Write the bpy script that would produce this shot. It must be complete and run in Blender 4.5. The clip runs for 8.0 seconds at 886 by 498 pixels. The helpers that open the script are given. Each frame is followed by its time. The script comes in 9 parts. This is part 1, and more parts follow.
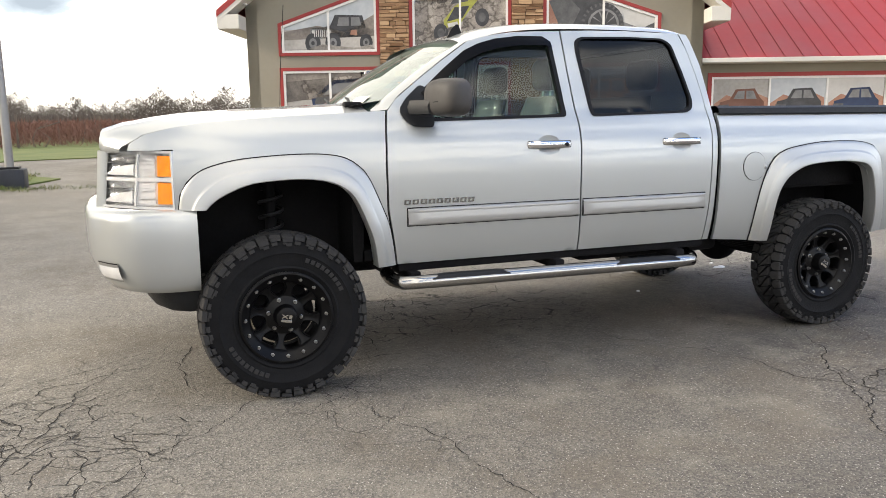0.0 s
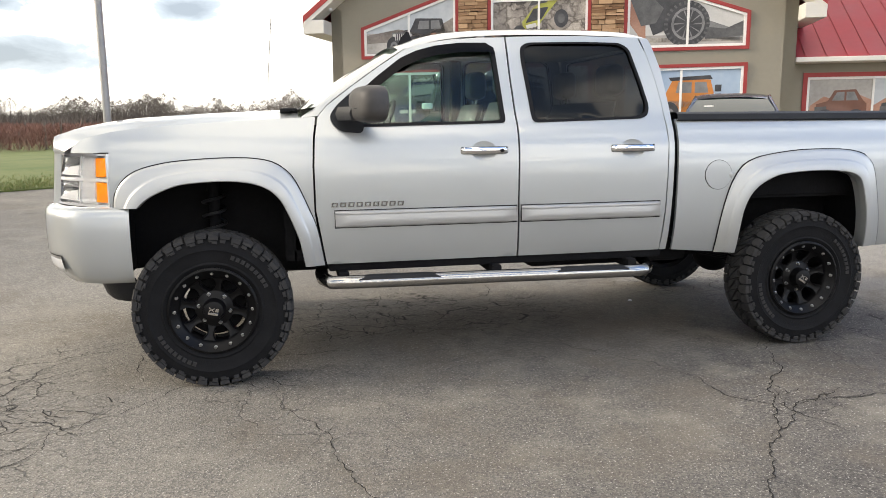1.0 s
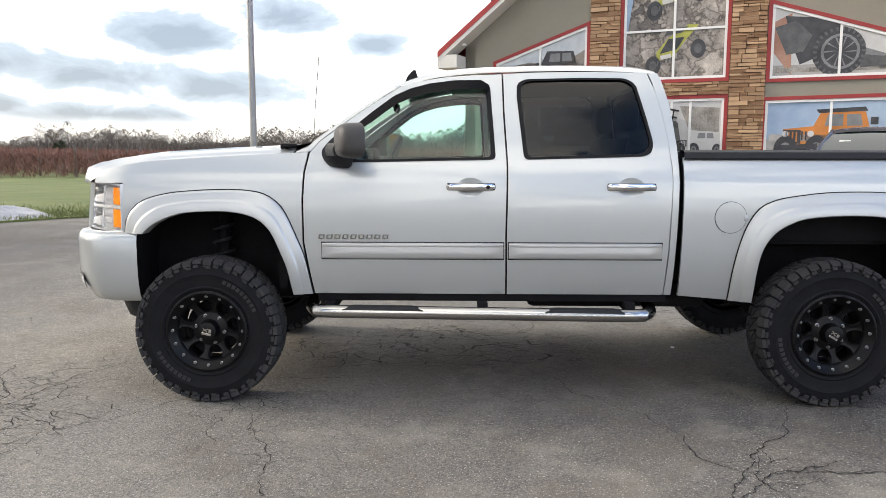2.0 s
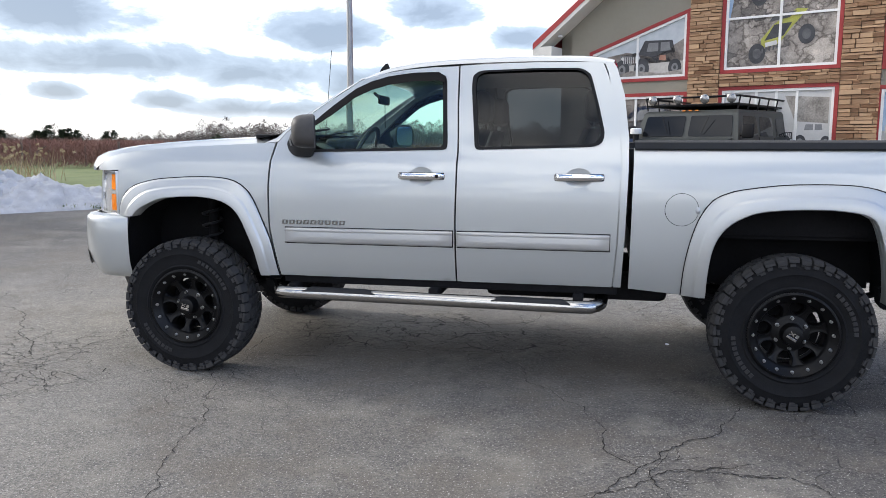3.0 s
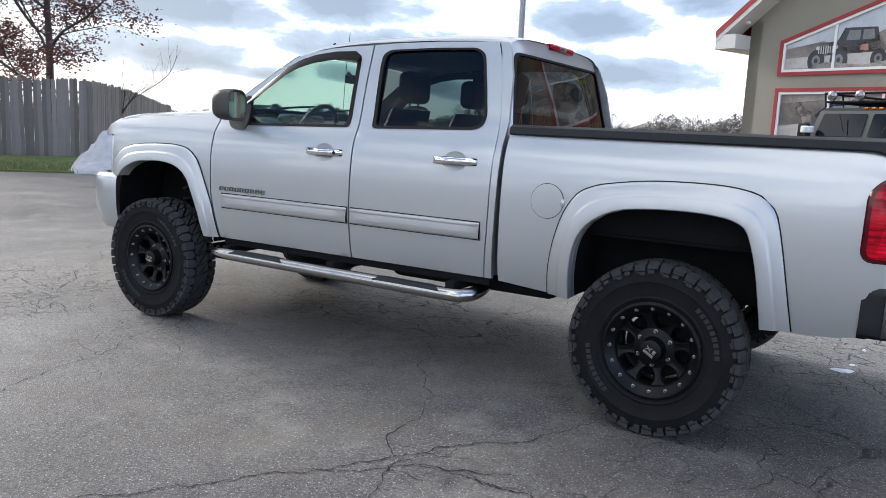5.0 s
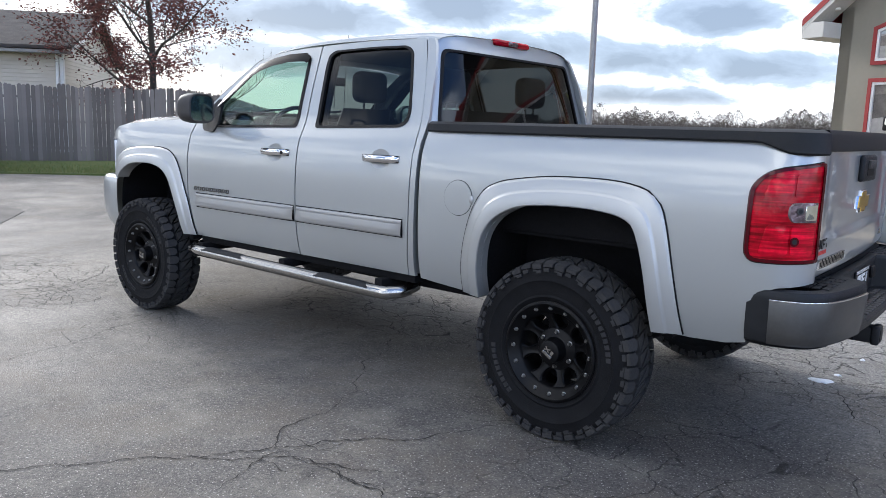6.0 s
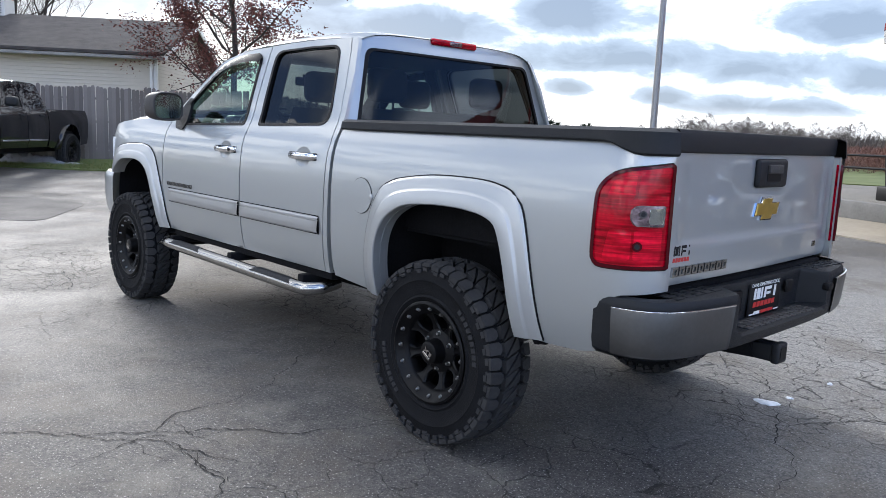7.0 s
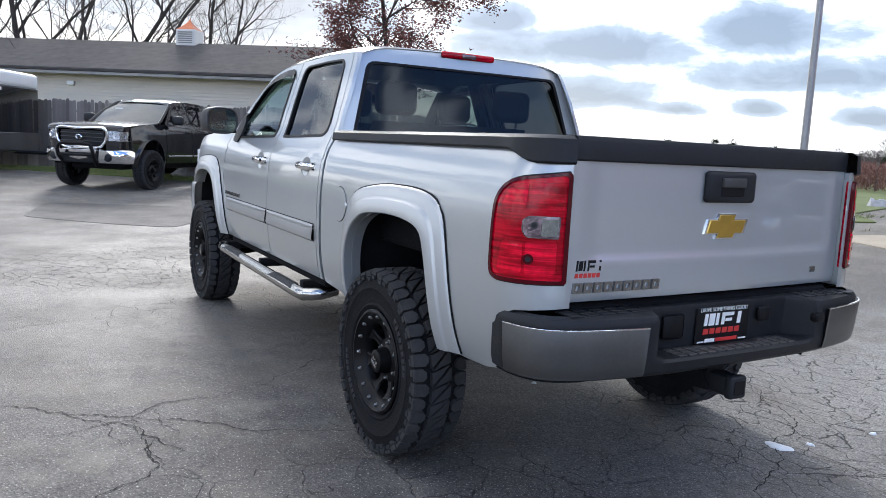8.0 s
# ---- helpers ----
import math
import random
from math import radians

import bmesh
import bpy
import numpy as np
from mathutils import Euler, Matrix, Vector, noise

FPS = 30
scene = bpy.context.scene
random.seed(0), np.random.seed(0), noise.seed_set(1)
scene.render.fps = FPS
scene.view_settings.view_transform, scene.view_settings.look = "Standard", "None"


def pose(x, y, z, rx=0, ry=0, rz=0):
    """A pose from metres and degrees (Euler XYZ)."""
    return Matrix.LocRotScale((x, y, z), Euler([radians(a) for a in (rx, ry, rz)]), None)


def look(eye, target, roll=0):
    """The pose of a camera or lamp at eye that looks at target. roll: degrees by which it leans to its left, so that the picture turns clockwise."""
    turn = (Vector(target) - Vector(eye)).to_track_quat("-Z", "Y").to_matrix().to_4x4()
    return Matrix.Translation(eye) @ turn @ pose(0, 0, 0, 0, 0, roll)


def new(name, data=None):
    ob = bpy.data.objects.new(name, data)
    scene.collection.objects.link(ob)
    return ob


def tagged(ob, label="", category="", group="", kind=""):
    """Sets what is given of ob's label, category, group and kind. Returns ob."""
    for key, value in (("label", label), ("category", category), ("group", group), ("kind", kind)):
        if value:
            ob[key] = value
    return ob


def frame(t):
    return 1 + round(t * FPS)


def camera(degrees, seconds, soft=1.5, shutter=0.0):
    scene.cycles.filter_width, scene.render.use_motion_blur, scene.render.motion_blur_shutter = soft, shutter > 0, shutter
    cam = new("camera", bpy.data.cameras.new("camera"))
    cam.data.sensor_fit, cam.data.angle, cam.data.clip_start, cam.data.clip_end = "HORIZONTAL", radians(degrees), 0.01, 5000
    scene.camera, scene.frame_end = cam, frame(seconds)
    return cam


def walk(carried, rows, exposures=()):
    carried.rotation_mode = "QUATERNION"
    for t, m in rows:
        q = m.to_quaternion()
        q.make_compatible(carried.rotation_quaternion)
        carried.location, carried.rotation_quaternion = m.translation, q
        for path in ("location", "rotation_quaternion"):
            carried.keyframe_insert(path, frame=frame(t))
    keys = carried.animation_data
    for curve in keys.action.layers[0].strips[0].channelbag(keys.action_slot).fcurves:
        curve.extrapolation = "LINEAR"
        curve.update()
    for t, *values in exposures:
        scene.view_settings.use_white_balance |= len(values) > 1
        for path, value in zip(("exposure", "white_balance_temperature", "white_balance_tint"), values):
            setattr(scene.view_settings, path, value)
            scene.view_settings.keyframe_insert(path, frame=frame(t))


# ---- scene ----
cam = camera(60.4, 8.0, 0.7)
PATH = [
    (0, (-0.599, -4.87, 1.42), (0.103, -3.027, 1.086), -0.7),
    (0.5, (-0.114, -5.059, 1.438), (0.461, -3.168, 1.129), 0.3),
    (1, (0.417, -5.26, 1.44), (0.814, -3.327, 1.11), -0.5),
    (1.5, (0.971, -5.341, 1.474), (1.1, -3.368, 1.177), 1.2),
    (1.7, (1.183, -5.357, 1.468), (1.249, -3.374, 1.212), 0.5),
    (2.8, (2.357, -5.398, 1.481), (1.996, -3.448, 1.225), 0.5),
    (3, (2.603, -5.392, 1.452), (2.197, -3.452, 1.184), 0.1),
    (3.5, (3.109, -5.28, 1.458), (2.529, -3.387, 1.172), 1.6),
    (4, (3.605, -5.077, 1.452), (2.892, -3.229, 1.174), 0.8),
    (4.2, (3.808, -5.013, 1.453), (3.031, -3.197, 1.141), 1.9),
    (5.3, (4.855, -4.473, 1.436), (3.774, -2.818, 1.131), 1.2),
    (5.5, (5.047, -4.358, 1.464), (3.91, -2.746, 1.133), -0.0),
    (6, (5.439, -4.037, 1.455), (4.189, -2.507, 1.14), 1.6),
    (6.5, (5.859, -3.694, 1.467), (4.49, -2.268, 1.161), 0.9),
    (7, (6.169, -3.327, 1.442), (4.726, -1.977, 1.138), 2.4),
    (7.5, (6.476, -2.929, 1.428), (4.883, -1.748, 1.167), 2.5),
    (8, (6.749, -2.496, 1.431), (5.033, -1.504, 1.162), 2.8),
]
walk(cam, [(t, look(eye, target, roll)) for t, eye, target, roll in PATH],
     [(0.0, 0.52, 7400, 11), (1.6, 0.50, 7200, 11), (2.9, 0.33, 6330, 12), (4.0, 0.34, 6330, 12), (5.2, 0.27, 6130, 12), (8.0, 0.29, 6050, 12)])

# ---------------------------------------------------------------- light
world = bpy.data.worlds.new("sky")
scene.world = world
world.use_nodes = True
SUN_EL, SUN_AZ = radians(24), radians(-78)      # azimuth from +y towards +x


def build_sky():
    nt = world.node_tree
    nt.nodes.clear()
    N, L = nt.nodes.new, nt.links.new
    out, bg = N("ShaderNodeOutputWorld"), N("ShaderNodeBackground")
    sky = N("ShaderNodeTexSky")
    sky.sky_type, sky.sun_disc = "NISHITA", False
    sky.sun_elevation, sky.sun_rotation = SUN_EL, SUN_AZ
    co = N("ShaderNodeTexCoord")
    sep = N("ShaderNodeSeparateXYZ")
    L(co.outputs["Generated"], sep.inputs[0])
    up = N("ShaderNodeMath"); up.operation = "MAXIMUM"; up.inputs[1].default_value = 0.0
    L(sep.outputs["Z"], up.inputs[0])
    add = N("ShaderNodeMath"); add.operation = "ADD"; add.inputs[1].default_value = 0.26
    L(up.outputs[0], add.inputs[0])
    dv = N("ShaderNodeVectorMath"); dv.operation = "DIVIDE"
    L(co.outputs["Generated"], dv.inputs[0])
    cmb = N("ShaderNodeCombineXYZ")
    for k in range(3):
        L(add.outputs[0], cmb.inputs[k])
    L(cmb.outputs[0], dv.inputs[1])
    flat = N("ShaderNodeVectorMath"); flat.operation = "MULTIPLY"
    flat.inputs[1].default_value = (1, 1, 0)
    L(dv.outputs[0], flat.inputs[0])
    shift = N("ShaderNodeVectorMath"); shift.operation = "ADD"; shift.inputs[1].default_value = (3.7, 1.9, 0)
    L(flat.outputs[0], shift.inputs[0])
    n1 = N("ShaderNodeTexNoise")
    n1.inputs["Scale"].default_value, n1.inputs["Detail"].default_value = 2.1, 8
    n1.inputs["Roughness"].default_value, n1.inputs["Distortion"].default_value = 0.50, 0.1
    L(shift.outputs[0], n1.inputs["Vector"])
    ramp = N("ShaderNodeValToRGB")
    e = ramp.color_ramp.elements
    e[0].position, e[0].color = 0.43, (1.0, 1.0, 1.0, 1)
    e[1].position, e[1].color = 0.62, (0.25, 0.31, 0.40, 1)
    mid = e.new(0.475); mid.color = (0.86, 0.91, 0.98, 1)
    mid = e.new(0.512); mid.color = (0.44, 0.53, 0.65, 1)
    # the cloud breaks up towards the north-east
    thin = N("ShaderNodeMapRange"); thin.interpolation_type = "SMOOTHSTEP"
    for key, v in (("From Min", -0.55), ("From Max", -0.15), ("To Min", 0.022), ("To Max", -0.11)):
        thin.inputs[key].default_value = v
    L(sep.outputs["X"], thin.inputs["Value"])
    tn = N("ShaderNodeMath"); tn.operation = "ADD"
    L(n1.outputs["Fac"], tn.inputs[0]); L(thin.outputs[0], tn.inputs[1])

    # flat grey clouds low in the north-west: azimuth, elevation and half sizes in degrees
    def math_node(op, a, b=None, c=None):
        m = N("ShaderNodeMath"); m.operation = op
        for k, v in enumerate((a, b, c)):
            if v is None:
                continue
            if isinstance(v, (int, float)):
                m.inputs[k].default_value = v
            else:
                L(v, m.inputs[k])
        return m.outputs[0]

    az = math_node("MULTIPLY", math_node("ARCTAN2", sep.outputs["X"], sep.outputs["Y"]), 180 / math.pi)
    el = math_node("MULTIPLY", math_node("ARCSINE", sep.outputs["Z"]), 180 / math.pi)
    grain_co = N("ShaderNodeCombineXYZ")
    L(math_node("MULTIPLY", az, 0.22), grain_co.inputs[0]); L(math_node("MULTIPLY", el, 0.46), grain_co.inputs[1])
    n2 = N("ShaderNodeTexNoise")
    for key, v in (("Scale", 1.0), ("Detail", 7.0), ("Roughness", 0.58), ("Distortion", 0.35)):
        n2.inputs[key].default_value = v
    L(grain_co.outputs[0], n2.inputs["Vector"])
    field = None
    for a0, e0, ha, he in CLOUDS:
        u = math_node("MULTIPLY_ADD", az, 1 / ha, -a0 / ha)
        v = math_node("MULTIPLY_ADD", el, 1 / he, -e0 / he)
        v = math_node("MAXIMUM", v, math_node("MULTIPLY", v, -1.5))         # flatter below than above
        d = math_node("SUBTRACT", 1.0, math_node("SQRT", math_node("MULTIPLY_ADD", u, u, math_node("MULTIPLY", v, v))))
        field = d if field is None else math_node("SMOOTH_MAX", field, d, 0.25)
    field = math_node("MULTIPLY_ADD", n2.outputs["Fac"], 2.6, math_node("MAXIMUM", field, -1.4))
    low_cloud = math_node("MULTIPLY_ADD", math_node("MINIMUM", math_node("SUBTRACT", field, 0.95), 1.0), 0.152, 0.456)
    part_of_sky = N("ShaderNodeMapRange"); part_of_sky.interpolation_type = "SMOOTHSTEP"
    for key, v in (("From Min", 6.0), ("From Max", -4.0), ("To Min", 0.0), ("To Max", 1.0)):
        part_of_sky.inputs[key].default_value = v
    L(az, part_of_sky.inputs["Value"])
    west = N("ShaderNodeMapRange"); west.interpolation_type = "SMOOTHSTEP"
    for key, v in (("From Min", -96.0), ("From Max", -84.0), ("To Min", 0.0), ("To Max", 1.0)):
        west.inputs[key].default_value = v
    L(az, west.inputs["Value"])
    high = N("ShaderNodeMapRange"); high.interpolation_type = "SMOOTHSTEP"
    for key, v in (("From Min", 17.0), ("From Max", 11.0), ("To Min", 0.0), ("To Max", 1.0)):
        high.inputs[key].default_value = v
    L(el, high.inputs["Value"])
    here = math_node("MULTIPLY", math_node("MULTIPLY", part_of_sky.outputs[0], west.outputs[0]), high.outputs[0])
    cover = N("ShaderNodeMix"); cover.data_type = "FLOAT"
    L(here, cover.inputs["Factor"]); L(tn.outputs[0], cover.inputs["A"]); L(low_cloud, cover.inputs["B"])
    L(cover.outputs["Result"], ramp.inputs[0])
    # broken white cloud on deep blue to the south
    ramp2 = N("ShaderNodeValToRGB")
    e = ramp2.color_ramp.elements
    e[0].position, e[0].color = 0.40, (1.0, 0.98, 0.94, 1)
    e[1].position, e[1].color = 0.60, (0.07, 0.13, 0.27, 1)
    mid = e.new(0.47); mid.color = (0.78, 0.79, 0.80, 1)
    mid = e.new(0.53); mid.color = (0.20, 0.25, 0.34, 1)
    L(n1.outputs["Fac"], ramp2.inputs[0])
    r2 = N("ShaderNodeVectorMath"); r2.operation = "SCALE"; r2.inputs["Scale"].default_value = 1.75
    L(ramp2.outputs[0], r2.inputs[0])
    south = N("ShaderNodeMapRange"); south.interpolation_type = "SMOOTHSTEP"
    for key, v in (("From Min", 0.05), ("From Max", -0.35), ("To Min", 0.0), ("To Max", 1.0)):
        south.inputs[key].default_value = v
    L(sep.outputs["Y"], south.inputs["Value"])
    east = N("ShaderNodeMapRange"); east.interpolation_type = "SMOOTHSTEP"
    for key, v in (("From Min", 0.38), ("From Max", 0.66), ("To Min", 0.0), ("To Max", 1.0)):
        east.inputs[key].default_value = v
    L(sep.outputs["X"], east.inputs["Value"])
    es = N("ShaderNodeMath"); es.operation = "MAXIMUM"
    L(south.outputs[0], es.inputs[0]); L(east.outputs[0], es.inputs[1])
    bl = N("ShaderNodeMath"); bl.operation = "MULTIPLY_ADD"; bl.inputs[1].default_value = 0.02
    deep = N("ShaderNodeMath"); deep.operation = "MULTIPLY_ADD"; deep.inputs[1].default_value, deep.inputs[2].default_value = 0.34, -0.055      # bluer overhead
    L(up.outputs[0], deep.inputs[0]); L(deep.outputs[0], bl.inputs[1])
    L(east.outputs[0], bl.inputs[0]); L(n1.outputs["Fac"], bl.inputs[2]); L(bl.outputs[0], ramp2.inputs[0])
    both = N("ShaderNodeMix"); both.data_type = "RGBA"
    L(es.outputs[0], both.inputs["Factor"]); L(ramp.outputs[0], both.inputs["A"])
    cool = N("ShaderNodeMix"); cool.data_type, cool.blend_type = "RGBA", "MULTIPLY"
    cool.inputs["B"].default_value = (0.90, 1.00, 1.16, 1)
    L(east.outputs[0], cool.inputs["Factor"]); L(r2.outputs[0], cool.inputs["A"]); L(cool.outputs["Result"], both.inputs["B"])
    # the veil thins out towards the horizon; brighter away from the sun as fill
    hz = N("ShaderNodeMapRange")
    hz.inputs["From Min"].default_value, hz.inputs["From Max"].default_value = 0.0, 0.045
    L(up.outputs[0], hz.inputs["Value"])
    mixh = N("ShaderNodeMix"); mixh.data_type = "RGBA"
    mixh.inputs["A"].default_value = (0.95, 0.97, 0.98, 1)
    L(hz.outputs[0], mixh.inputs["Factor"]); L(both.outputs["Result"], mixh.inputs["B"])
    dot = N("ShaderNodeVectorMath"); dot.operation = "DOT_PRODUCT"
    dot.inputs[1].default_value = (math.sin(SUN_AZ) * math.cos(SUN_EL), math.cos(SUN_AZ) * math.cos(SUN_EL), math.sin(SUN_EL))
    L(co.outputs["Generated"], dot.inputs[0])
    back_fill = N("ShaderNodeMapRange"); back_fill.interpolation_type = "SMOOTHSTEP"
    for key, v in (("From Min", -0.6), ("From Max", 1.0), ("To Min", SKY_BACK), ("To Max", SKY_SUN)):
        back_fill.inputs[key].default_value = v
    L(dot.outputs["Value"], back_fill.inputs["Value"])
    gl = N("ShaderNodeVectorMath"); gl.operation = "SCALE"
    L(mixh.outputs["Result"], gl.inputs[0]); L(back_fill.outputs[0], gl.inputs["Scale"])
    # a little of the clear sky above the veil
    sk = N("ShaderNodeVectorMath"); sk.operation = "SCALE"; sk.inputs["Scale"].default_value = 0.02
    L(sky.outputs[0], sk.inputs[0])
    sm = N("ShaderNodeVectorMath"); sm.operation = "ADD"
    L(gl.outputs[0], sm.inputs[0]); L(sk.outputs[0], sm.inputs[1])
    L(sm.outputs[0], bg.inputs["Color"])
    bg.inputs["Strength"].default_value = 1.0
    L(bg.outputs[0], out.inputs["Surface"])


SKY_BACK, SKY_SUN = 1.60, 0.92
CLOUDS = [(-51, 7.3, 8.5, 1.5), (-57, 9.0, 3, 1.0), (-50.5, 4.3, 5.0, 1.6), (-38, 8.3, 5.5, 1.8), (-35, 5.6, 8.5, 1.3), (-25.5, 5.0, 6.5, 1.2), (-20.5, 8.0, 4.6, 1.5), (-12.5, 9.4, 3.2, 1.4),
          (-17, 4.4, 4.5, 1.4), (-25, 2.5, 6.0, 0.7), (-43, 3.3, 1.8, 0.55), (-38.3, 3.5, 1.8, 0.6), (-31.5, 3.0, 2.0, 0.7), (-6, 7.7, 1.8, 1.0), (-76, 9.0, 11.0, 3.0), (-63, 11.5, 5.0, 1.5), (-84, 12.5, 10.0, 3.5), (-70, 13.5, 8.0, 2.0)]
build_sky()
sun = new("sun", bpy.data.lights.new("sun", "SUN"))
sun.data.energy, sun.data.angle, sun.data.color = 3.2, radians(16), (1.0, 0.95, 0.87)
sun.matrix_world = look((0, 0, 0), (-math.sin(SUN_AZ) * math.cos(SUN_EL), -math.cos(SUN_AZ) * math.cos(SUN_EL), -math.sin(SUN_EL)))

# ---------------------------------------------------------------- materials


def material(name, color, rough=0.5, metal=0.0, var=0.0, scale=8.0, bump=0.0, bscale=60.0, coat=0.0, coat_rough=0.05, spec=0.5,
             color2=None, trans=0.0, ior=1.45, alpha=1.0, emit=None, island=0.0, rvar=0.0, detail=5):
    """A procedural surface: base colour varied by noise at two scales, fine relief."""
    m = bpy.data.materials.new(name)
    m.use_nodes = True
    nt = m.node_tree
    p = nt.nodes["Principled BSDF"]
    N, L = nt.nodes.new, nt.links.new
    p.inputs["Roughness"].default_value, p.inputs["Metallic"].default_value = rough, metal
    p.inputs["Coat Weight"].default_value, p.inputs["Coat Roughness"].default_value = coat, coat_rough
    p.inputs["Specular IOR Level"].default_value, p.inputs["IOR"].default_value = spec, ior
    p.inputs["Transmission Weight"].default_value, p.inputs["Alpha"].default_value = trans, alpha
    p.inputs["Base Color"].default_value = (*color, 1)
    if emit:
        p.inputs["Emission Color"].default_value, p.inputs["Emission Strength"].default_value = (*emit[0], 1), emit[1]
    if var or color2 or bump or rvar:
        co = N("ShaderNodeTexCoord")
    if var or color2 or island:
        big, small = N("ShaderNodeTexNoise"), N("ShaderNodeTexNoise")
        big.inputs["Scale"].default_value, small.inputs["Scale"].default_value = scale, scale * 9
        big.inputs["Detail"].default_value = small.inputs["Detail"].default_value = detail
        co = N("ShaderNodeTexCoord")
        L(co.outputs["Object"], big.inputs["Vector"]); L(co.outputs["Object"], small.inputs["Vector"])
        mx = N("ShaderNodeMath"); mx.operation = "MULTIPLY_ADD"; mx.inputs[1].default_value = 0.65
        sc = N("ShaderNodeMath"); sc.operation = "MULTIPLY"; sc.inputs[1].default_value = 0.35
        L(small.outputs["Fac"], sc.inputs[0]); L(big.outputs["Fac"], mx.inputs[0]); L(sc.outputs[0], mx.inputs[2])
        src = mx.outputs[0]
        if island:
            geo, oi = N("ShaderNodeNewGeometry"), N("ShaderNodeObjectInfo")
            sm = N("ShaderNodeMath"); sm.operation = "ADD"
            L(geo.outputs["Random Per Island"], sm.inputs[0]); L(oi.outputs["Random"], sm.inputs[1])
            fr = N("ShaderNodeMath"); fr.operation = "FRACT"; L(sm.outputs[0], fr.inputs[0])
            iv = N("ShaderNodeMix"); iv.data_type = "FLOAT"; iv.inputs["Factor"].default_value = island
            L(src, iv.inputs["A"]); L(fr.outputs[0], iv.inputs["B"])
            src = iv.outputs["Result"]
        r = N("ShaderNodeValToRGB")
        c2 = color2 or tuple(min(1, c * (1 + var)) for c in color)
        c1 = color if color2 else tuple(c * (1 - var) for c in color)
        r.color_ramp.elements[0].position, r.color_ramp.elements[1].position = (0.12, 0.88) if island else (0.3, 0.7)
        r.color_ramp.elements[0].color, r.color_ramp.elements[1].color = (*c1, 1), (*c2, 1)
        L(src, r.inputs[0]); L(r.outputs[0], p.inputs["Base Color"])
        if rvar:
            rr = N("ShaderNodeMapRange")
            rr.inputs["To Min"].default_value, rr.inputs["To Max"].default_value = max(0.02, rough - rvar), min(1, rough + rvar)
            rr.inputs["From Min"].default_value, rr.inputs["From Max"].default_value = 0.3, 0.7
            L(big.outputs["Fac"], rr.inputs["Value"]); L(rr.outputs[0], p.inputs["Roughness"])
    if bump:
        co = N("ShaderNodeTexCoord")
        nb, b = N("ShaderNodeTexNoise"), N("ShaderNodeBump")
        nb.inputs["Scale"].default_value, nb.inputs["Detail"].default_value = bscale, 6
        b.inputs["Strength"].default_value, b.inputs["Distance"].default_value = bump, 0.01
        L(co.outputs["Object"], nb.inputs["Vector"]); L(nb.outputs["Fac"], b.inputs["Height"]); L(b.outputs[0], p.inputs["Normal"])
    return m


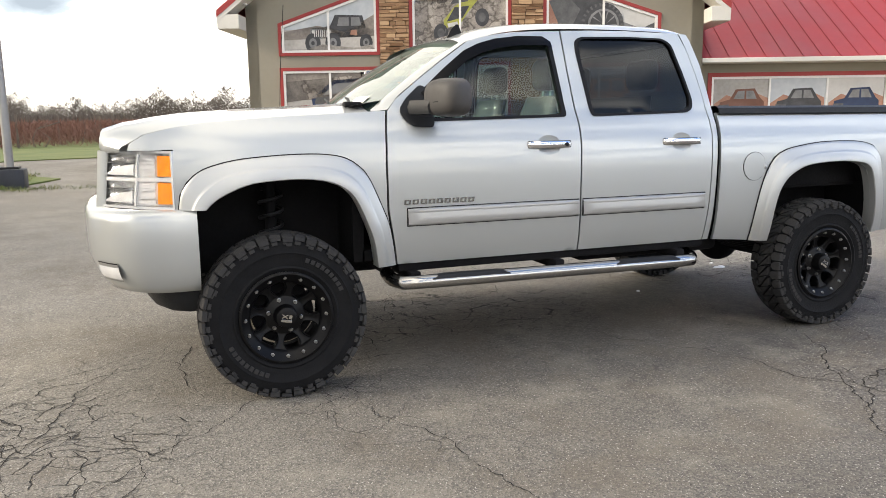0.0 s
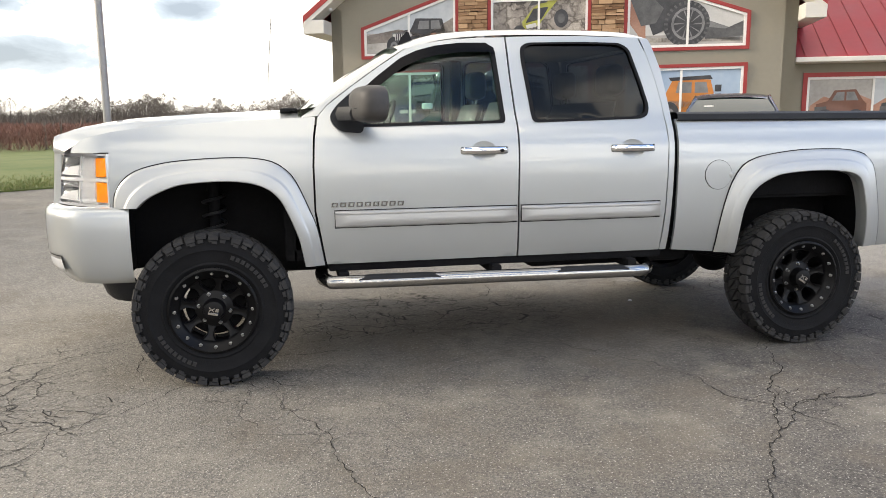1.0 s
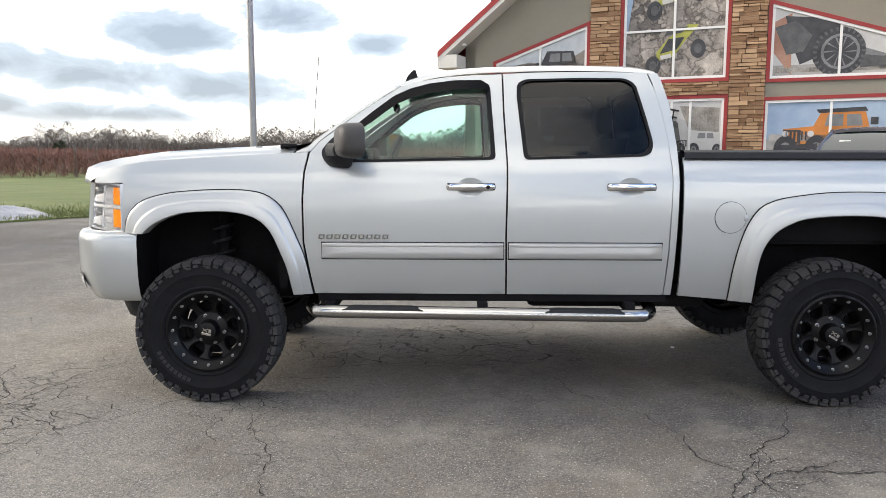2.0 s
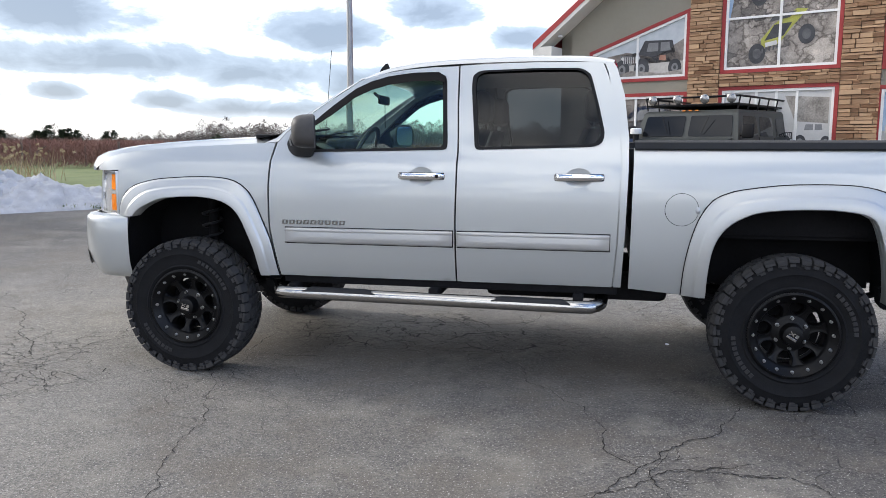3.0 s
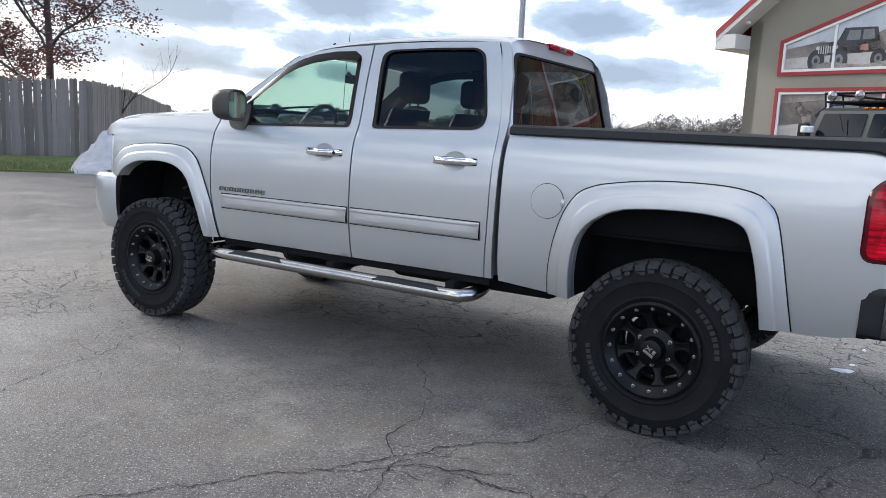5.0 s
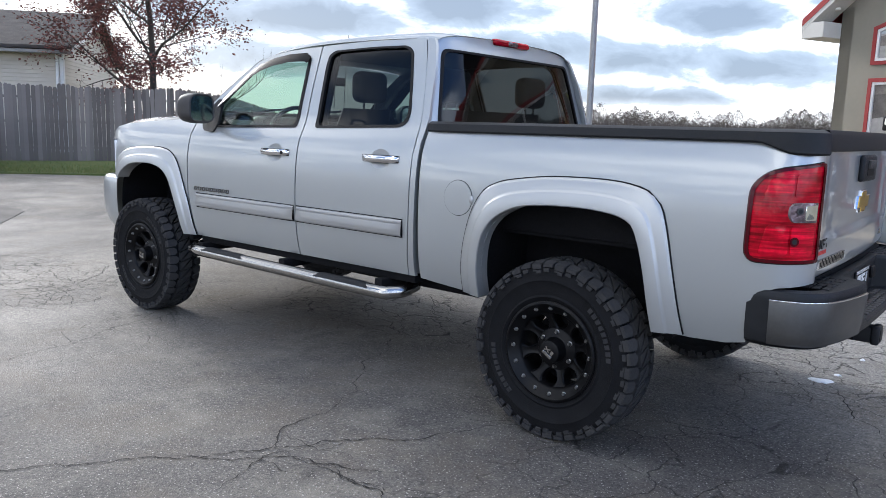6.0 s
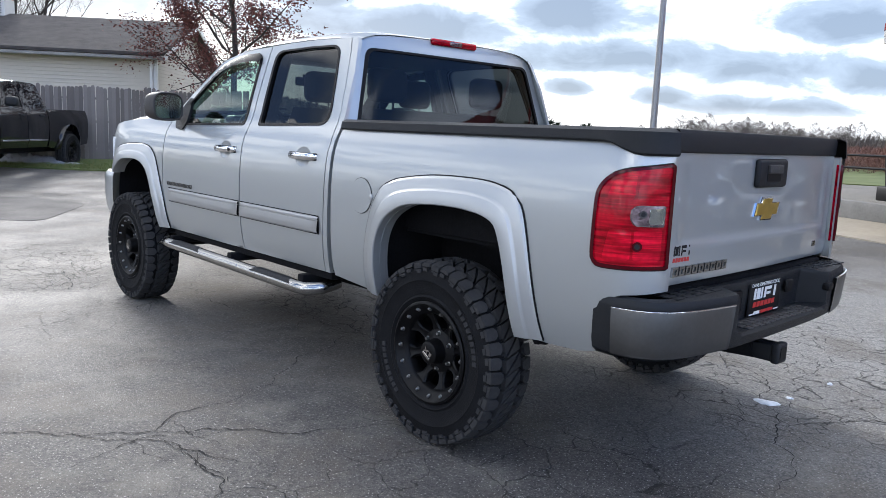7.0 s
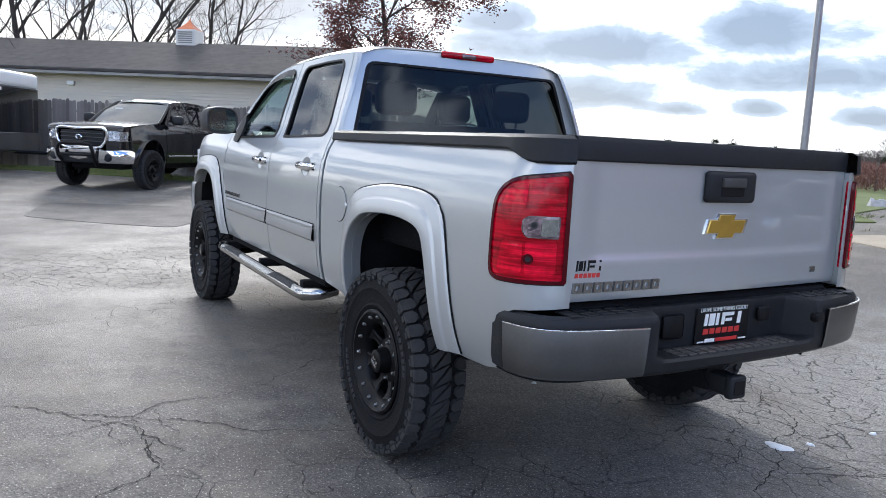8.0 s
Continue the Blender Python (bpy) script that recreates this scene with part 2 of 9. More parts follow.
def asphalt_material():
    m = bpy.data.materials.new("worn_asphalt")
    m.use_nodes = True
    nt = m.node_tree
    p = nt.nodes["Principled BSDF"]
    N, L = nt.nodes.new, nt.links.new
    co = N("ShaderNodeTexCoord")

    def noise_tex(scale, detail=5, rough=0.55):
        n = N("ShaderNodeTexNoise")
        n.inputs["Scale"].default_value, n.inputs["Detail"].default_value, n.inputs["Roughness"].default_value = scale, detail, rough
        L(co.outputs["Object"], n.inputs["Vector"])
        return n.outputs["Fac"]

    def ramp(src, a, b, ca, cb):
        r = N("ShaderNodeValToRGB")
        r.color_ramp.elements[0].position, r.color_ramp.elements[1].position = a, b
        r.color_ramp.elements[0].color, r.color_ramp.elements[1].color = (*ca, 1), (*cb, 1)
        L(src, r.inputs[0])
        return r.outputs[0]

    def mix(f, a, b, kind="MIX"):
        x = N("ShaderNodeMix"); x.data_type = "RGBA"; x.blend_type = kind
        if isinstance(f, float):
            x.inputs["Factor"].default_value = f
        else:
            L(f, x.inputs["Factor"])
        for sock, v in (("A", a), ("B", b)):
            if isinstance(v, tuple):
                x.inputs[sock].default_value = (*v, 1)
            else:
                L(v, x.inputs[sock])
        return x.outputs["Result"]

    def ramp2(src, a, b, top):
        r = N("ShaderNodeMapRange")
        for key, val in (("From Min", a), ("From Max", b), ("To Min", 0.0), ("To Max", top)):
            r.inputs[key].default_value = val
        L(src, r.inputs["Value"])
        return r.outputs[0]

    base = ramp(noise_tex(0.5, 6, 0.6), 0.32, 0.68, (0.088, 0.084, 0.080), (0.190, 0.180, 0.164))
    base = mix(ramp(noise_tex(0.17, 5, 0.6), 0.40, 0.62, (0, 0, 0), (0.75, 0.75, 0.75)), base, (0.070, 0.066, 0.064))
    base = mix(ramp(noise_tex(0.9, 6, 0.7), 0.56, 0.66, (0, 0, 0), (0.45, 0.45, 0.45)), base, (0.052, 0.050, 0.049))
    # a paler stretch of the lot, ahead of x = 0
    px = N("ShaderNodeSeparateXYZ"); L(co.outputs["Object"], px.inputs[0])
    wob = N("ShaderNodeMath"); wob.operation = "MULTIPLY_ADD"; wob.inputs[1].default_value = 5.0
    L(noise_tex(0.45, 5, 0.6), wob.inputs[0]); L(px.outputs["X"], wob.inputs[2])
    wr = N("ShaderNodeMapRange")
    for key, val in (("From Min", 5.4), ("From Max", 2.2), ("To Min", 0.0), ("To Max", 0.58)):
        wr.inputs[key].default_value = val
    L(wob.outputs[0], wr.inputs["Value"])
    far = N("ShaderNodeMapRange")
    for key, val in (("From Min", -5.5), ("From Max", -2.2), ("To Min", 0.15), ("To Max", 1.0)):
        far.inputs[key].default_value = val
    L(px.outputs["X"], far.inputs["Value"])
    wm = N("ShaderNodeMath"); wm.operation = "MULTIPLY"
    L(wr.outputs[0], wm.inputs[0]); L(far.outputs[0], wm.inputs[1])
    base = mix(wm.outputs[0], base, (0.255, 0.240, 0.212))
    # another pale stretch behind the tailgate, with the ground's sheen put into its colour
    d2 = N("ShaderNodeVectorMath"); d2.operation = "DISTANCE"; d2.inputs[1].default_value = (4.9, 3.4, 0)
    L(co.outputs["Object"], d2.inputs[0])
    wb = N("ShaderNodeMath"); wb.operation = "MULTIPLY_ADD"; wb.inputs[1].default_value = 2.0
    L(noise_tex(0.6, 5, 0.6), wb.inputs[0]); L(d2.outputs["Value"], wb.inputs[2])
    base = mix(ramp2(wb.outputs[0], 5.2, 2.4, 0.85), base, (0.31, 0.30, 0.28))
    # aggregate: pale and dark chips
    v = N("ShaderNodeTexVoronoi"); v.inputs["Scale"].default_value = 125
    L(co.outputs["Object"], v.inputs["Vector"])
    chips = ramp(v.outputs["Color"], 0.2, 0.95, (0.42, 0.42, 0.43), (1.85, 1.80, 1.70))
    col = mix(0.58, base, chips, "MULTIPLY")
    v2 = N("ShaderNodeTexVoronoi"); v2.inputs["Scale"].default_value = 38
    L(co.outputs["Object"], v2.inputs["Vector"])
    col = mix(0.22, col, ramp(v2.outputs["Color"], 0.2, 0.9, (0.66, 0.66, 0.67), (1.34, 1.32, 1.28)), "MULTIPLY")
    col = mix(ramp(noise_tex(1.7, 8, 0.68), 0.50, 0.68, (0, 0, 0), (0.50, 0.50, 0.50)), col, (0.27, 0.25, 0.21))
    col = mix(ramp(noise_tex(1.1, 6, 0.7), 0.50, 0.62, (0, 0, 0), (0.5, 0.5, 0.5)), col, (0.135, 0.115, 0.092))
    col = mix(ramp(noise_tex(85, 2), 0.62, 0.68, (0, 0, 0), (0.8, 0.8, 0.8)), col, (0.46, 0.44, 0.40))
    col = mix(ramp(noise_tex(60, 2), 0.30, 0.37, (0.6, 0.6, 0.6), (0, 0, 0)), col, (0.030, 0.029, 0.029))
    col = mix(ramp(noise_tex(30, 3), 0.60, 0.78, (0, 0, 0), (0.2, 0.2, 0.2)), col, (0.36, 0.345, 0.31))
    # rows of fine crazing in patches
    dist = N("ShaderNodeTexNoise"); dist.inputs["Scale"].default_value, dist.inputs["Detail"].default_value = 2.5, 4
    L(co.outputs["Object"], dist.inputs["Vector"])
    dv = N("ShaderNodeVectorMath"); dv.operation = "MULTIPLY_ADD"
    dv.inputs[1].default_value = (0.45, 0.45, 0)
    L(dist.outputs["Color"], dv.inputs[0]); L(co.outputs["Object"], dv.inputs[2])
    cr = N("ShaderNodeTexVoronoi"); cr.feature = "DISTANCE_TO_EDGE"; cr.inputs["Scale"].default_value = 3.6
    L(dv.outputs[0], cr.inputs["Vector"])
    line = ramp(cr.outputs["Distance"], 0.004, 0.014, (1, 1, 1), (0, 0, 0))
    where = ramp(noise_tex(0.33, 3), 0.58, 0.68, (0, 0, 0), (0.7, 0.7, 0.7))
    # a badly crazed area round one spot of the lot
    ds = N("ShaderNodeVectorMath"); ds.operation = "DISTANCE"; ds.inputs[1].default_value = (-1.7, -1.35, 0)
    L(dv.outputs[0], ds.inputs[0])
    spot = ramp2(ds.outputs["Value"], 1.65, 0.95, 0.9)
    fine = N("ShaderNodeTexVoronoi"); fine.feature = "DISTANCE_TO_EDGE"; fine.inputs["Scale"].default_value = 5.5
    st = N("ShaderNodeVectorMath"); st.operation = "MULTIPLY"; st.inputs[1].default_value = (0.75, 1.5, 1)
    L(dv.outputs[0], st.inputs[0]); L(st.outputs[0], fine.inputs["Vector"])
    fline = ramp(fine.outputs["Distance"], 0.006, 0.022, (1, 1, 1), (0, 0, 0))
    mask = mix(1.0, line, where, "MULTIPLY")
    # and another beneath the truck, drawn out along it
    ov = N("ShaderNodeVectorMath"); ov.operation = "MULTIPLY_ADD"
    ov.inputs[1].default_value, ov.inputs[2].default_value = (0.62, 1.25, 0), (-0.95, -0.70, 0)
    L(dv.outputs[0], ov.inputs[0])
    ol = N("ShaderNodeVectorMath"); ol.operation = "LENGTH"; L(ov.outputs[0], ol.inputs[0])
    spot2 = ramp(ol.outputs["Value"], 0.65, 1.15, (0.9, 0.9, 0.9), (0, 0, 0))
    # and a third behind the far rear wheel
    dt = N("ShaderNodeVectorMath"); dt.operation = "DISTANCE"; dt.inputs[1].default_value = (4.35, 1.95, 0)
    L(dv.outputs[0], dt.inputs[0])
    spot3 = ramp2(dt.outputs["Value"], 1.9, 1.0, 0.8)
    mask = mix(1.0, mask, mix(1.0, fline, mix(1.0, mix(1.0, spot, spot2, "LIGHTEN"), spot3, "LIGHTEN"), "MULTIPLY"), "LIGHTEN")
    col = mix(mask, col, (0.016, 0.015, 0.014))
    L(col, p.inputs["Base Color"])
    rg = N("ShaderNodeMapRange")
    for key, val in (("From Min", 0.3), ("From Max", 0.7), ("To Min", 0.58), ("To Max", 0.82)):
        rg.inputs[key].default_value = val
    L(noise_tex(0.8, 4), rg.inputs["Value"]); L(rg.outputs[0], p.inputs["Roughness"])
    p.inputs["Specular IOR Level"].default_value = 0.17
    b1, b2 = N("ShaderNodeBump"), N("ShaderNodeBump")
    b1.inputs["Strength"].default_value, b1.inputs["Distance"].default_value = 0.45, 0.005
    L(v.outputs["Distance"], b1.inputs["Height"])
    inv = N("ShaderNodeInvert"); L(mask, inv.inputs["Color"])
    b2.inputs["Strength"].default_value, b2.inputs["Distance"].default_value = 0.8, 0.01
    L(inv.outputs[0], b2.inputs["Height"]); L(b1.outputs[0], b2.inputs["Normal"]); L(b2.outputs[0], p.inputs["Normal"])
    return m


ASPHALT = asphalt_material()
PATCH = material("patched_asphalt", (0.118, 0.110, 0.101), 0.80, spec=0.25, var=0.35, scale=2, bump=0.5, bscale=120)
CRACK = material("crack_shadow", (0.014, 0.013, 0.012), 0.95, var=0.3, scale=20)
CONCRETE = material("tan_concrete", (0.36, 0.31, 0.235), 0.8, var=0.18, scale=1.5, bump=0.25, bscale=90)
CURB_M = material("grey_concrete", (0.25, 0.24, 0.22), 0.85, var=0.2, scale=3, bump=0.3)
GRASS = material("lawn_grass", (0.060, 0.100, 0.020), 0.85, scale=0.6, color2=(0.150, 0.165, 0.055), bump=0.7, bscale=35)
BLADE = material("grass_blades", (0.07, 0.12, 0.022), 0.7, color2=(0.20, 0.19, 0.07), scale=1, island=0.7)
SOIL = material("leaf_litter", (0.10, 0.075, 0.045), 0.95, var=0.35, scale=2, bump=0.6)
PAINT = material("silver_paint", (0.455, 0.474, 0.473), 0.34, 0.55, var=0.015, scale=0.7, coat=1.0, coat_rough=0.03, bump=0.012, bscale=900)
FLARE = material("flare_paint", (0.462, 0.474, 0.470), 0.36, 0.5, var=0.02, scale=1, coat=0.6, coat_rough=0.12)
MOULD = material("moulding_paint", (0.40, 0.40, 0.392), 0.36, 0.5, var=0.02, scale=1, coat=0.4, coat_rough=0.2)
REVERSE = material("reversing_lens", (0.17, 0.12, 0.13), 0.12, 0.6, var=0.5, scale=18, coat=1.0, bump=0.3, bscale=60)
CHROME = material("chrome", (0.78, 0.78, 0.79), 0.08, 1.0, var=0.04, scale=6, rvar=0.03)
STEEL = material("polished_steel", (0.45, 0.44, 0.42), 0.22, 1.0, var=0.06, scale=5, rvar=0.05, bump=0.02, bscale=200)
BRUSHED = material("brushed_corner_plate", (0.125, 0.124, 0.122), 0.40, 0.85, var=0.12, scale=7, rvar=0.06, bump=0.03, bscale=220)
BLACK = material("black_plastic", (0.013, 0.014, 0.016), 0.50, spec=0.32, var=0.25, scale=4, bump=0.15, bscale=350)
MIRRORCAP = material("dusty_black_plastic", (0.045, 0.042, 0.040), 0.55, var=0.3, scale=3, bump=0.2, bscale=300)
SEAL = material("black_rubber_seal", (0.006, 0.006, 0.007), 0.5, spec=0.22)
GUARD = material("smoked_guard", (0.005, 0.005, 0.006), 0.22, spec=0.10)
UNDER = material("underbody_black", (0.007, 0.007, 0.008), 0.85, spec=0.2, var=0.4, scale=6, bump=0.3)
RUBBER = material("tyre_rubber", (0.0085, 0.0087, 0.0098), 0.75, spec=0.18, var=0.35, scale=7, bump=0.35, bscale=160)
# paler than the carcass: the lit block tops are put into the colour
TREAD = material("lit_tread_rubber", (0.028, 0.028, 0.029), 0.85, spec=0.2, color2=(0.050, 0.049, 0.049), scale=6, bump=0.3, bscale=160)
RIM = material("satin_black_rim", (0.004, 0.004, 0.0045), 0.40, 0.0, var=0.3, scale=8, spec=0.22)
BOLT = material("bright_bolt", (0.34, 0.34, 0.34), 0.30, 1.0)
GLASS = material("window_glass", (0.40, 0.74, 0.62), 0.0, trans=1.0, ior=1.001, spec=0.4, coat=0.9, coat_rough=0.0)
TINT = material("dark_tinted_glass", (0.030, 0.038, 0.042), 0.0, trans=1.0, ior=1.001, spec=0.4, coat=1.0, coat_rough=0.0)
# the pale diffuse share paints in sky reflection and dust
WSHIELD = material("windshield_glass", (0.56, 0.74, 0.62), 0.0, trans=0.82, ior=1.001, coat=1.0, coat_rough=0.0)
for pane, index in ((GLASS, 1.5), (TINT, 1.36), (WSHIELD, 1.7)):
    pane.node_tree.nodes["Principled BSDF"].inputs["Coat IOR"].default_value = index
LENS = material("clear_lens", (0.95, 0.96, 0.97), 0.02, trans=1.0, ior=1.2, coat=0.6, coat_rough=0.0)
AMBER = material("amber_lens", (0.90, 0.24, 0.012), 0.18, var=0.28, scale=30, coat=0.8, bump=0.15, bscale=140)


def lens_material(name, dark, bright):
    """Moulded red plastic: blotches and fine horizontal flutes under a clear skin."""
    m = material(name, dark, 0.10, color2=bright, scale=7, spec=0.2, coat=0.20, coat_rough=0.02, bump=0.04, bscale=90)
    nt = m.node_tree
    N, L = nt.nodes.new, nt.links.new
    p = nt.nodes["Principled BSDF"]
    src = p.inputs["Base Color"].links[0].from_socket
    co, st, n, r, x = N("ShaderNodeTexCoord"), N("ShaderNodeVectorMath"), N("ShaderNodeTexNoise"), N("ShaderNodeValToRGB"), N("ShaderNodeMix")
    st.operation = "MULTIPLY"; st.inputs[1].default_value = (5, 5, 75)
    L(co.outputs["Object"], st.inputs[0]); L(st.outputs[0], n.inputs["Vector"])
    n.inputs["Scale"].default_value, n.inputs["Detail"].default_value = 1.0, 3
    r.color_ramp.elements[0].position, r.color_ramp.elements[0].color = 0.36, (0.45, 0.35, 0.35, 1)
    r.color_ramp.elements[1].position, r.color_ramp.elements[1].color = 0.62, (1.25, 1.25, 1.25, 1)
    L(n.outputs["Fac"], r.inputs[0])
    x.data_type, x.blend_type = "RGBA", "MULTIPLY"; x.inputs["Factor"].default_value = 1.0
    L(src, x.inputs["A"]); L(r.outputs[0], x.inputs["B"]); L(x.outputs["Result"], p.inputs["Base Color"])
    return m


RED = lens_material("red_lens", (0.28, 0.001, 0.010), (0.66, 0.002, 0.020))
BRIGHTRED = lens_material("bright_red_lens", (0.48, 0.002, 0.014), (0.92, 0.006, 0.040))
DARKRED = material("dark_red_lens", (0.07, 0.001, 0.005), 0.12, spec=0.2, coat=0.25, coat_rough=0.02)
REFLECTOR = material("lamp_reflector", (0.86, 0.87, 0.88), 0.16, 0.55, var=0.10, scale=14, bump=0.12, bscale=22)
MIRRORGLASS = material("mirror_glass", (0.50, 0.54, 0.53), 0.03, 1.0)
BADGE = material("smoked_chrome", (0.30, 0.30, 0.30), 0.22, 1.0)
GOLD = material("gold_emblem", (0.56, 0.36, 0.07), 0.28, 0.75, var=0.1, scale=20)
BOWL = material("lamp_bowl_mirror", (0.42, 0.43, 0.44), 0.22, 0.8, var=0.25, scale=20, bump=0.2, bscale=30)
FOGSLOT = material("fog_slot_grey", (0.20, 0.20, 0.195), 0.5, 0.3, var=0.15, scale=6)
WHITE = material("white_paint", (0.78, 0.77, 0.74), 0.55, var=0.04, scale=3)
REDPRINT = material("red_print", (0.55, 0.035, 0.03), 0.5)
LEATHER = material("grey_leather", (0.045, 0.044, 0.044), 0.5, var=0.15, scale=5, bump=0.2, bscale=120)
DARKCLOTH = material("dark_trim", (0.028, 0.028, 0.03), 0.7, var=0.2, scale=6, bump=0.2)

# ---------------------------------------------------------------- mesh helpers


def mesh_of(bm, name="mesh", smooth=None):
    """The bmesh as mesh data; smooth: degrees below which edges are shaded round."""
    bm.normal_update()
    if smooth is not None:
        for f in bm.faces:
            f.smooth = True
        lim = radians(smooth)
        for e in bm.edges:
            e.smooth = len(e.link_faces) == 2 and e.calc_face_angle(0) < lim
    me = bpy.data.meshes.new(name)
    bm.to_mesh(me)
    bm.free()
    return me


def part(name, bm, mat, parent=None, label="", m=None, smooth=35):
    """Links a bmesh (or mesh data) as one mesh object, under a thing or a part."""
    me = bm if isinstance(bm, bpy.types.Mesh) else mesh_of(bm, name, smooth)
    if not me.materials:
        for x in (mat if isinstance(mat, (list, tuple)) else [mat]):
            me.materials.append(x)
    ob = new(name, me)
    if parent is not None:
        ob.parent = parent
    if m is not None:
        ob.matrix_basis = m
    if label:
        ob["label"] = label
    return ob


def thing(name, label, category, m=None, group="", kind=""):
    ob = new(name)
    ob.empty_display_size = 0.2
    if m is not None:
        ob.matrix_basis = m
    return tagged(ob, label, category, group, kind)


def box(x0, x1, y0, y1, z0, z1, bevel=0.0, seg=2, bm=None):
    b = bmesh.new()
    bmesh.ops.create_cube(b, size=1)
    for v in b.verts:
        v.co = Vector(((x0 + x1) / 2 + v.co.x * (x1 - x0), (y0 + y1) / 2 + v.co.y * (y1 - y0), (z0 + z1) / 2 + v.co.z * (z1 - z0)))
    if bevel:
        bmesh.ops.bevel(b, geom=b.edges[:], offset=bevel, segments=seg, affect="EDGES", profile=0.5)
    return merge(bm, b)


def merge(bm, b, m=None):
    """Adds b to bm (if given) and returns the joined bmesh."""
    if m is not None:
        bmesh.ops.transform(b, matrix=m, verts=b.verts)
    if bm is None:
        return b
    me = bpy.data.meshes.new("t")
    b.to_mesh(me); b.free()
    bm.from_mesh(me)
    bpy.data.meshes.remove(me)
    return bm


def tube(points, r, n=10, bm=None, cap=True, taper=None):
    """A round bar along points."""
    b = bm or bmesh.new()
    pts = [Vector(p) for p in points]
    rings, ref = [], None
    for i, p in enumerate(pts):
        d = (pts[min(i + 1, len(pts) - 1)] - pts[max(i - 1, 0)]).normalized()
        if ref is None:
            ref = Vector((0, 0, 1)) if abs(d.z) < 0.9 else Vector((1, 0, 0))
        a = d.cross(ref).normalized(); c = a.cross(d).normalized(); ref = c
        rr = r if taper is None else taper[i]
        rings.append([b.verts.new(p + (a * math.cos(t) + c * math.sin(t)) * rr) for t in [2 * math.pi * k / n for k in range(n)]])
    for q, s in zip(rings, rings[1:]):
        for k in range(n):
            b.faces.new((q[k], q[(k + 1) % n], s[(k + 1) % n], s[k]))
    if cap:
        b.faces.new(rings[0][::-1]); b.faces.new(rings[-1])
    return b


def lathe(profile, n=48, bm=None, axis="Y"):
    """Turns (radius, along) pairs about an axis."""
    b = bm or bmesh.new()
    rings = []
    for r, h in profile:
        ring = []
        for k in range(n):
            t = 2 * math.pi * k / n
            c, s = r * math.cos(t), r * math.sin(t)
            ring.append(b.verts.new((c, h, s) if axis == "Y" else (c, s, h) if axis == "Z" else (h, c, s)))
        rings.append(ring)
    for q, s in zip(rings, rings[1:]):
        for k in range(n):
            b.faces.new((q[k], q[(k + 1) % n], s[(k + 1) % n], s[k]))
    return b


def curve_pts(pts, step=0.03, closed=False):
    """A smooth run of points (Catmull-Rom) through pts, 2D or 3D."""
    P = [Vector(p) for p in pts]
    n, out = len(P), []
    for i in range(n if closed else n - 1):
        p1, p2 = P[i], P[(i + 1) % n]
        p0 = P[i - 1] if (closed or i > 0) else p1 * 2 - p2
        p3 = P[(i + 2) % n] if (closed or i + 2 < n) else p2 * 2 - p1
        k = max(1, int((p2 - p1).length / step))
        for j in range(k):
            t = j / k
            out.append(0.5 * (2 * p1 + (p2 - p0) * t + (2 * p0 - 5 * p1 + 4 * p2 - p3) * t * t + (3 * p1 - p0 - 3 * p2 + p3) * t ** 3))
    if not closed:
        out.append(P[-1])
    return out


def dense(loop, step):
    out = []
    for i, a in enumerate(loop):
        a, b = Vector(a[:2]), Vector(loop[(i + 1) % len(loop)][:2])
        k = max(1, int((b - a).length / step))
        out += [a.lerp(b, j / k) for j in range(k)]
    return out


def rounded(loop, r, seg=4):
    """A 2D loop with its corners rounded."""
    out, n = [], len(loop)
    for i in range(n):
        p0, p1, p2 = (Vector(loop[(i + k) % n][:2]) for k in (-1, 0, 1))
        a, b = p0 - p1, p2 - p1
        rr = r[i] if isinstance(r, (list, tuple)) else r
        d = min(rr, a.length * 0.48, b.length * 0.48)
        if d < 1e-4:
            out.append(p1); continue
        s, e = p1 + a.normalized() * d, p1 + b.normalized() * d
        for k in range(seg + 1):
            t = k / seg
            out.append(s * (1 - t) ** 2 + p1 * 2 * t * (1 - t) + e * t * t)
    return out


def inside(p, loop):
    hit, n = False, len(loop)
    for i in range(n):
        a, b = loop[i], loop[(i + 1) % n]
        if (a[1] > p[1]) != (b[1] > p[1]) and p[0] < (b[0] - a[0]) * (p[1] - a[1]) / (b[1] - a[1]) + a[0]:
            hit = not hit
    return hit


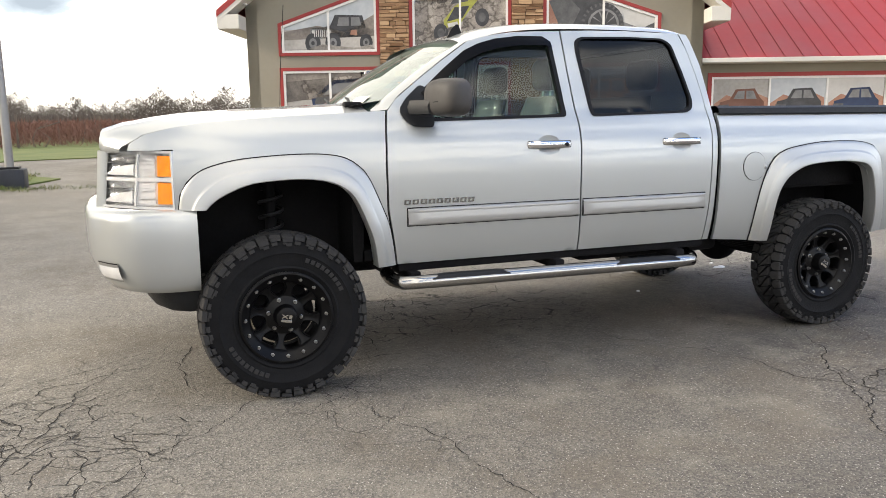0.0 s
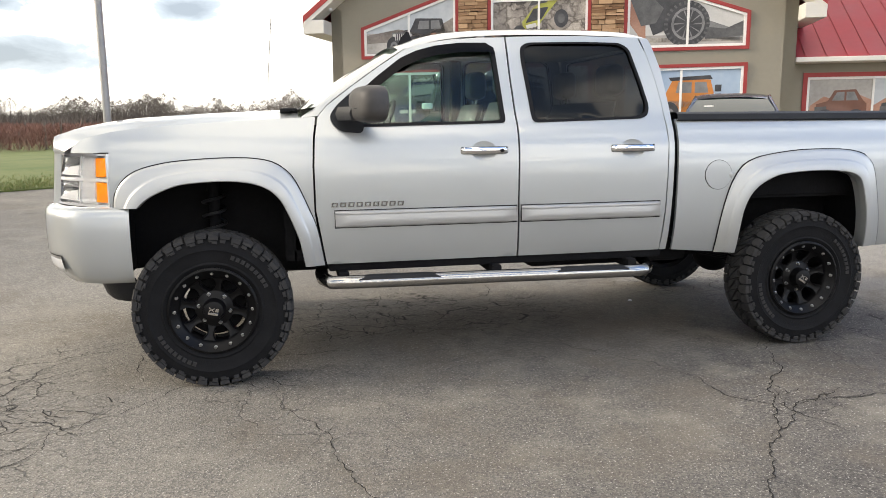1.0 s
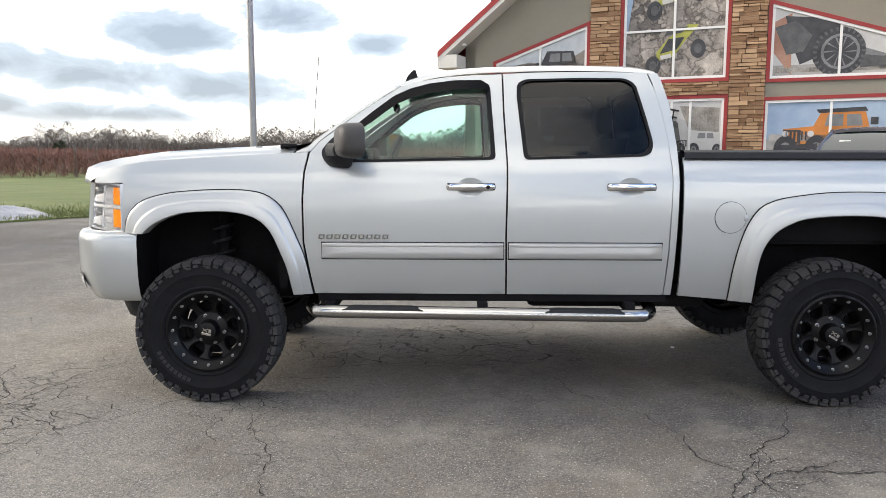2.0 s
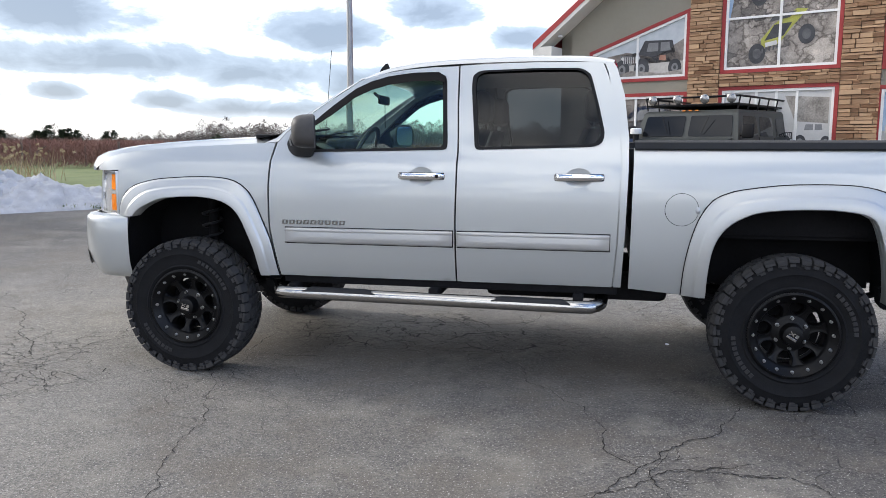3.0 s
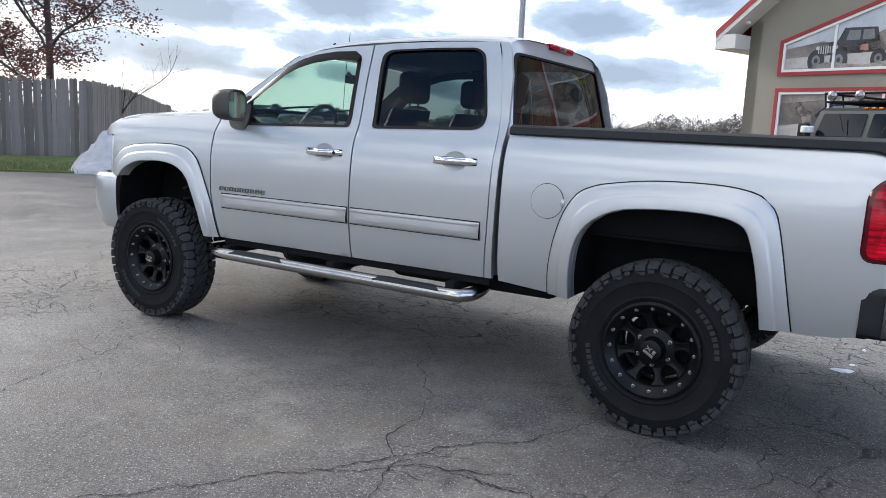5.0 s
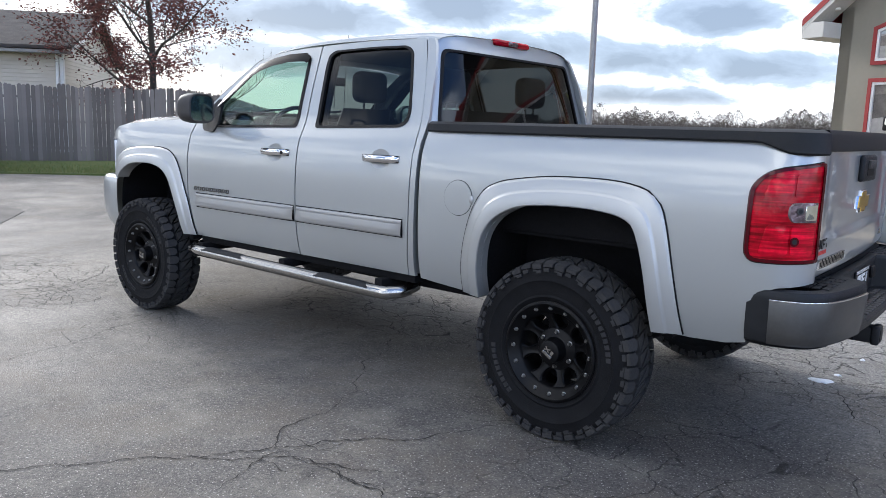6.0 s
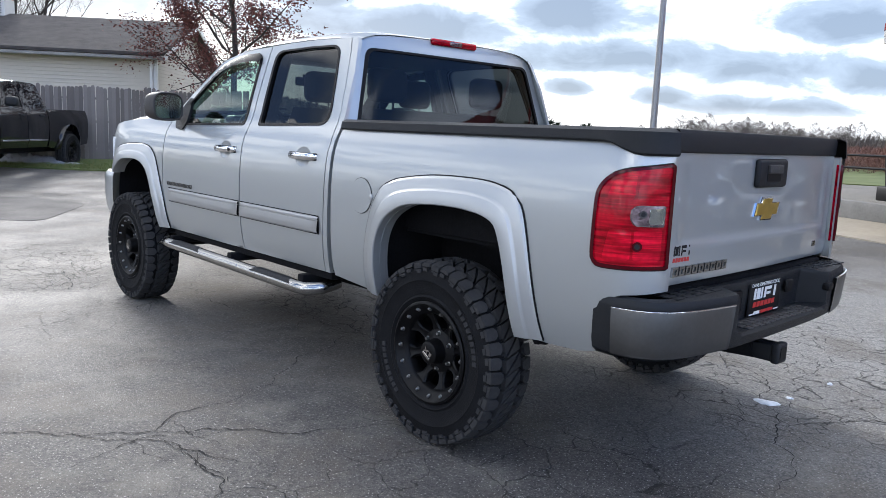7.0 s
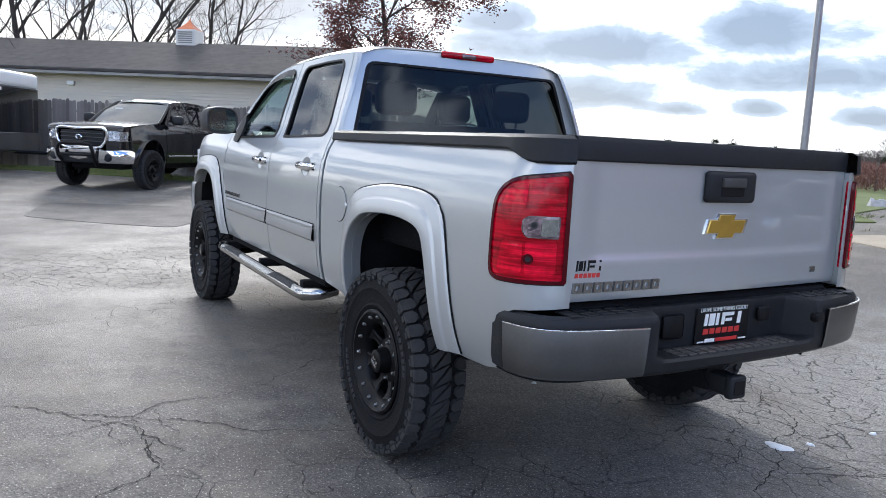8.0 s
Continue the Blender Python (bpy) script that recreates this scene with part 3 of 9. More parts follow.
def sheet(loop, fn, holes=(), step=0.06, back=None, bm=None):
    """A curved panel: the 2D loop (with holes), filled with a mesh and lifted to 3D by fn; back: a vector by which its rim is turned in."""
    from_geo = geometry_cdt
    loops = [dense(loop, step)] + [dense(h, step) for h in holes]
    pts, edges = [], []
    for lp in loops:
        s = len(pts)
        pts += lp
        edges += [(s + i, s + (i + 1) % len(lp)) for i in range(len(lp))]
    xs, ys = [p[0] for p in loops[0]], [p[1] for p in loops[0]]
    y, row = min(ys) + step * 0.5, 0
    while y < max(ys):
        x = min(xs) + step * (0.5 if row % 2 else 0.25)
        while x < max(xs):
            p = Vector((x, y))
            if inside(p, loops[0]) and not any(inside(p, h) for h in loops[1:]) and min((p - q).length_squared for q in pts[:sum(len(l) for l in loops)]) > (0.45 * step) ** 2:
                pts.append(p)
            x += step
        y += step; row += 1
    v2, e2, f2, *_ = from_geo(pts, edges, [], 0, 1e-5)
    b = bm or bmesh.new()
    vs = [b.verts.new(fn(p[0], p[1])) for p in v2]
    for f in f2:
        c = sum((v2[i] for i in f), Vector((0, 0))) / len(f)
        if inside(c, loops[0]) and not any(inside(c, h) for h in loops[1:]):
            try:
                b.faces.new([vs[i] for i in f])
            except ValueError:
                pass
    for v in [v for v in vs if not v.link_faces]:
        b.verts.remove(v)
    if back is not None:
        bk = Vector(back)
        for lp in loops:
            front = [b.verts.new(fn(p[0], p[1])) for p in lp]
            rear = [b.verts.new(v.co + bk) for v in front]
            for i in range(len(lp)):
                j = (i + 1) % len(lp)
                b.faces.new((front[i], front[j], rear[j], rear[i]))
    return b


from mathutils.geometry import delaunay_2d_cdt as geometry_cdt


def outward(bm, centre):
    """Turns the faces of an open panel away from centre."""
    bm.normal_update()
    for f in bm.faces:
        if f.normal.dot(f.calc_center_median() - Vector(centre)) < 0:
            f.normal_flip()
    return bm


def interp(x, table):
    if x <= table[0][0]:
        return table[0][1]
    for (a, va), (b, vb) in zip(table, table[1:]):
        if x <= b:
            t = (x - a) / (b - a)
            return va + (vb - va) * t
    return table[-1][1]


def smooth01(a, b, x):
    t = min(1.0, max(0.0, (x - a) / (b - a)))
    return t * t * (3 - 2 * t)


def rise(x, y):
    """The lot's gentle slope: up towards the lawn and the shop, down again to the vineyard."""
    u, n = (y - x) / math.sqrt(2), 0.3907 * x + 0.9205 * y
    return max(0.36 * smooth01(0, 16, u) - 0.30 * smooth01(17, 32, u), 0.26 * smooth01(2.5, 10.5, n) * smooth01(-12, 0, x + 4))

# ---------------------------------------------------------------- the silver pickup
ZW = [(0.55, 0.890), (0.60, 0.912), (0.66, 0.932), (0.74, 0.950), (0.86, 0.962), (1.0, 0.966), (1.12, 0.966), (1.22, 0.961),
      (1.30, 0.951), (1.36, 0.937), (1.41, 0.914), (1.45, 0.882), (1.60, 0.836), (1.90, 0.735), (1.96, 0.708)]
ROOF = [(1.06, 1.890), (1.15, 1.930), (1.30, 1.973), (1.45, 1.995), (1.64, 2.009), (1.90, 2.017), (2.155, 2.019), (2.45, 2.014), (2.60, 2.003), (2.70, 1.972)]


def half_width(x, z):
    w = sum(interp(z + d, ZW) for d in (-0.05, -0.033, -0.017, 0, 0.017, 0.033, 0.05)) / 7
    d = max(0.0, -x - 0.1)
    return w - 0.17 * d * d - 0.8 * max(0.0, -x - 0.45) ** 2


def roofline(x):
    return sum(interp(x + d, ROOF) for d in (-0.06, -0.03, 0, 0.03, 0.06)) / 5


REAR_U, REAR_Y = 4.80, 0.790


def bed_point(u, z, off=0.0):
    """The bedside, which turns round the rear corner in a wide arc; u runs along it, off stands proud of it."""
    x0, r, end = 4.533, 0.17, radians(80)
    w = half_width(min(u, x0), z)
    if u <= x0:
        return u, w + off
    a = min(1.0, (u - x0) / (REAR_U - x0)) * end
    return x0 + (r + off) * math.sin(a), REAR_Y + (w - REAR_Y) * (math.cos(a) - math.cos(end)) / (1 - math.cos(end)) + off * math.cos(a)


def lin(pts):
    return [Vector(p) for p in pts]


ARCH_F = [(-0.36, 1.0), (-0.33, 1.03), (-0.287, 1.06), (-0.21, 1.095), (-0.129, 1.12), (0.0, 1.131), (0.121, 1.132), (0.23, 1.118), (0.309, 1.09),
          (0.365, 1.045), (0.402, 0.988), (0.45, 0.875), (0.481, 0.783), (0.506, 0.642)]
FLARE_F = [(-0.487, 1.0), (-0.475, 1.075), (-0.44, 1.135), (-0.365, 1.194), (-0.22, 1.234), (-0.05, 1.251), (0.12, 1.257), (0.25, 1.252), (0.346, 1.232),
           (0.42, 1.185), (0.47, 1.12), (0.54, 0.96), (0.58, 0.85), (0.618, 0.642)]
ARCH_R = [(3.184, 0.606), (3.187, 0.75), (3.205, 0.88), (3.24, 0.965), (3.293, 1.025), (3.37, 1.07), (3.456, 1.098), (3.62, 1.113), (3.78, 1.115),
          (3.87, 1.108), (3.945, 1.097), (4.01, 1.065), (4.045, 0.99), (4.078, 0.86), (4.102, 0.70), (4.112, 0.606)]
FLARE_R = [(3.053, 0.612), (3.062, 0.77), (3.09, 0.925), (3.135, 1.06), (3.20, 1.155), (3.28, 1.197), (3.36, 1.217), (3.55, 1.242), (3.72, 1.249),
           (3.88, 1.247), (3.98, 1.236), (4.065, 1.212), (4.122, 1.16), (4.155, 1.07), (4.20, 0.85), (4.242, 0.612)]


def side_fn(s, off=0.0):
    return lambda x, z: Vector((x, s * (half_width(x, z) + off), z))


def bed_fn(s, off=0.0):
    def fn(u, z):
        x, w = bed_point(u, z, off)
        return Vector((x, s * w, z))
    return fn


def flare_mesh(outer, inner, s):
    """A wheel-arch flare: a ladder of sections from its outer seam to the lip, turned in at the lip."""
    b = bmesh.new()
    O, I = curve_pts(outer, 0.03), curve_pts(inner, 0.03)
    n = 56

    def at(c, t):
        k = t * (len(c) - 1); i = min(int(k), len(c) - 2)
        return c[i].lerp(c[i + 1], k - i)
    sect = [(0.0, 0.002), (0.02, 0.010), (0.12, 0.017), (0.40, 0.026), (0.46, 0.028), (0.50, 0.036), (0.54, 0.039), (0.85, 0.046), (0.97, 0.046), (1.0, 0.040)]
    rows = []
    for k in range(n + 1):
        o, i = at(O, k / n), at(I, k / n)
        row = []
        for t, off in sect:
            p = o.lerp(i, t)
            row.append(b.verts.new((p.x, s * (half_width(p.x, p.y) + off), p.y)))
        row.append(b.verts.new((i.x, s * (half_width(i.x, i.y) - 0.05), i.y)))
        rows.append(row)
    for a, c in zip(rows, rows[1:]):
        for k in range(len(a) - 1):
            f = b.faces.new((a[k], c[k], c[k + 1], a[k + 1]))
    for row in (rows[0], rows[-1]):
        tail = [b.verts.new((v.co.x, v.co.y - s * 0.06, v.co.z)) for v in row]
        for k in range(len(row) - 1):
            b.faces.new((row[k], row[k + 1], tail[k + 1], tail[k]))
    return outward(b, (sum(p.x for p in I) / len(I), 0, 0.6))


def ladder(A, B, bm=None):
    b = bm or bmesh.new()
    va, vb = [b.verts.new(p) for p in A], [b.verts.new(p) for p in B]
    for i in range(len(A) - 1):
        b.faces.new((va[i], va[i + 1], vb[i + 1], vb[i]))
    return b


def loft(sections, bm=None, closed=False, cap=False):
    b = bm or bmesh.new()
    rows = [[b.verts.new(p) for p in s] for s in sections]
    for q, r in zip(rows, rows[1:]):
        n = len(q)
        for k in range(n if closed else n - 1):
            b.faces.new((q[k], q[(k + 1) % n], r[(k + 1) % n], r[k]))
    if cap:
        b.faces.new(rows[0]); b.faces.new(rows[-1][::-1])
    return b


def cup_loop(x0):
    return [(x0 + 0.14 + 0.078 * math.cos(t), 1.272 + 0.056 * math.sin(t)) for t in [2 * math.pi * k / 24 for k in range(24)]]


FWIN = [(0.735, 1.418), (1.682, 1.437), (1.650, 1.862), (1.606, 1.890), (1.45, 1.888), (1.294, 1.868), (1.185, 1.838), (1.09, 1.795), (0.95, 1.69), (0.80, 1.565), (0.725, 1.495)]
RWIN = [(1.865, 1.437), (2.54, 1.455), (2.588, 1.475), (2.600, 1.53), (2.565, 1.68), (2.512, 1.872), (2.455, 1.905), (2.2, 1.908), (1.875, 1.900), (1.828, 1.875), (1.826, 1.80)]


def truck_side(truck, s):
    back = (0, -s * 0.022, 0)
    mid = (1.8, 0, 1.0)

    def panel(name, loop, off=0.0, holes=(), mat=PAINT, step=0.055, fn=None, label="", parent=None):
        return part(name, outward(sheet(loop, fn or side_fn(s, off), holes, step, back), mid), mat, parent or truck, label, smooth=40)

    fender = panel("front_fender", [(-0.500, 1.0), (-0.500, 1.292), (-0.700, 1.292), (-0.690, 1.325), (-0.62, 1.368), (-0.5, 1.398), (-0.35, 1.42), (0.0, 1.445),
                                    (0.44, 1.466), (0.592, 1.473), (0.573, 1.36), (0.564, 1.2), (0.566, 0.95), (0.612, 0.644)] + lin(ARCH_F[::-1]))
    part("wheel_arch_flare", flare_mesh(FLARE_F, ARCH_F, s), FLARE, truck, "silver fender flare around the wheel opening", smooth=50)
    part("flare_gasket", tube([side_fn(s, 0.003)(p.x, p.y) for p in curve_pts(FLARE_F, 0.04)], 0.0045, 6), SEAL, truck)
    part("flare_gasket", tube([side_fn(s, 0.003)(p.x, p.y) for p in curve_pts(FLARE_R, 0.04)], 0.0045, 6), SEAL, truck)
    # doors
    fd = panel("front_door", [(0.628, 0.644), (1.752, 0.644), (1.747, 1.0), (1.752, 1.25), (1.753, 1.417), (1.735, 1.70), (1.728, 1.934), (1.55, 1.928), (1.40, 1.917), (1.30, 1.902), (1.20, 1.882), (1.12, 1.856), (0.95, 1.745),
                              (0.80, 1.64), (0.66, 1.535), (0.605, 1.473), (0.584, 1.36), (0.575, 1.2), (0.577, 0.95)], holes=[FWIN, cup_loop(1.405)])
    rd = panel("rear_door", [(1.762, 0.644), (2.670, 0.644), (2.688, 0.9), (2.700, 1.305), (2.699, 1.40), (2.688, 1.532), (2.662, 1.68), (2.618, 1.86), (2.585, 1.942), (2.2, 1.948), (1.95, 1.944),
                             (1.738, 1.936), (1.745, 1.70), (1.763, 1.417), (1.762, 1.25), (1.757, 1.0)], holes=[RWIN, cup_loop(2.328)])
    panel("cab_corner", [(2.678, 0.644), (2.720, 0.644), (2.735, 1.0), (2.743, 1.3), (2.743, 1.5), (2.712, 1.75), (2.668, 1.90), (2.648, 1.938), (2.593, 1.942), (2.626, 1.86), (2.670, 1.68),
                         (2.696, 1.532), (2.707, 1.40), (2.708, 1.305), (2.696, 0.9)])
    # window seals, glass
    for name, win, parent, glass in (("front_door_window", FWIN, fd, GLASS), ("rear_door_window", RWIN, rd, TINT)):
        c = sum((Vector(p) for p in win), Vector((0, 0))) / len(win)
        outer = [c + (Vector(p) - c) * 1.022 for p in win]
        inner = [c + (Vector(p) - c) * 0.965 for p in win]
        part("window_seal", outward(sheet(rounded(outer, 0.03), side_fn(s, 0.004), [rounded(inner, 0.03)], 0.05, (0, -s * 0.03, 0)), mid), SEAL, parent, smooth=40)
        g = part("window_pane", outward(sheet(rounded(inner, 0.03), side_fn(s, -0.012), (), 0.09), mid), glass, parent,
                 "dark tinted window glass" if glass is TINT else "clear greenish window glass", smooth=60)
        g.visible_shadow = False
    # rain guard along the top of the front window
    vis = [Vector(p) for p in ((0.80, 1.565), (0.95, 1.69), (1.09, 1.795), (1.185, 1.838), (1.294, 1.868), (1.45, 1.888), (1.606, 1.890), (1.655, 1.86))]
    low = [p + Vector((0.010, -0.045)) for p in vis]
    low[0], low[-1] = vis[0] + Vector((0.02, -0.012)), vis[-1] + Vector((-0.004, -0.03))
    fn = side_fn(s, 0.012)
    part("rain_guard", outward(loft([[side_fn(s, 0.007)(p.x, p.y + 0.01), side_fn(s, 0.018)(p.lerp(q, 0.4).x, p.lerp(q, 0.4).y), side_fn(s, 0.024)(q.x, q.y)] for p, q in zip(vis, low)]), mid),
         GUARD, fd, "smoked plastic rain guard", smooth=60)
    # mouldings, two ridges each
    for parent, x0, x1 in ((fd, 0.680, 1.737), (rd, 1.768, 2.650)):
        prof = [(0.856, 0.001), (0.858, 0.015), (0.864, 0.023), (0.872, 0.026), (0.900, 0.023), (0.927, 0.019), (0.9285, 0.015), (0.932, 0.015), (0.9335, 0.020), (0.942, 0.019), (0.949, 0.013), (0.952, 0.001)]
        sec = []
        for k in range(13):
            x = x0 + (x1 - x0) * k / 12
            taper = 0.0 if 0 < k < 12 else -0.010
            sec.append([side_fn(s, o + taper)(x, z) for z, o in prof])
        b = loft(sec)
        bmesh.ops.holes_fill(b, edges=b.edges)
        sm = part("side_moulding", outward(b, mid), MOULD, parent, smooth=30)
        # thin black rim drawn in as the shadow line round the moulding
        part("moulding_gasket", outward(loft([[side_fn(s, o)(x0 - 0.004 + (x1 - x0 + 0.008) * k / 12, z) for z, o in ((0.8515, 0.0), (0.852, 0.003), (0.9555, 0.003), (0.956, 0.0))] for k in range(13)]), mid), SEAL, sm)
    # handles with a cupped recess and a chrome pull
    for parent, x0 in ((fd, 1.405), (rd, 2.328)):
        cx = x0 + 0.14
        lp = cup_loop(x0)
        c = outward(sheet(lp, lambda x, z: Vector((x, s * (half_width(x, z) - 0.003 - 0.013 * max(0.0, 1 - ((x - cx) / 0.078) ** 2 - ((z - 1.272) / 0.056) ** 2)), z)), (), 0.02), mid)
        part("handle_cup", c, PAINT, parent, smooth=60)
        pr = [(0.0, 0.0), (0.012, 0.014), (0.03, 0.028), (0.12, 0.034), (0.2, 0.034), (0.255, 0.028), (0.275, 0.014), (0.284, 0.0)]
        sec = []
        for dx, o in pr:
            hh = 0.019 if 0.01 < dx < 0.27 else 0.012
            sec.append([(x0 + dx, s * (half_width(x0 + dx, 1.275) + oo), 1.275 + zz) for zz, oo in ((-hh, 0.003), (-hh, o * 0.75), (-hh * 0.4, o), (hh * 0.4, o), (hh, o * 0.75), (hh, 0.003))])
        b = loft(sec, closed=True, cap=True)
        h = part("door_handle", outward(b, (cx, 0, 1.275)), CHROME, parent, "chrome door handle", smooth=40)
        w0 = half_width(cx, 1.275)
        part("handle_shadow_gap", box(x0 + 0.004, x0 + 0.280, *sorted((s * (w0 + 0.001), s * (w0 + 0.005))), 1.255, 1.296, 0.004, 2), SEAL, h)
        if parent is fd:
            b = lathe([(0.0001, 0), (0.011, 0), (0.011, s * 0.004), (0.0001, s * 0.004)], 16)
            bmesh.ops.translate(b, vec=(x0 + 0.24, s * (w0 + 0.031), 1.275), verts=b.verts)
            part("key_lock", b, SEAL, h)
    # model name on the door: nine plain hollow marks
    for k in range(9):
        x = 0.660 + k * 0.0465
        ring = [(x, 0.973), (x + 0.034, 0.973), (x + 0.038, 0.999), (x + 0.004, 0.999)]
        hole = [(x + 0.009, 0.9785), (x + 0.026, 0.9785), (x + 0.029, 0.9935), (x + 0.012, 0.9935)]
        part("badge_bar", outward(sheet(ring, side_fn(s, 0.007), [hole], 0.05, (0, -s * 0.006, 0)), mid), BADGE, fd, smooth=20)
    # bedside with a wrapped rear corner and the cut-out for the tail lamp
    lamp = rounded([(4.482, 0.972), (4.795, 0.972), (4.795, 1.362), (4.60, 1.338), (4.53, 1.315), (4.485, 1.26)], [0.05, 0.01, 0.02, 0.05, 0.06, 0.06])
    bed = panel("bedside", [(2.762, 0.64), (3.04, 0.616)] + lin(ARCH_R) + [(4.27, 0.604), (4.42, 0.612), (4.50, 0.63), (4.505, 0.78), (4.53, 0.84), (4.62, 0.872), (4.80, 0.885), (4.80, 1.398),
                            (4.64, 1.400), (4.50, 1.436), (3.8, 1.445), (2.772, 1.445), (2.769, 1.2)], holes=[lamp], fn=bed_fn(s), label="silver bedside panel of the cargo box")
    part("wheel_arch_flare", flare_mesh(FLARE_R, ARCH_R, s), FLARE, truck, "silver fender flare around the wheel opening", smooth=50)
    # fuel door (near side only) with its finger notch
    if s < 0:
        ring = [(3.037 + 0.092 * math.cos(t), 1.103 + 0.092 * math.sin(t)) for t in [2 * math.pi * k / 40 for k in range(40)]]
        disc = [(3.037 + 0.089 * math.cos(t), 1.103 + 0.089 * math.sin(t)) for t in [2 * math.pi * k / 40 for k in range(40)]]
        fdoor = part("fuel_door", outward(sheet(disc, bed_fn(s, 0.0045), (), 0.04, (0, 0.006, 0)), mid), PAINT, truck, smooth=50)
        part("fuel_door_gap", outward(sheet(ring, bed_fn(s, 0.0015), [disc], 0.03), mid), SEAL, fdoor)
        n = bmesh.new(); bmesh.ops.create_uvsphere(n, u_segments=12, v_segments=8, radius=0.02)
        bmesh.ops.transform(n, matrix=Matrix.Translation((3.122, s * 0.968, 1.10)) @ Matrix.Diagonal((0.7, 0.35, 1, 1)), verts=n.verts)
        part("finger_notch", n, FLARE, fdoor)
    # tail lamp: red shell wrapped round the corner, dark rim, clear reversing lamp with its bulb
    tl = part("tail_lamp", outward(sheet(lamp, bed_fn(s, 0.006), (), 0.035, (-0.02, -s * 0.02, 0)), mid), RED, truck, "red tail lamp wrapped round the corner", smooth=50)
    part("lamp_gap", outward(sheet([Vector(((p.x - 4.64) * 1.03 + 4.64, (p.y - 1.165) * 1.03 + 1.165)) if p.x < 4.79 else Vector((p.x, (p.y - 1.165) * 1.03 + 1.165)) for p in lamp], bed_fn(s, 0.0015), [lamp], 0.04), mid), SEAL, tl)
    inner = rounded([(4.497, 0.986), (4.780, 0.984), (4.780, 1.351), (4.605, 1.328), (4.540, 1.305), (4.499, 1.255)], [0.04, 0.01, 0.02, 0.05, 0.05, 0.05])
    part("lamp_rim", outward(sheet(lamp, bed_fn(s, 0.011), [inner], 0.03, (-0.008, -s * 0.008, 0)), mid), DARKRED, tl, smooth=50)
    for z0, z1 in ((1.228, 1.318), (1.005, 1.118)):
        top = 0.022 if z0 > 1.2 else 0.0
        band = rounded([(4.535, z0), (4.645, z0), (4.645, z1), (4.56, z1 - top)], 0.014)
        part("lens_facet", outward(sheet(band, bed_fn(s, 0.0095), (), 0.03, (-0.003, -s * 0.003, 0)), mid), BRIGHTRED, tl, smooth=50)
        band = rounded([(4.655, z0), (4.757, z0), (4.757, z1 + 0.006), (4.655, z1)], 0.014)
        part("lens_facet", outward(sheet(band, bed_fn(s, 0.0095), (), 0.03, (-0.003, -s * 0.003, 0)), mid), BRIGHTRED if z0 < 1.2 else RED, tl, smooth=50)
    rev = rounded([(4.642, 1.155), (4.658, 1.132), (4.762, 1.130), (4.764, 1.208), (4.660, 1.208), (4.642, 1.190)], 0.008)
    rv = part("reversing_lamp", outward(sheet(rev, bed_fn(s, 0.0105), (), 0.03, (-0.01, 0, 0)), mid), REVERSE, tl, "clear reversing lamp", smooth=50)
    facet = rounded([(4.705, 1.140), (4.757, 1.140), (4.757, 1.200), (4.705, 1.196)], 0.006)
    part("lens_facet", outward(sheet(facet, bed_fn(s, 0.0125), (), 0.02, (-0.004, 0, 0)), mid), MIRRORGLASS, tl, "grey mirrored facet", smooth=50)
    for cx, cz, r, mat in ((4.680, 1.176, 0.014, MIRRORCAP), (4.680, 1.176, 0.008, BLACK), (4.668, 1.058, 0.018, DARKRED), (4.668, 1.058, 0.010, BLACK)):
        dot = [(cx + r * math.cos(t), cz + r * math.sin(t)) for t in [2 * math.pi * k / 18 for k in range(18)]]
        part("bulb", outward(sheet(dot, bed_fn(s, 0.0135 + 0.03 * (0.018 - r)), (), 0.03), mid), mat, tl)
    # black rail cap on the bedside, wrapped round the rear corner
    sec = []
    for k in range(61):
        u = 2.775 + (4.80 - 2.775) * k / 60
        drop = 0.044 * smooth01(4.47, 4.63, u)
        sec.append([(*(lambda c: (c[0], s * c[1]))(bed_point(u, 1.435, o + (0.010 * smooth01(4.40, 4.56, u) * smooth01(4.80, 4.70, u) if o > 0 else 0))), z) for o, z in ((0.012, 1.432 - drop), (0.019, 1.440 - drop), (0.012, 1.474), (-0.014, 1.487), (-0.075, 1.487), (-0.088, 1.478), (-0.09, 1.43))])
    b = loft(sec)
    part("bed_rail_cap", outward(b, (3.7, s * 0.84, 1.40)), BLACK, truck, "black plastic bed rail cap", smooth=35)
    # inner bed wall and wheel tub
    part("bed_inner_wall", box(2.78, 4.66, *sorted((s * 0.785, s * 0.80)), 0.95, 1.44, 0.003, 1), UNDER, truck)
    # wheel-house liners behind the openings
    for arch, x0, x1 in ((ARCH_F, -0.47, 0.52), (ARCH_R, 3.17, 4.15)):
        cx = (x0 + x1) / 2
        prof = curve_pts([(x0 + 0.0, 0.60), (x0 + 0.01, 0.90), (x0 + 0.12, 1.09), (cx, 1.19), (x1 - 0.12, 1.09), (x1 - 0.0, 0.88), (x1 + 0.02, 0.60)], 0.08)
        b = loft([[(p.x, s * w, p.y) for w in (0.91, 0.75, 0.55, 0.50)] for p in prof])
        part("wheel_house", b, UNDER, truck, smooth=50)
        part("inner_arch_wall", box(x0, x1, *sorted((s * 0.49, s * 0.51)), 0.62, 1.20), UNDER, truck)
    # head lamp, wrapped round the front corner: plan path from the flank to the grille
    path = curve_pts([(-0.502, half_width(-0.50, 1.15) + 0.002, 0), (-0.575, 0.893, 0), (-0.665, 0.830, 0), (-0.752, 0.748, 0), (-0.818, 0.66, 0), (-0.855, 0.58, 0)], 0.02)

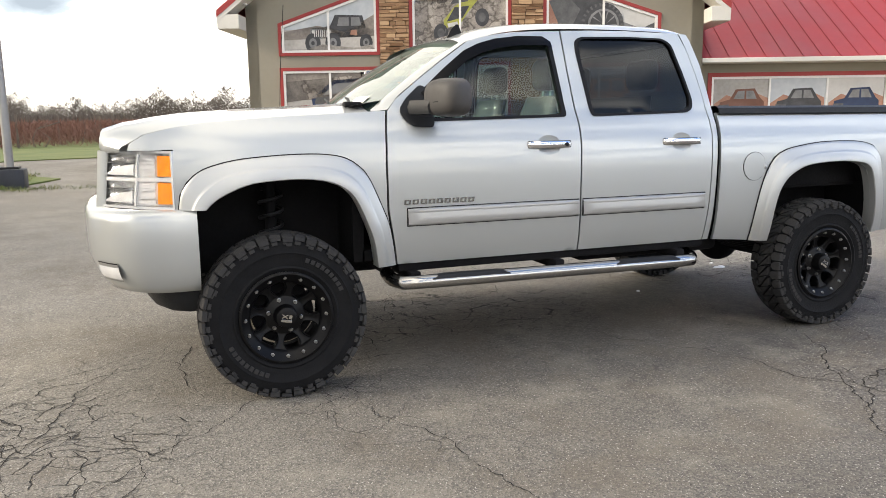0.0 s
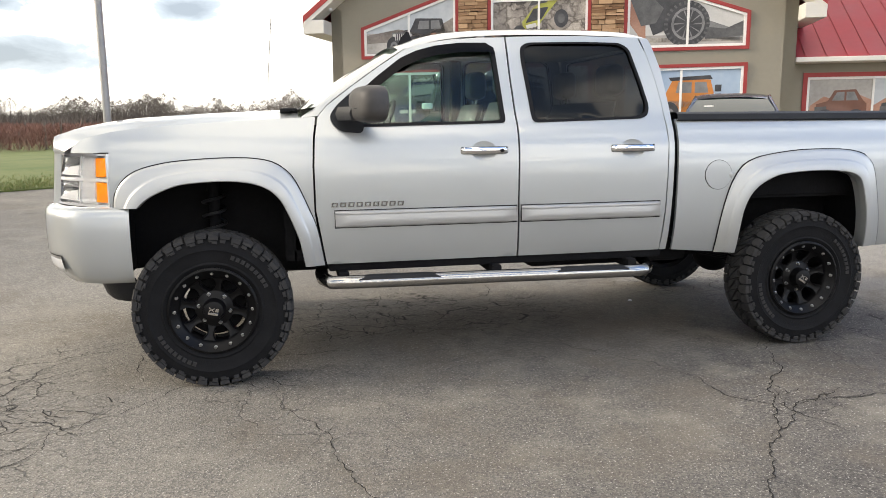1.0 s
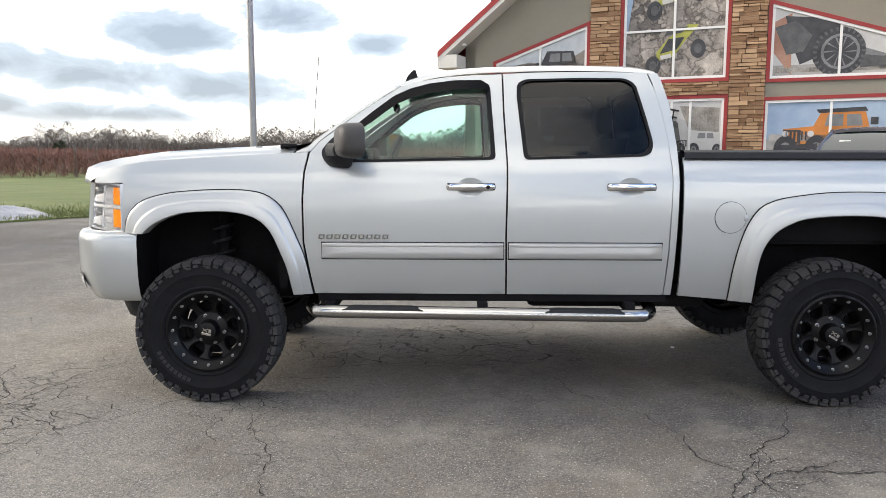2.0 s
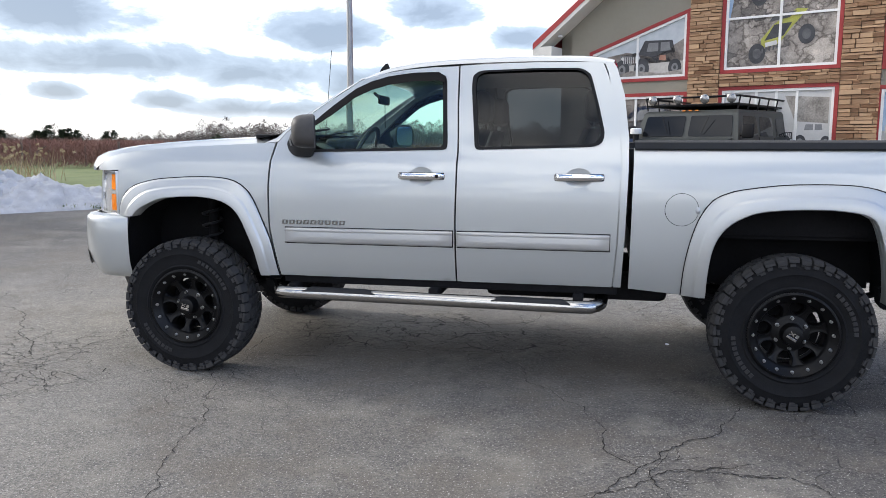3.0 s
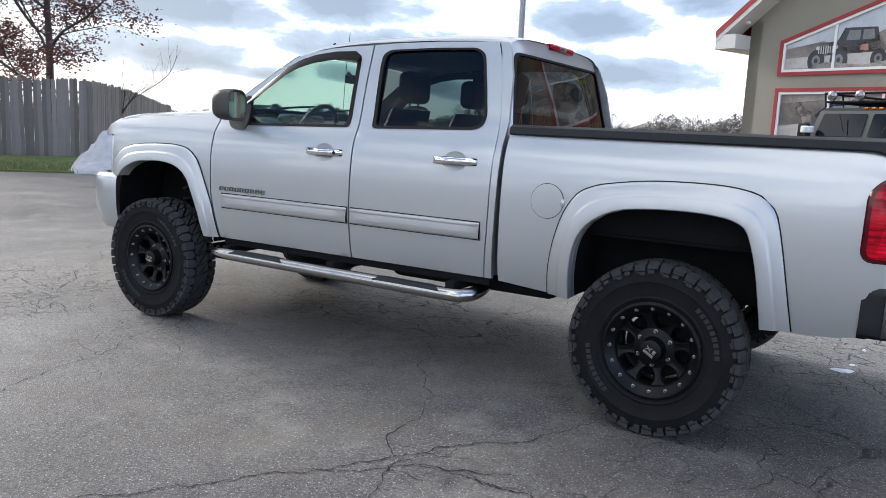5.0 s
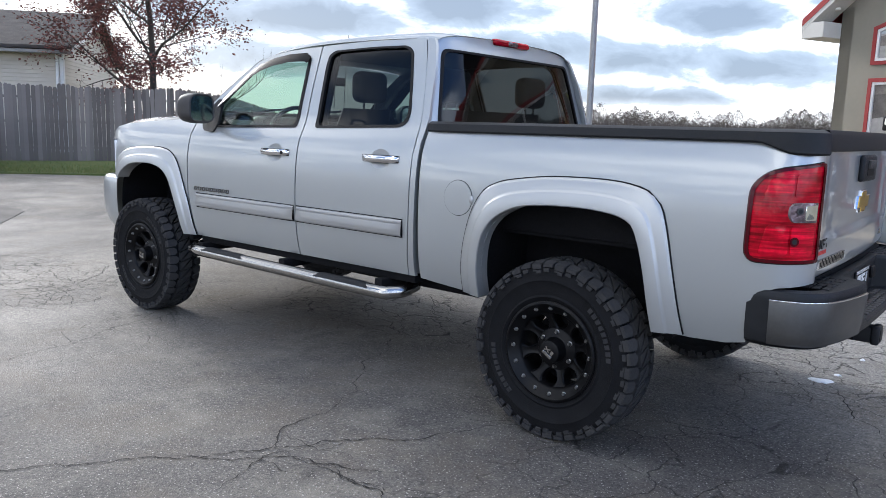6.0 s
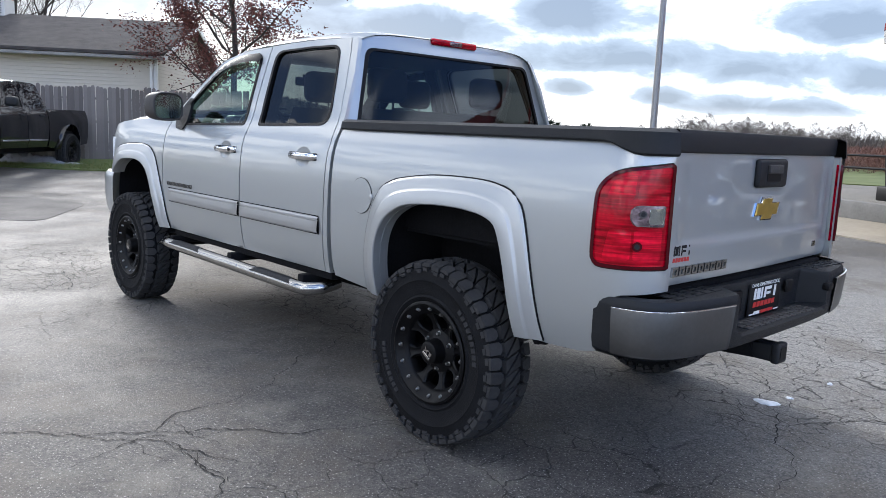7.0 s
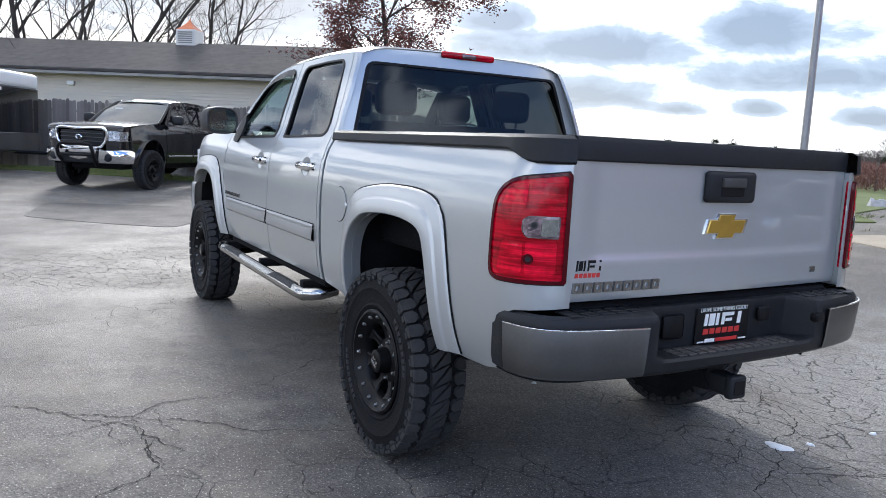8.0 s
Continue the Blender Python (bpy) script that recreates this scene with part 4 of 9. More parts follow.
    def lamp_fn(off):
        def fn(u, z):
            k = max(0.0, min(u, 1.0)) * (len(path) - 1); i = min(int(k), len(path) - 2)
            p = path[i].lerp(path[i + 1], k - i); d = (path[i + 1] - path[i]).normalized()
            nx, ny = d.y, -d.x          # outward: forward and to the side
            return Vector((p.x + nx * off + 0.12 * (z - 1.0) * min(1.0, u * 2.0), s * (p.y + ny * off), z))
        return fn
    fwd = (-0.3, s * 0.5, 1.15)
    face = [(0.0, 1.004), (1.0, 1.01), (1.0, 1.285), (0.45, 1.288), (0.0, 1.288)]
    hl = part("head_lamp", outward(sheet(face, lamp_fn(-0.05), (), 0.05), fwd), REFLECTOR, truck, "clear head lamp with amber corner", smooth=50)
    part("lamp_frame", outward(sheet(face, lamp_fn(0.003), [[(0.02, 1.016), (0.98, 1.02), (0.98, 1.276), (0.45, 1.278), (0.02, 1.278)]], 0.05, (0.02, -s * 0.03, 0)), fwd), REFLECTOR, hl)
    for z0, z1 in ((1.03, 1.135), (1.165, 1.265)):
        part("amber_reflector", outward(sheet([(0.03, z0), (0.19, z0), (0.19, z1), (0.03, z1)], lamp_fn(-0.006), (), 0.05, (0.01, -s * 0.02, 0)), fwd), AMBER, hl, "amber corner lens")
        h = z1 - z0
        # a grey bowl with a bright lower wedge, then a stack of clear bars beside the amber lens
        part("lamp_bowl", outward(sheet([(0.47, z0), (0.97, z0), (0.97, z1), (0.47, z1)], lambda u, z, c=(z0 + z1) / 2: lamp_fn(-0.020 - 0.030 * (1 - ((u - 0.72) / 0.25) ** 2) * (1 - ((z - c) / 0.055) ** 2))(u, z), (), 0.03), fwd), BOWL, hl, "grey mirrored lamp bowl", smooth=60)
        part("lamp_wedge", outward(sheet([(0.93, z0 + 0.004), (0.50, z0 + 0.004), (0.50, z0 + 0.58 * h), (0.62, z0 + 0.52 * h), (0.80, z0 + 0.28 * h)], lamp_fn(-0.013), (), 0.04, (0.01, -s * 0.012, 0)), fwd), REFLECTOR, hl)
        part("lamp_wedge", outward(sheet([(0.97, z0 + 0.62 * h), (0.50, z0 + 0.66 * h), (0.50, z0 + 0.72 * h), (0.97, z0 + 0.66 * h)], lamp_fn(-0.011), (), 0.05, (0.01, -s * 0.012, 0)), fwd), CHROME, hl)
        for v0, v1, o in ((0.02, 0.20, -0.016), (0.24, 0.30, -0.008), (0.34, 0.58, -0.016), (0.62, 0.70, -0.008), (0.74, 0.98, -0.016)):
            part("lamp_rib", outward(sheet([(0.23, z0 + v0 * h), (0.44, z0 + v0 * h), (0.44, z0 + v1 * h), (0.23, z0 + v1 * h)], lamp_fn(o), (), 0.05, (0.01, -s * 0.018, 0)), fwd), REFLECTOR, hl)
    part("lamp_divider", outward(sheet([(0.0, 1.14), (1.0, 1.14), (1.0, 1.158), (0.0, 1.158)], lamp_fn(-0.008), (), 0.06, (0.02, -s * 0.03, 0)), fwd), REFLECTOR, hl)
    part("header_panel", outward(sheet([(0.22, 1.289), (1.0, 1.287), (1.0, 1.318), (0.72, 1.352), (0.50, 1.352), (0.22, 1.335)], lamp_fn(0.006), (), 0.05, (0.02, -s * 0.03, 0)), fwd), PAINT, truck, smooth=60)
    b = loft([[(-0.82 + 0.10 * (z - 1.0), s * 0.625, z), (-0.858 + 0.10 * (z - 1.0), s * 0.615, z), (-0.874 + 0.10 * (z - 1.0), s * 0.595, z), (-0.872 + 0.10 * (z - 1.0), s * 0.55, z), (-0.80, s * 0.535, z)] for z in (0.985, 1.06, 1.14, 1.22, 1.288)])
    part("grille_end", outward(b, (-0.5, s * 0.59, 1.15)), PAINT, truck, "silver upright between lamp and grille", smooth=50)
    part("lamp_reflector", outward(sheet([(0.20, 1.02), (0.45, 1.02), (0.45, 1.275), (0.20, 1.275)], lamp_fn(-0.028), (), 0.04), fwd), REFLECTOR, hl)
    part("lamp_divider", outward(sheet([(0.445, 1.02), (0.465, 1.02), (0.465, 1.275), (0.445, 1.275)], lamp_fn(-0.006), (), 0.04, (0.02, -s * 0.02, 0)), fwd), REFLECTOR, hl)
    part("lamp_gasket", outward(sheet([(-0.02, 0.998), (1.0, 1.004), (1.0, 1.292), (0.45, 1.295), (-0.02, 1.295)], lamp_fn(0.002), [[(0.008, 1.010), (0.99, 1.014), (0.99, 1.281), (0.45, 1.284), (0.008, 1.284)]], 0.05, (0.01, -s * 0.015, 0)), fwd), SEAL, hl)
    lens = part("lamp_lens", outward(sheet(face, lamp_fn(0.001), (), 0.06), fwd), LENS, hl, "clear plastic lens", smooth=60)
    lens.visible_shadow = False
    # black window-corner sail and door mirror
    sail = rounded([(0.668, 1.475), (0.690, 1.425), (0.735, 1.388), (0.850, 1.380), (0.862, 1.43), (0.835, 1.60), (0.80, 1.612), (0.71, 1.535)], 0.03)
    m = part("door_mirror", outward(sheet(sail, side_fn(s, 0.012), (), 0.05, (0, -s * 0.02, 0)), mid), BLACK, truck, "black plastic door mirror", smooth=50)
    cen = Vector((0.872, s * 1.078, 1.537))
    turn = Matrix.Translation(cen) @ Matrix.Rotation(-s * radians(20), 4, "Z")

    def shell_ring(x, ky, kz, dz=0.0, n=36, e=0.66):
        return [turn @ Vector((x, ky * math.copysign(abs(math.cos(a)) ** e, math.cos(a)), dz + kz * math.copysign(abs(math.sin(a)) ** e, math.sin(a)))) for a in [2 * math.pi * k / n for k in range(n)]]
    b = loft([shell_ring(x, ky, kz, dz) for x, ky, kz, dz in ((-0.082, 0.035, 0.028, -0.004), (-0.080, 0.075, 0.056, -0.004), (-0.070, 0.106, 0.078, -0.003), (-0.048, 0.126, 0.091, -0.001), (-0.015, 0.135, 0.098, 0), (0.030, 0.137, 0.100, 0), (0.050, 0.135, 0.098, 0), (0.054, 0.128, 0.092, 0), (0.046, 0.121, 0.086, 0))], closed=True, cap=True)
    shell = part("mirror_shell", outward(b, cen), MIRRORCAP, m, smooth=50)
    part("shell_seam", outward(loft([[turn @ Vector((x, s * -0.1 + s * 0.2 * k / 8, -0.030 + 0.012 * k / 8 + dz)) for x, k in ((-0.083 + 0.02 * ((k - 4) / 4) ** 2, k) for k in range(9))] for dz in (-0.0025, 0.0025)]), cen), SEAL, shell)
    b = loft([[Vector((x + dx, s * y, z)) for dx, z in ((-0.065, 1.452), (0.035, 1.448), (0.045, 1.475), (0.035, 1.52), (-0.06, 1.525), (-0.075, 1.49))] for x, y in ((0.775, 0.93), (0.80, 0.98), (0.842, 1.06))], closed=True, cap=True)
    part("mirror_arm", outward(b, (0.82, s * 0.99, 1.485)), BLACK, m, smooth=40)
    gl = [((p[0]), (p[1])) for p in rounded([(-0.116, -0.080), (0.116, -0.080), (0.116, 0.080), (-0.116, 0.080)], 0.055)]
    part("mirror_glass", outward(sheet(gl, lambda y, z: turn @ Vector((0.0485, y, z)), (), 0.06), (0, 0, 1.5)), MIRRORGLASS, m, "mirror glass")
    # tubular side step with black tread pads
    pts = curve_pts([(0.60, s * 0.80, 0.575), (0.605, s * 0.90, 0.555), (0.64, s * 0.965, 0.548), (0.74, s * 0.985, 0.546), (1.6, s * 0.985, 0.538), (2.46, s * 0.985, 0.530), (2.56, s * 0.965, 0.532), (2.61, s * 0.90, 0.540), (2.615, s * 0.80, 0.562)], 0.04)
    st = part("side_step", tube(pts, 0.038, 16), STEEL, truck, "polished steel tube side step", smooth=60)
    for x0, x1 in ((0.80, 1.27), (1.98, 2.44)):
        sec = []
        for k in range(15):
            t = k / 14; x = x0 + (x1 - x0) * t
            up = 0.008 * min(1, t * 7, (1 - t) * 7)
            zc = 0.546 - 0.009 * (x - 0.74) / 1.0
            sec.append([(x, s * (0.985 + 0.0405 * math.sin(a)), zc + (0.0345 + up) * math.cos(a)) for a in [radians(d) for d in (-75, -50, -25, 0, 25, 50, 66)]])
        part("tread_pad", outward(loft(sec), (1.5, s * 0.985, 0.4)), BLACK, st, "black rubber tread pad", smooth=50)
    for x in (0.72, 1.62, 2.48):
        part("step_bracket", box(x - 0.03, x + 0.03, *sorted((s * 0.60, s * 0.97)), 0.545, 0.60, 0.008, 2), UNDER, st)
    # rocker and pinch seam under the doors
    part("rocker_panel", box(0.64, 2.70, *sorted((s * 0.78, s * 0.905)), 0.595, 0.66, 0.01, 2), UNDER, truck)


def truck_shell(truck):
    mid = (1.8, 0, 1.2)
    # bonnet
    seam = [(-0.75, 1.300), (-0.70, 1.322), (-0.62, 1.370), (-0.5, 1.398), (-0.35, 1.42), (0.0, 1.445), (0.44, 1.466), (0.52, 1.470)]
    secs = []
    for k in range(25):
        x = -0.725 + (0.50 + 0.725) * k / 24
        zs = interp(x, seam)
        w = half_width(x, zs) - 0.012
        lift = 0.042 + 0.030 * smooth01(-0.58, -0.74, x)
        row = []
        for j in range(25):
            t = -1 + 2 * j / 24
            a = abs(t)
            z = zs + lift * smooth01(1.0, 0.80, a) + 0.014 * smooth01(0.62, 0.50, a)
            front = 0.100 * (1 - t ** 14) * smooth01(0.3, -0.7, x)
            row.append((x - front, t * w, z))
        secs.append(row)
    # rolled nose
    nose = [[(x - 0.010, y, z * 0.65 + 1.288 * 0.35) for x, y, z in secs[0]], [(x - 0.014, y, z * 0.25 + 1.288 * 0.75) for x, y, z in secs[0]], [(x - 0.008, y, 1.288) for x, y, z in secs[0]], [(x + 0.02, y, 1.286) for x, y, z in secs[0]]]
    part("bonnet", outward(loft(nose[::-1] + secs), (0, 0, 0.9)), PAINT, truck, "silver bonnet with a raised centre", smooth=40)
    part("cowl", outward(loft([[(0.50, y, 1.475) for y in (-0.82, -0.4, 0, 0.4, 0.82)], [(0.42, y, 1.50) for y in (-0.80, -0.4, 0, 0.4, 0.80)], [(0.60, y, 1.53) for y in (-0.78, -0.4, 0, 0.4, 0.78)]]), (0.5, 0, 1.2)), BLACK, truck)
    for y in (-0.45, 0.12):
        part("wiper_arm", tube([(0.50, y, 1.512), (0.56, y + 0.25, 1.552), (0.60, y + 0.52, 1.575)], 0.009, 6), SEAL, truck)
    part("washer_bracket", box(0.40, 0.50, -0.76, -0.70, 1.49, 1.525, 0.01, 2), SEAL, truck)
    # windscreen between the cowl and the roof
    rows = []
    for k in range(13):
        v = k / 12
        row = []
        for j in range(17):
            t = -1 + 2 * j / 16
            w = 0.795 + (0.655 - 0.795) * v
            x = (0.46 + 0.07 * t * t) + ((1.075 + 0.035 * t * t) - (0.46 + 0.07 * t * t)) * v
            z = (1.480 - 0.004 * t * t) + ((roofline(1.09) - 0.012 - 0.030 * t * t) - 1.480) * v + 0.022 * math.sin(math.pi * v)
            row.append((x, t * w, z))
        rows.append(row)
    ws = part("windscreen", outward(loft(rows), (1.5, 0, 1.0)), WSHIELD, truck, "pale milky windscreen glass", smooth=60)
    ws.visible_shadow = False
    for s in (-1, 1):
        door_edge = curve_pts([(0.52, 1.470, 0), (0.605, 1.478, 0), (0.66, 1.540, 0), (0.80, 1.645, 0), (0.95, 1.750, 0), (1.12, 1.861, 0), (1.16, 1.876, 0)], 0.05)
        A = [Vector((p.x, s * (half_width(p.x, p.y) - 0.001), p.y)) for p in door_edge]
        edge = [Vector(r[0 if s < 0 else -1]) for r in rows]
        B = [edge[min(len(edge) - 1, round(i * (len(edge) - 1) / (len(A) - 1)))] for i in range(len(A))]
        M = [(a + b) / 2 + Vector((-0.008, s * 0.012, 0.004)) for a, b in zip(A, B)]
        part("windscreen_pillar", outward(loft([A, M, B]), (1.4, 0, 1.3)), PAINT, truck, smooth=60)
        if s < 0:
            part("sticker", outward(ladder([Vector(rows[1][2]) + Vector((-0.006, 0, 0.004)), Vector(rows[2][2]) + Vector((-0.006, 0, 0.004))],
                 [Vector(rows[1][4]) + Vector((-0.006, 0, 0.004)), Vector(rows[2][4]) + Vector((-0.006, 0, 0.004))]), (1.5, 0, 1)), WHITE, truck, "pale inspection sticker")
    # roof skin
    secs = []
    for k in range(30):
        x = 1.055 + (2.665 - 1.055) * k / 29
        row = []
        edge_z = roofline(x) - 0.065
        w = half_width(x, edge_z) - 0.002
        for j in range(33):
            t = math.sin(math.pi / 2 * (-1 + 2 * j / 32))
            front = 0.035 * t * t * smooth01(1.3, 1.05, x)
            row.append((x + front - 0.02 * abs(t) ** 3 * smooth01(2.5, 2.66, x), t * w, roofline(x) - 0.016 * t * t - 0.049 * abs(t) ** 9))
        secs.append(row)
    part("roof", outward(loft(secs), (1.9, 0, 1.0)), PAINT, truck, smooth=40)
    fin = loft([[(1.12, -0.014, 1.89), (1.17, -0.018, 1.91), (1.22, -0.014, 1.93)], [(1.150, -0.003, 1.955), (1.182, -0.004, 1.988), (1.198, -0.003, 1.990)], [(1.12, 0.014, 1.89), (1.17, 0.018, 1.91), (1.22, 0.014, 1.93)]])
    bmesh.ops.translate(fin, vec=(0, -0.43, 0), verts=fin.verts)
    part("roof_aerial_fin", outward(fin, (1.16, -0.43, 1.92)), SEAL, truck, "small black roof aerial fin", smooth=20)
    part("whip_aerial", tube([(0.30, 0.80, 1.46), (0.32, 0.80, 1.8), (0.36, 0.80, 2.24)], 0.0025, 6), SEAL, truck, "thin black whip aerial")
    # cab back with its window
    BX = [(0.6, 2.712), (1.0, 2.725), (1.3, 2.738), (1.42, 2.739), (1.5, 2.725), (1.75, 2.684), (1.90, 2.657), (1.95, 2.640)]

    def back_fn(off):
        def fn(y, z):
            w = half_width(2.7, z)
            return Vector((interp(z, BX) + 0.012 + off - 0.035 * min(1.0, abs(y) / w) ** 7, y, z))
        return fn
    outline = [(-0.92, 0.65), (0.92, 0.65), (0.955, 1.1), (0.945, 1.3), (0.878, 1.46), (0.833, 1.6), (0.74, 1.88), (0.712, 1.932), (0.66, 1.954), (0.52, 1.970), (0.25, 1.980), (-0.25, 1.980), (-0.52, 1.970), (-0.66, 1.954), (-0.712, 1.932),
               (-0.74, 1.88), (-0.833, 1.6), (-0.878, 1.46), (-0.945, 1.3), (-0.955, 1.1)]
    hole = rounded([(-0.775, 1.44), (0.775, 1.44), (0.662, 1.886), (-0.662, 1.886)], 0.05)
    backp = part("cab_back", outward(sheet(outline, back_fn(0), [hole], 0.06, (-0.02, 0, 0)), (1.8, 0, 1.3)), PAINT, truck, smooth=40)
    inner = [Vector((p.x * 0.982, 1.656 + (p.y - 1.656) * 0.965)) for p in hole]
    part("rear_window_seal", outward(sheet([Vector((p.x * 1.012, 1.656 + (p.y - 1.656) * 1.025)) for p in hole], back_fn(0.003), [inner], 0.05, (-0.02, 0, 0)), (1.8, 0, 1.5)), SEAL, backp)
    rw = part("rear_window", outward(sheet(inner, back_fn(-0.006), (), 0.08), (1.8, 0, 1.5)), TINT, backp, "dark tinted rear window", smooth=60)
    rw.visible_shadow = False
    # high brake lamp
    bl = part("high_brake_lamp", box(2.632, 2.674, -0.187, 0.187, 1.955, 1.994, 0.014, 3), RED, truck, "red high brake lamp above the rear window")
    part("cargo_lens", box(2.656, 2.678, -0.05, 0.05, 1.961, 1.987, 0.006, 2), REVERSE, bl)
    # tailgate
    def gate_x(y, z):
        bow = 4.700 - 0.018 * (y / 0.788) ** 2 - 0.018 * y / 0.788
        return bow - 0.009 * smooth01(1.040, 1.078, z) * smooth01(0.755, 0.655, abs(y)) - 0.05 * max(0.0, 0.945 - z)
    ys = [-0.786 + 1.572 * k / 72 for k in range(73)]
    zs = [0.905 + 0.547 * k / 40 for k in range(41)]
    rows = [[(gate_x(y, z), y, z) for y in ys] for z in zs]
    edge = lambda row, d: [(x - d, y, z) for x, y, z in row]
    gm = loft([edge(rows[0], 0.045), edge(rows[0], 0.003)] + [[(x - (0.004 if k in (0, 40) else 0), y, z) for x, y, z in r] for k, r in enumerate(rows)] + [edge(rows[-1], 0.045)])
    for k in (0, -1):
        loft([[r[k] for r in rows], [(r[k][0] - 0.045, r[k][1], r[k][2]) for r in rows]], gm)
    gate = part("tailgate", outward(gm, (3, 0, 1.2)), PAINT, truck, "silver tailgate", smooth=40)
    sec = []
    for k in range(33):
        y = -0.788 + 1.576 * k / 32
        x = gate_x(y, 1.0) - 0.004
        sec.append([(x + 0.006, y, 1.402), (x + 0.011, y, 1.408), (x + 0.014, y, 1.47), (x + 0.006, y, 1.487), (x - 0.05, y, 1.490), (x - 0.065, y, 1.482), (x - 0.068, y, 1.43)])
    part("corner_return", box(4.61, 4.697, 0.7885, 0.7915, 0.89, 1.395), PAINT, truck)
    cap = loft(sec); bmesh.ops.holes_fill(cap, edges=cap.edges)
    part("tailgate_cap", outward(cap, (4.67, 0, 1.44)), BLACK, gate, "black plastic tailgate cap", smooth=35)
    part("tailgate_inner", box(4.62, 4.66, -0.78, 0.78, 0.95, 1.45), UNDER, gate)
    hz = part("tailgate_handle", box(4.688, 4.716, -0.142, 0.142, 1.262, 1.384, 0.016, 3), BLACK, gate, "black tailgate handle in its bezel")
    # raised black plate stands for the shade of the recess behind the lever
    part("handle_dark_plate", box(4.71, 4.718, -0.068, 0.068, 1.286, 1.360, 0.003, 1), SEAL, hz)
    part("handle_lever", box(4.712, 4.729, -0.066, 0.066, 1.322, 1.360, 0.006, 2), MIRRORCAP, hz)
    # cross-shaped emblem: chrome rim and a gold face
    def cross(k, x0, x1):
        pts = [(-0.120, -0.028), (-0.045, -0.028), (-0.055, -0.048), (0.045, -0.048), (0.055, -0.028), (0.105, -0.028), (0.125, 0.028), (0.045, 0.028), (0.052, 0.050), (-0.042, 0.050), (-0.052, 0.028), (-0.103, 0.028)]
        b = bmesh.new()
        A = [b.verts.new((x1, y * k, 1.167 + z * k)) for y, z in pts]
        B = [b.verts.new((x0, y * k * 1.06, 1.167 + z * k * 1.08)) for y, z in pts]
        b.faces.new(A)
        for i in range(len(A)):
            b.faces.new((A[i], A[(i + 1) % len(A)], B[(i + 1) % len(A)], B[i]))
        return outward(b, (4.6, 0, 1.167))
    em = part("emblem", cross(1.0, 4.688, 4.700), CHROME, gate, "chrome rim of the tailgate emblem", smooth=20)
    part("emblem_face", cross(0.88, 4.698, 4.7025), GOLD, em, "gold face of the emblem", smooth=20)
    def gate_mark(name, y0, y1, z0, z1, mat, rim=0.0, proud=0.005, slant=0.1):
        """A slanted plain mark on the tailgate, hollow if it has a rim."""
        loop = [(y0, z0), (y1, z0), (y1 + slant * (z1 - z0), z1), (y0 + slant * (z1 - z0), z1)]
        hole = [[(y0 + rim, z0 + rim), (y1 - rim, z0 + rim), (y1 - rim + slant * (z1 - z0), z1 - rim), (y0 + rim + slant * (z1 - z0), z1 - rim)]] if rim else []
        part(name, outward(sheet(loop, lambda y, z: Vector((gate_x(y, z) + proud, y, z)), hole, 0.05, (-proud, 0, 0)), (4.0, (y0 + y1) / 2, (z0 + z1) / 2)), mat, gate, smooth=20)
    for k in range(9):                                            # model name: plain hollow marks
        gate_mark("badge_bar", -0.765 + k * 0.0465, -0.765 + k * 0.0465 + 0.036, 0.938, 0.975, BADGE, 0.0095, 0.010)
    for y0, y1, z0, z1 in ((-0.752, -0.744, 1.016, 1.054), (-0.740, -0.722, 1.018, 1.052), (-0.718, -0.710, 1.016, 1.054), (-0.700, -0.692, 1.016, 1.054), (-0.690, -0.662, 1.044, 1.054), (-0.690, -0.668, 1.028, 1.036), (-0.648, -0.639, 1.016, 1.054)):
        gate_mark("sticker_bar", y0, y1, z0, z1, SEAL, 0, 0.0012)
    for k in range(6):                                            # dealer sticker: plain bars
        gate_mark("sticker_bar", -0.755 + 0.0195 * k, -0.755 + 0.0195 * k + 0.015, 0.992, 1.008, REDPRINT, 0, 0.0012)
    part("trim_badge", box(4.660, 4.6795, 0.592, 0.630, 0.957, 0.983, 0.003, 1), BADGE, gate)
    # bed floor and front wall, cab floor
    part("bed_floor", box(2.77, 4.63, -0.78, 0.78, 0.93, 0.97), UNDER, truck)
    part("bed_front_wall", box(2.79, 2.82, -0.87, 0.87, 0.70, 1.44, 0.01, 2), BLACK, truck)
    part("cab_floor", box(0.45, 2.70, -0.86, 0.86, 0.66, 0.72), UNDER, truck)
    part("firewall", box(0.40, 0.46, -0.86, 0.86, 0.66, 1.46), UNDER, truck)
    # front: grille, bumper, air dam
    gr = part("grille", loft([[(-0.79 - 0.045 * (1 - (y / 0.6) ** 2), y, z) for y in [-0.6 + 0.1 * k for k in range(13)]] for z in (1.0, 1.15, 1.29)]), BLACK, truck, "black grille with a silver crossbar", smooth=60)
    b = loft([[(-0.795 - 0.05 * (1 - (y / 0.62) ** 2) - d, y, z) for y in [-0.62 + 0.1 * k for k in range(13)]] for z, d in ((1.125, 0.0), (1.13, 0.02), (1.175, 0.02), (1.18, 0.0))])
    part("grille_bar", outward(b, (0, 0, 1.15)), PAINT, gr, smooth=50, m=Matrix.Translation((0.03, 0, 0)))
    for z0, z1 in ((0.995, 1.02), (1.28, 1.305)):
        b = loft([[(-0.785 - 0.05 * (1 - (y / 0.62) ** 2) - d, y, z) for y in [-0.62 + 0.1 * k for k in range(13)]] for z, d in ((z0, 0.0), (z0, 0.025), (z1, 0.025), (z1, 0.0))])
        part("grille_surround", outward(b, (0, 0, 1.15)), PAINT, gr, smooth=50, m=Matrix.Translation((0.03, 0, 0)))
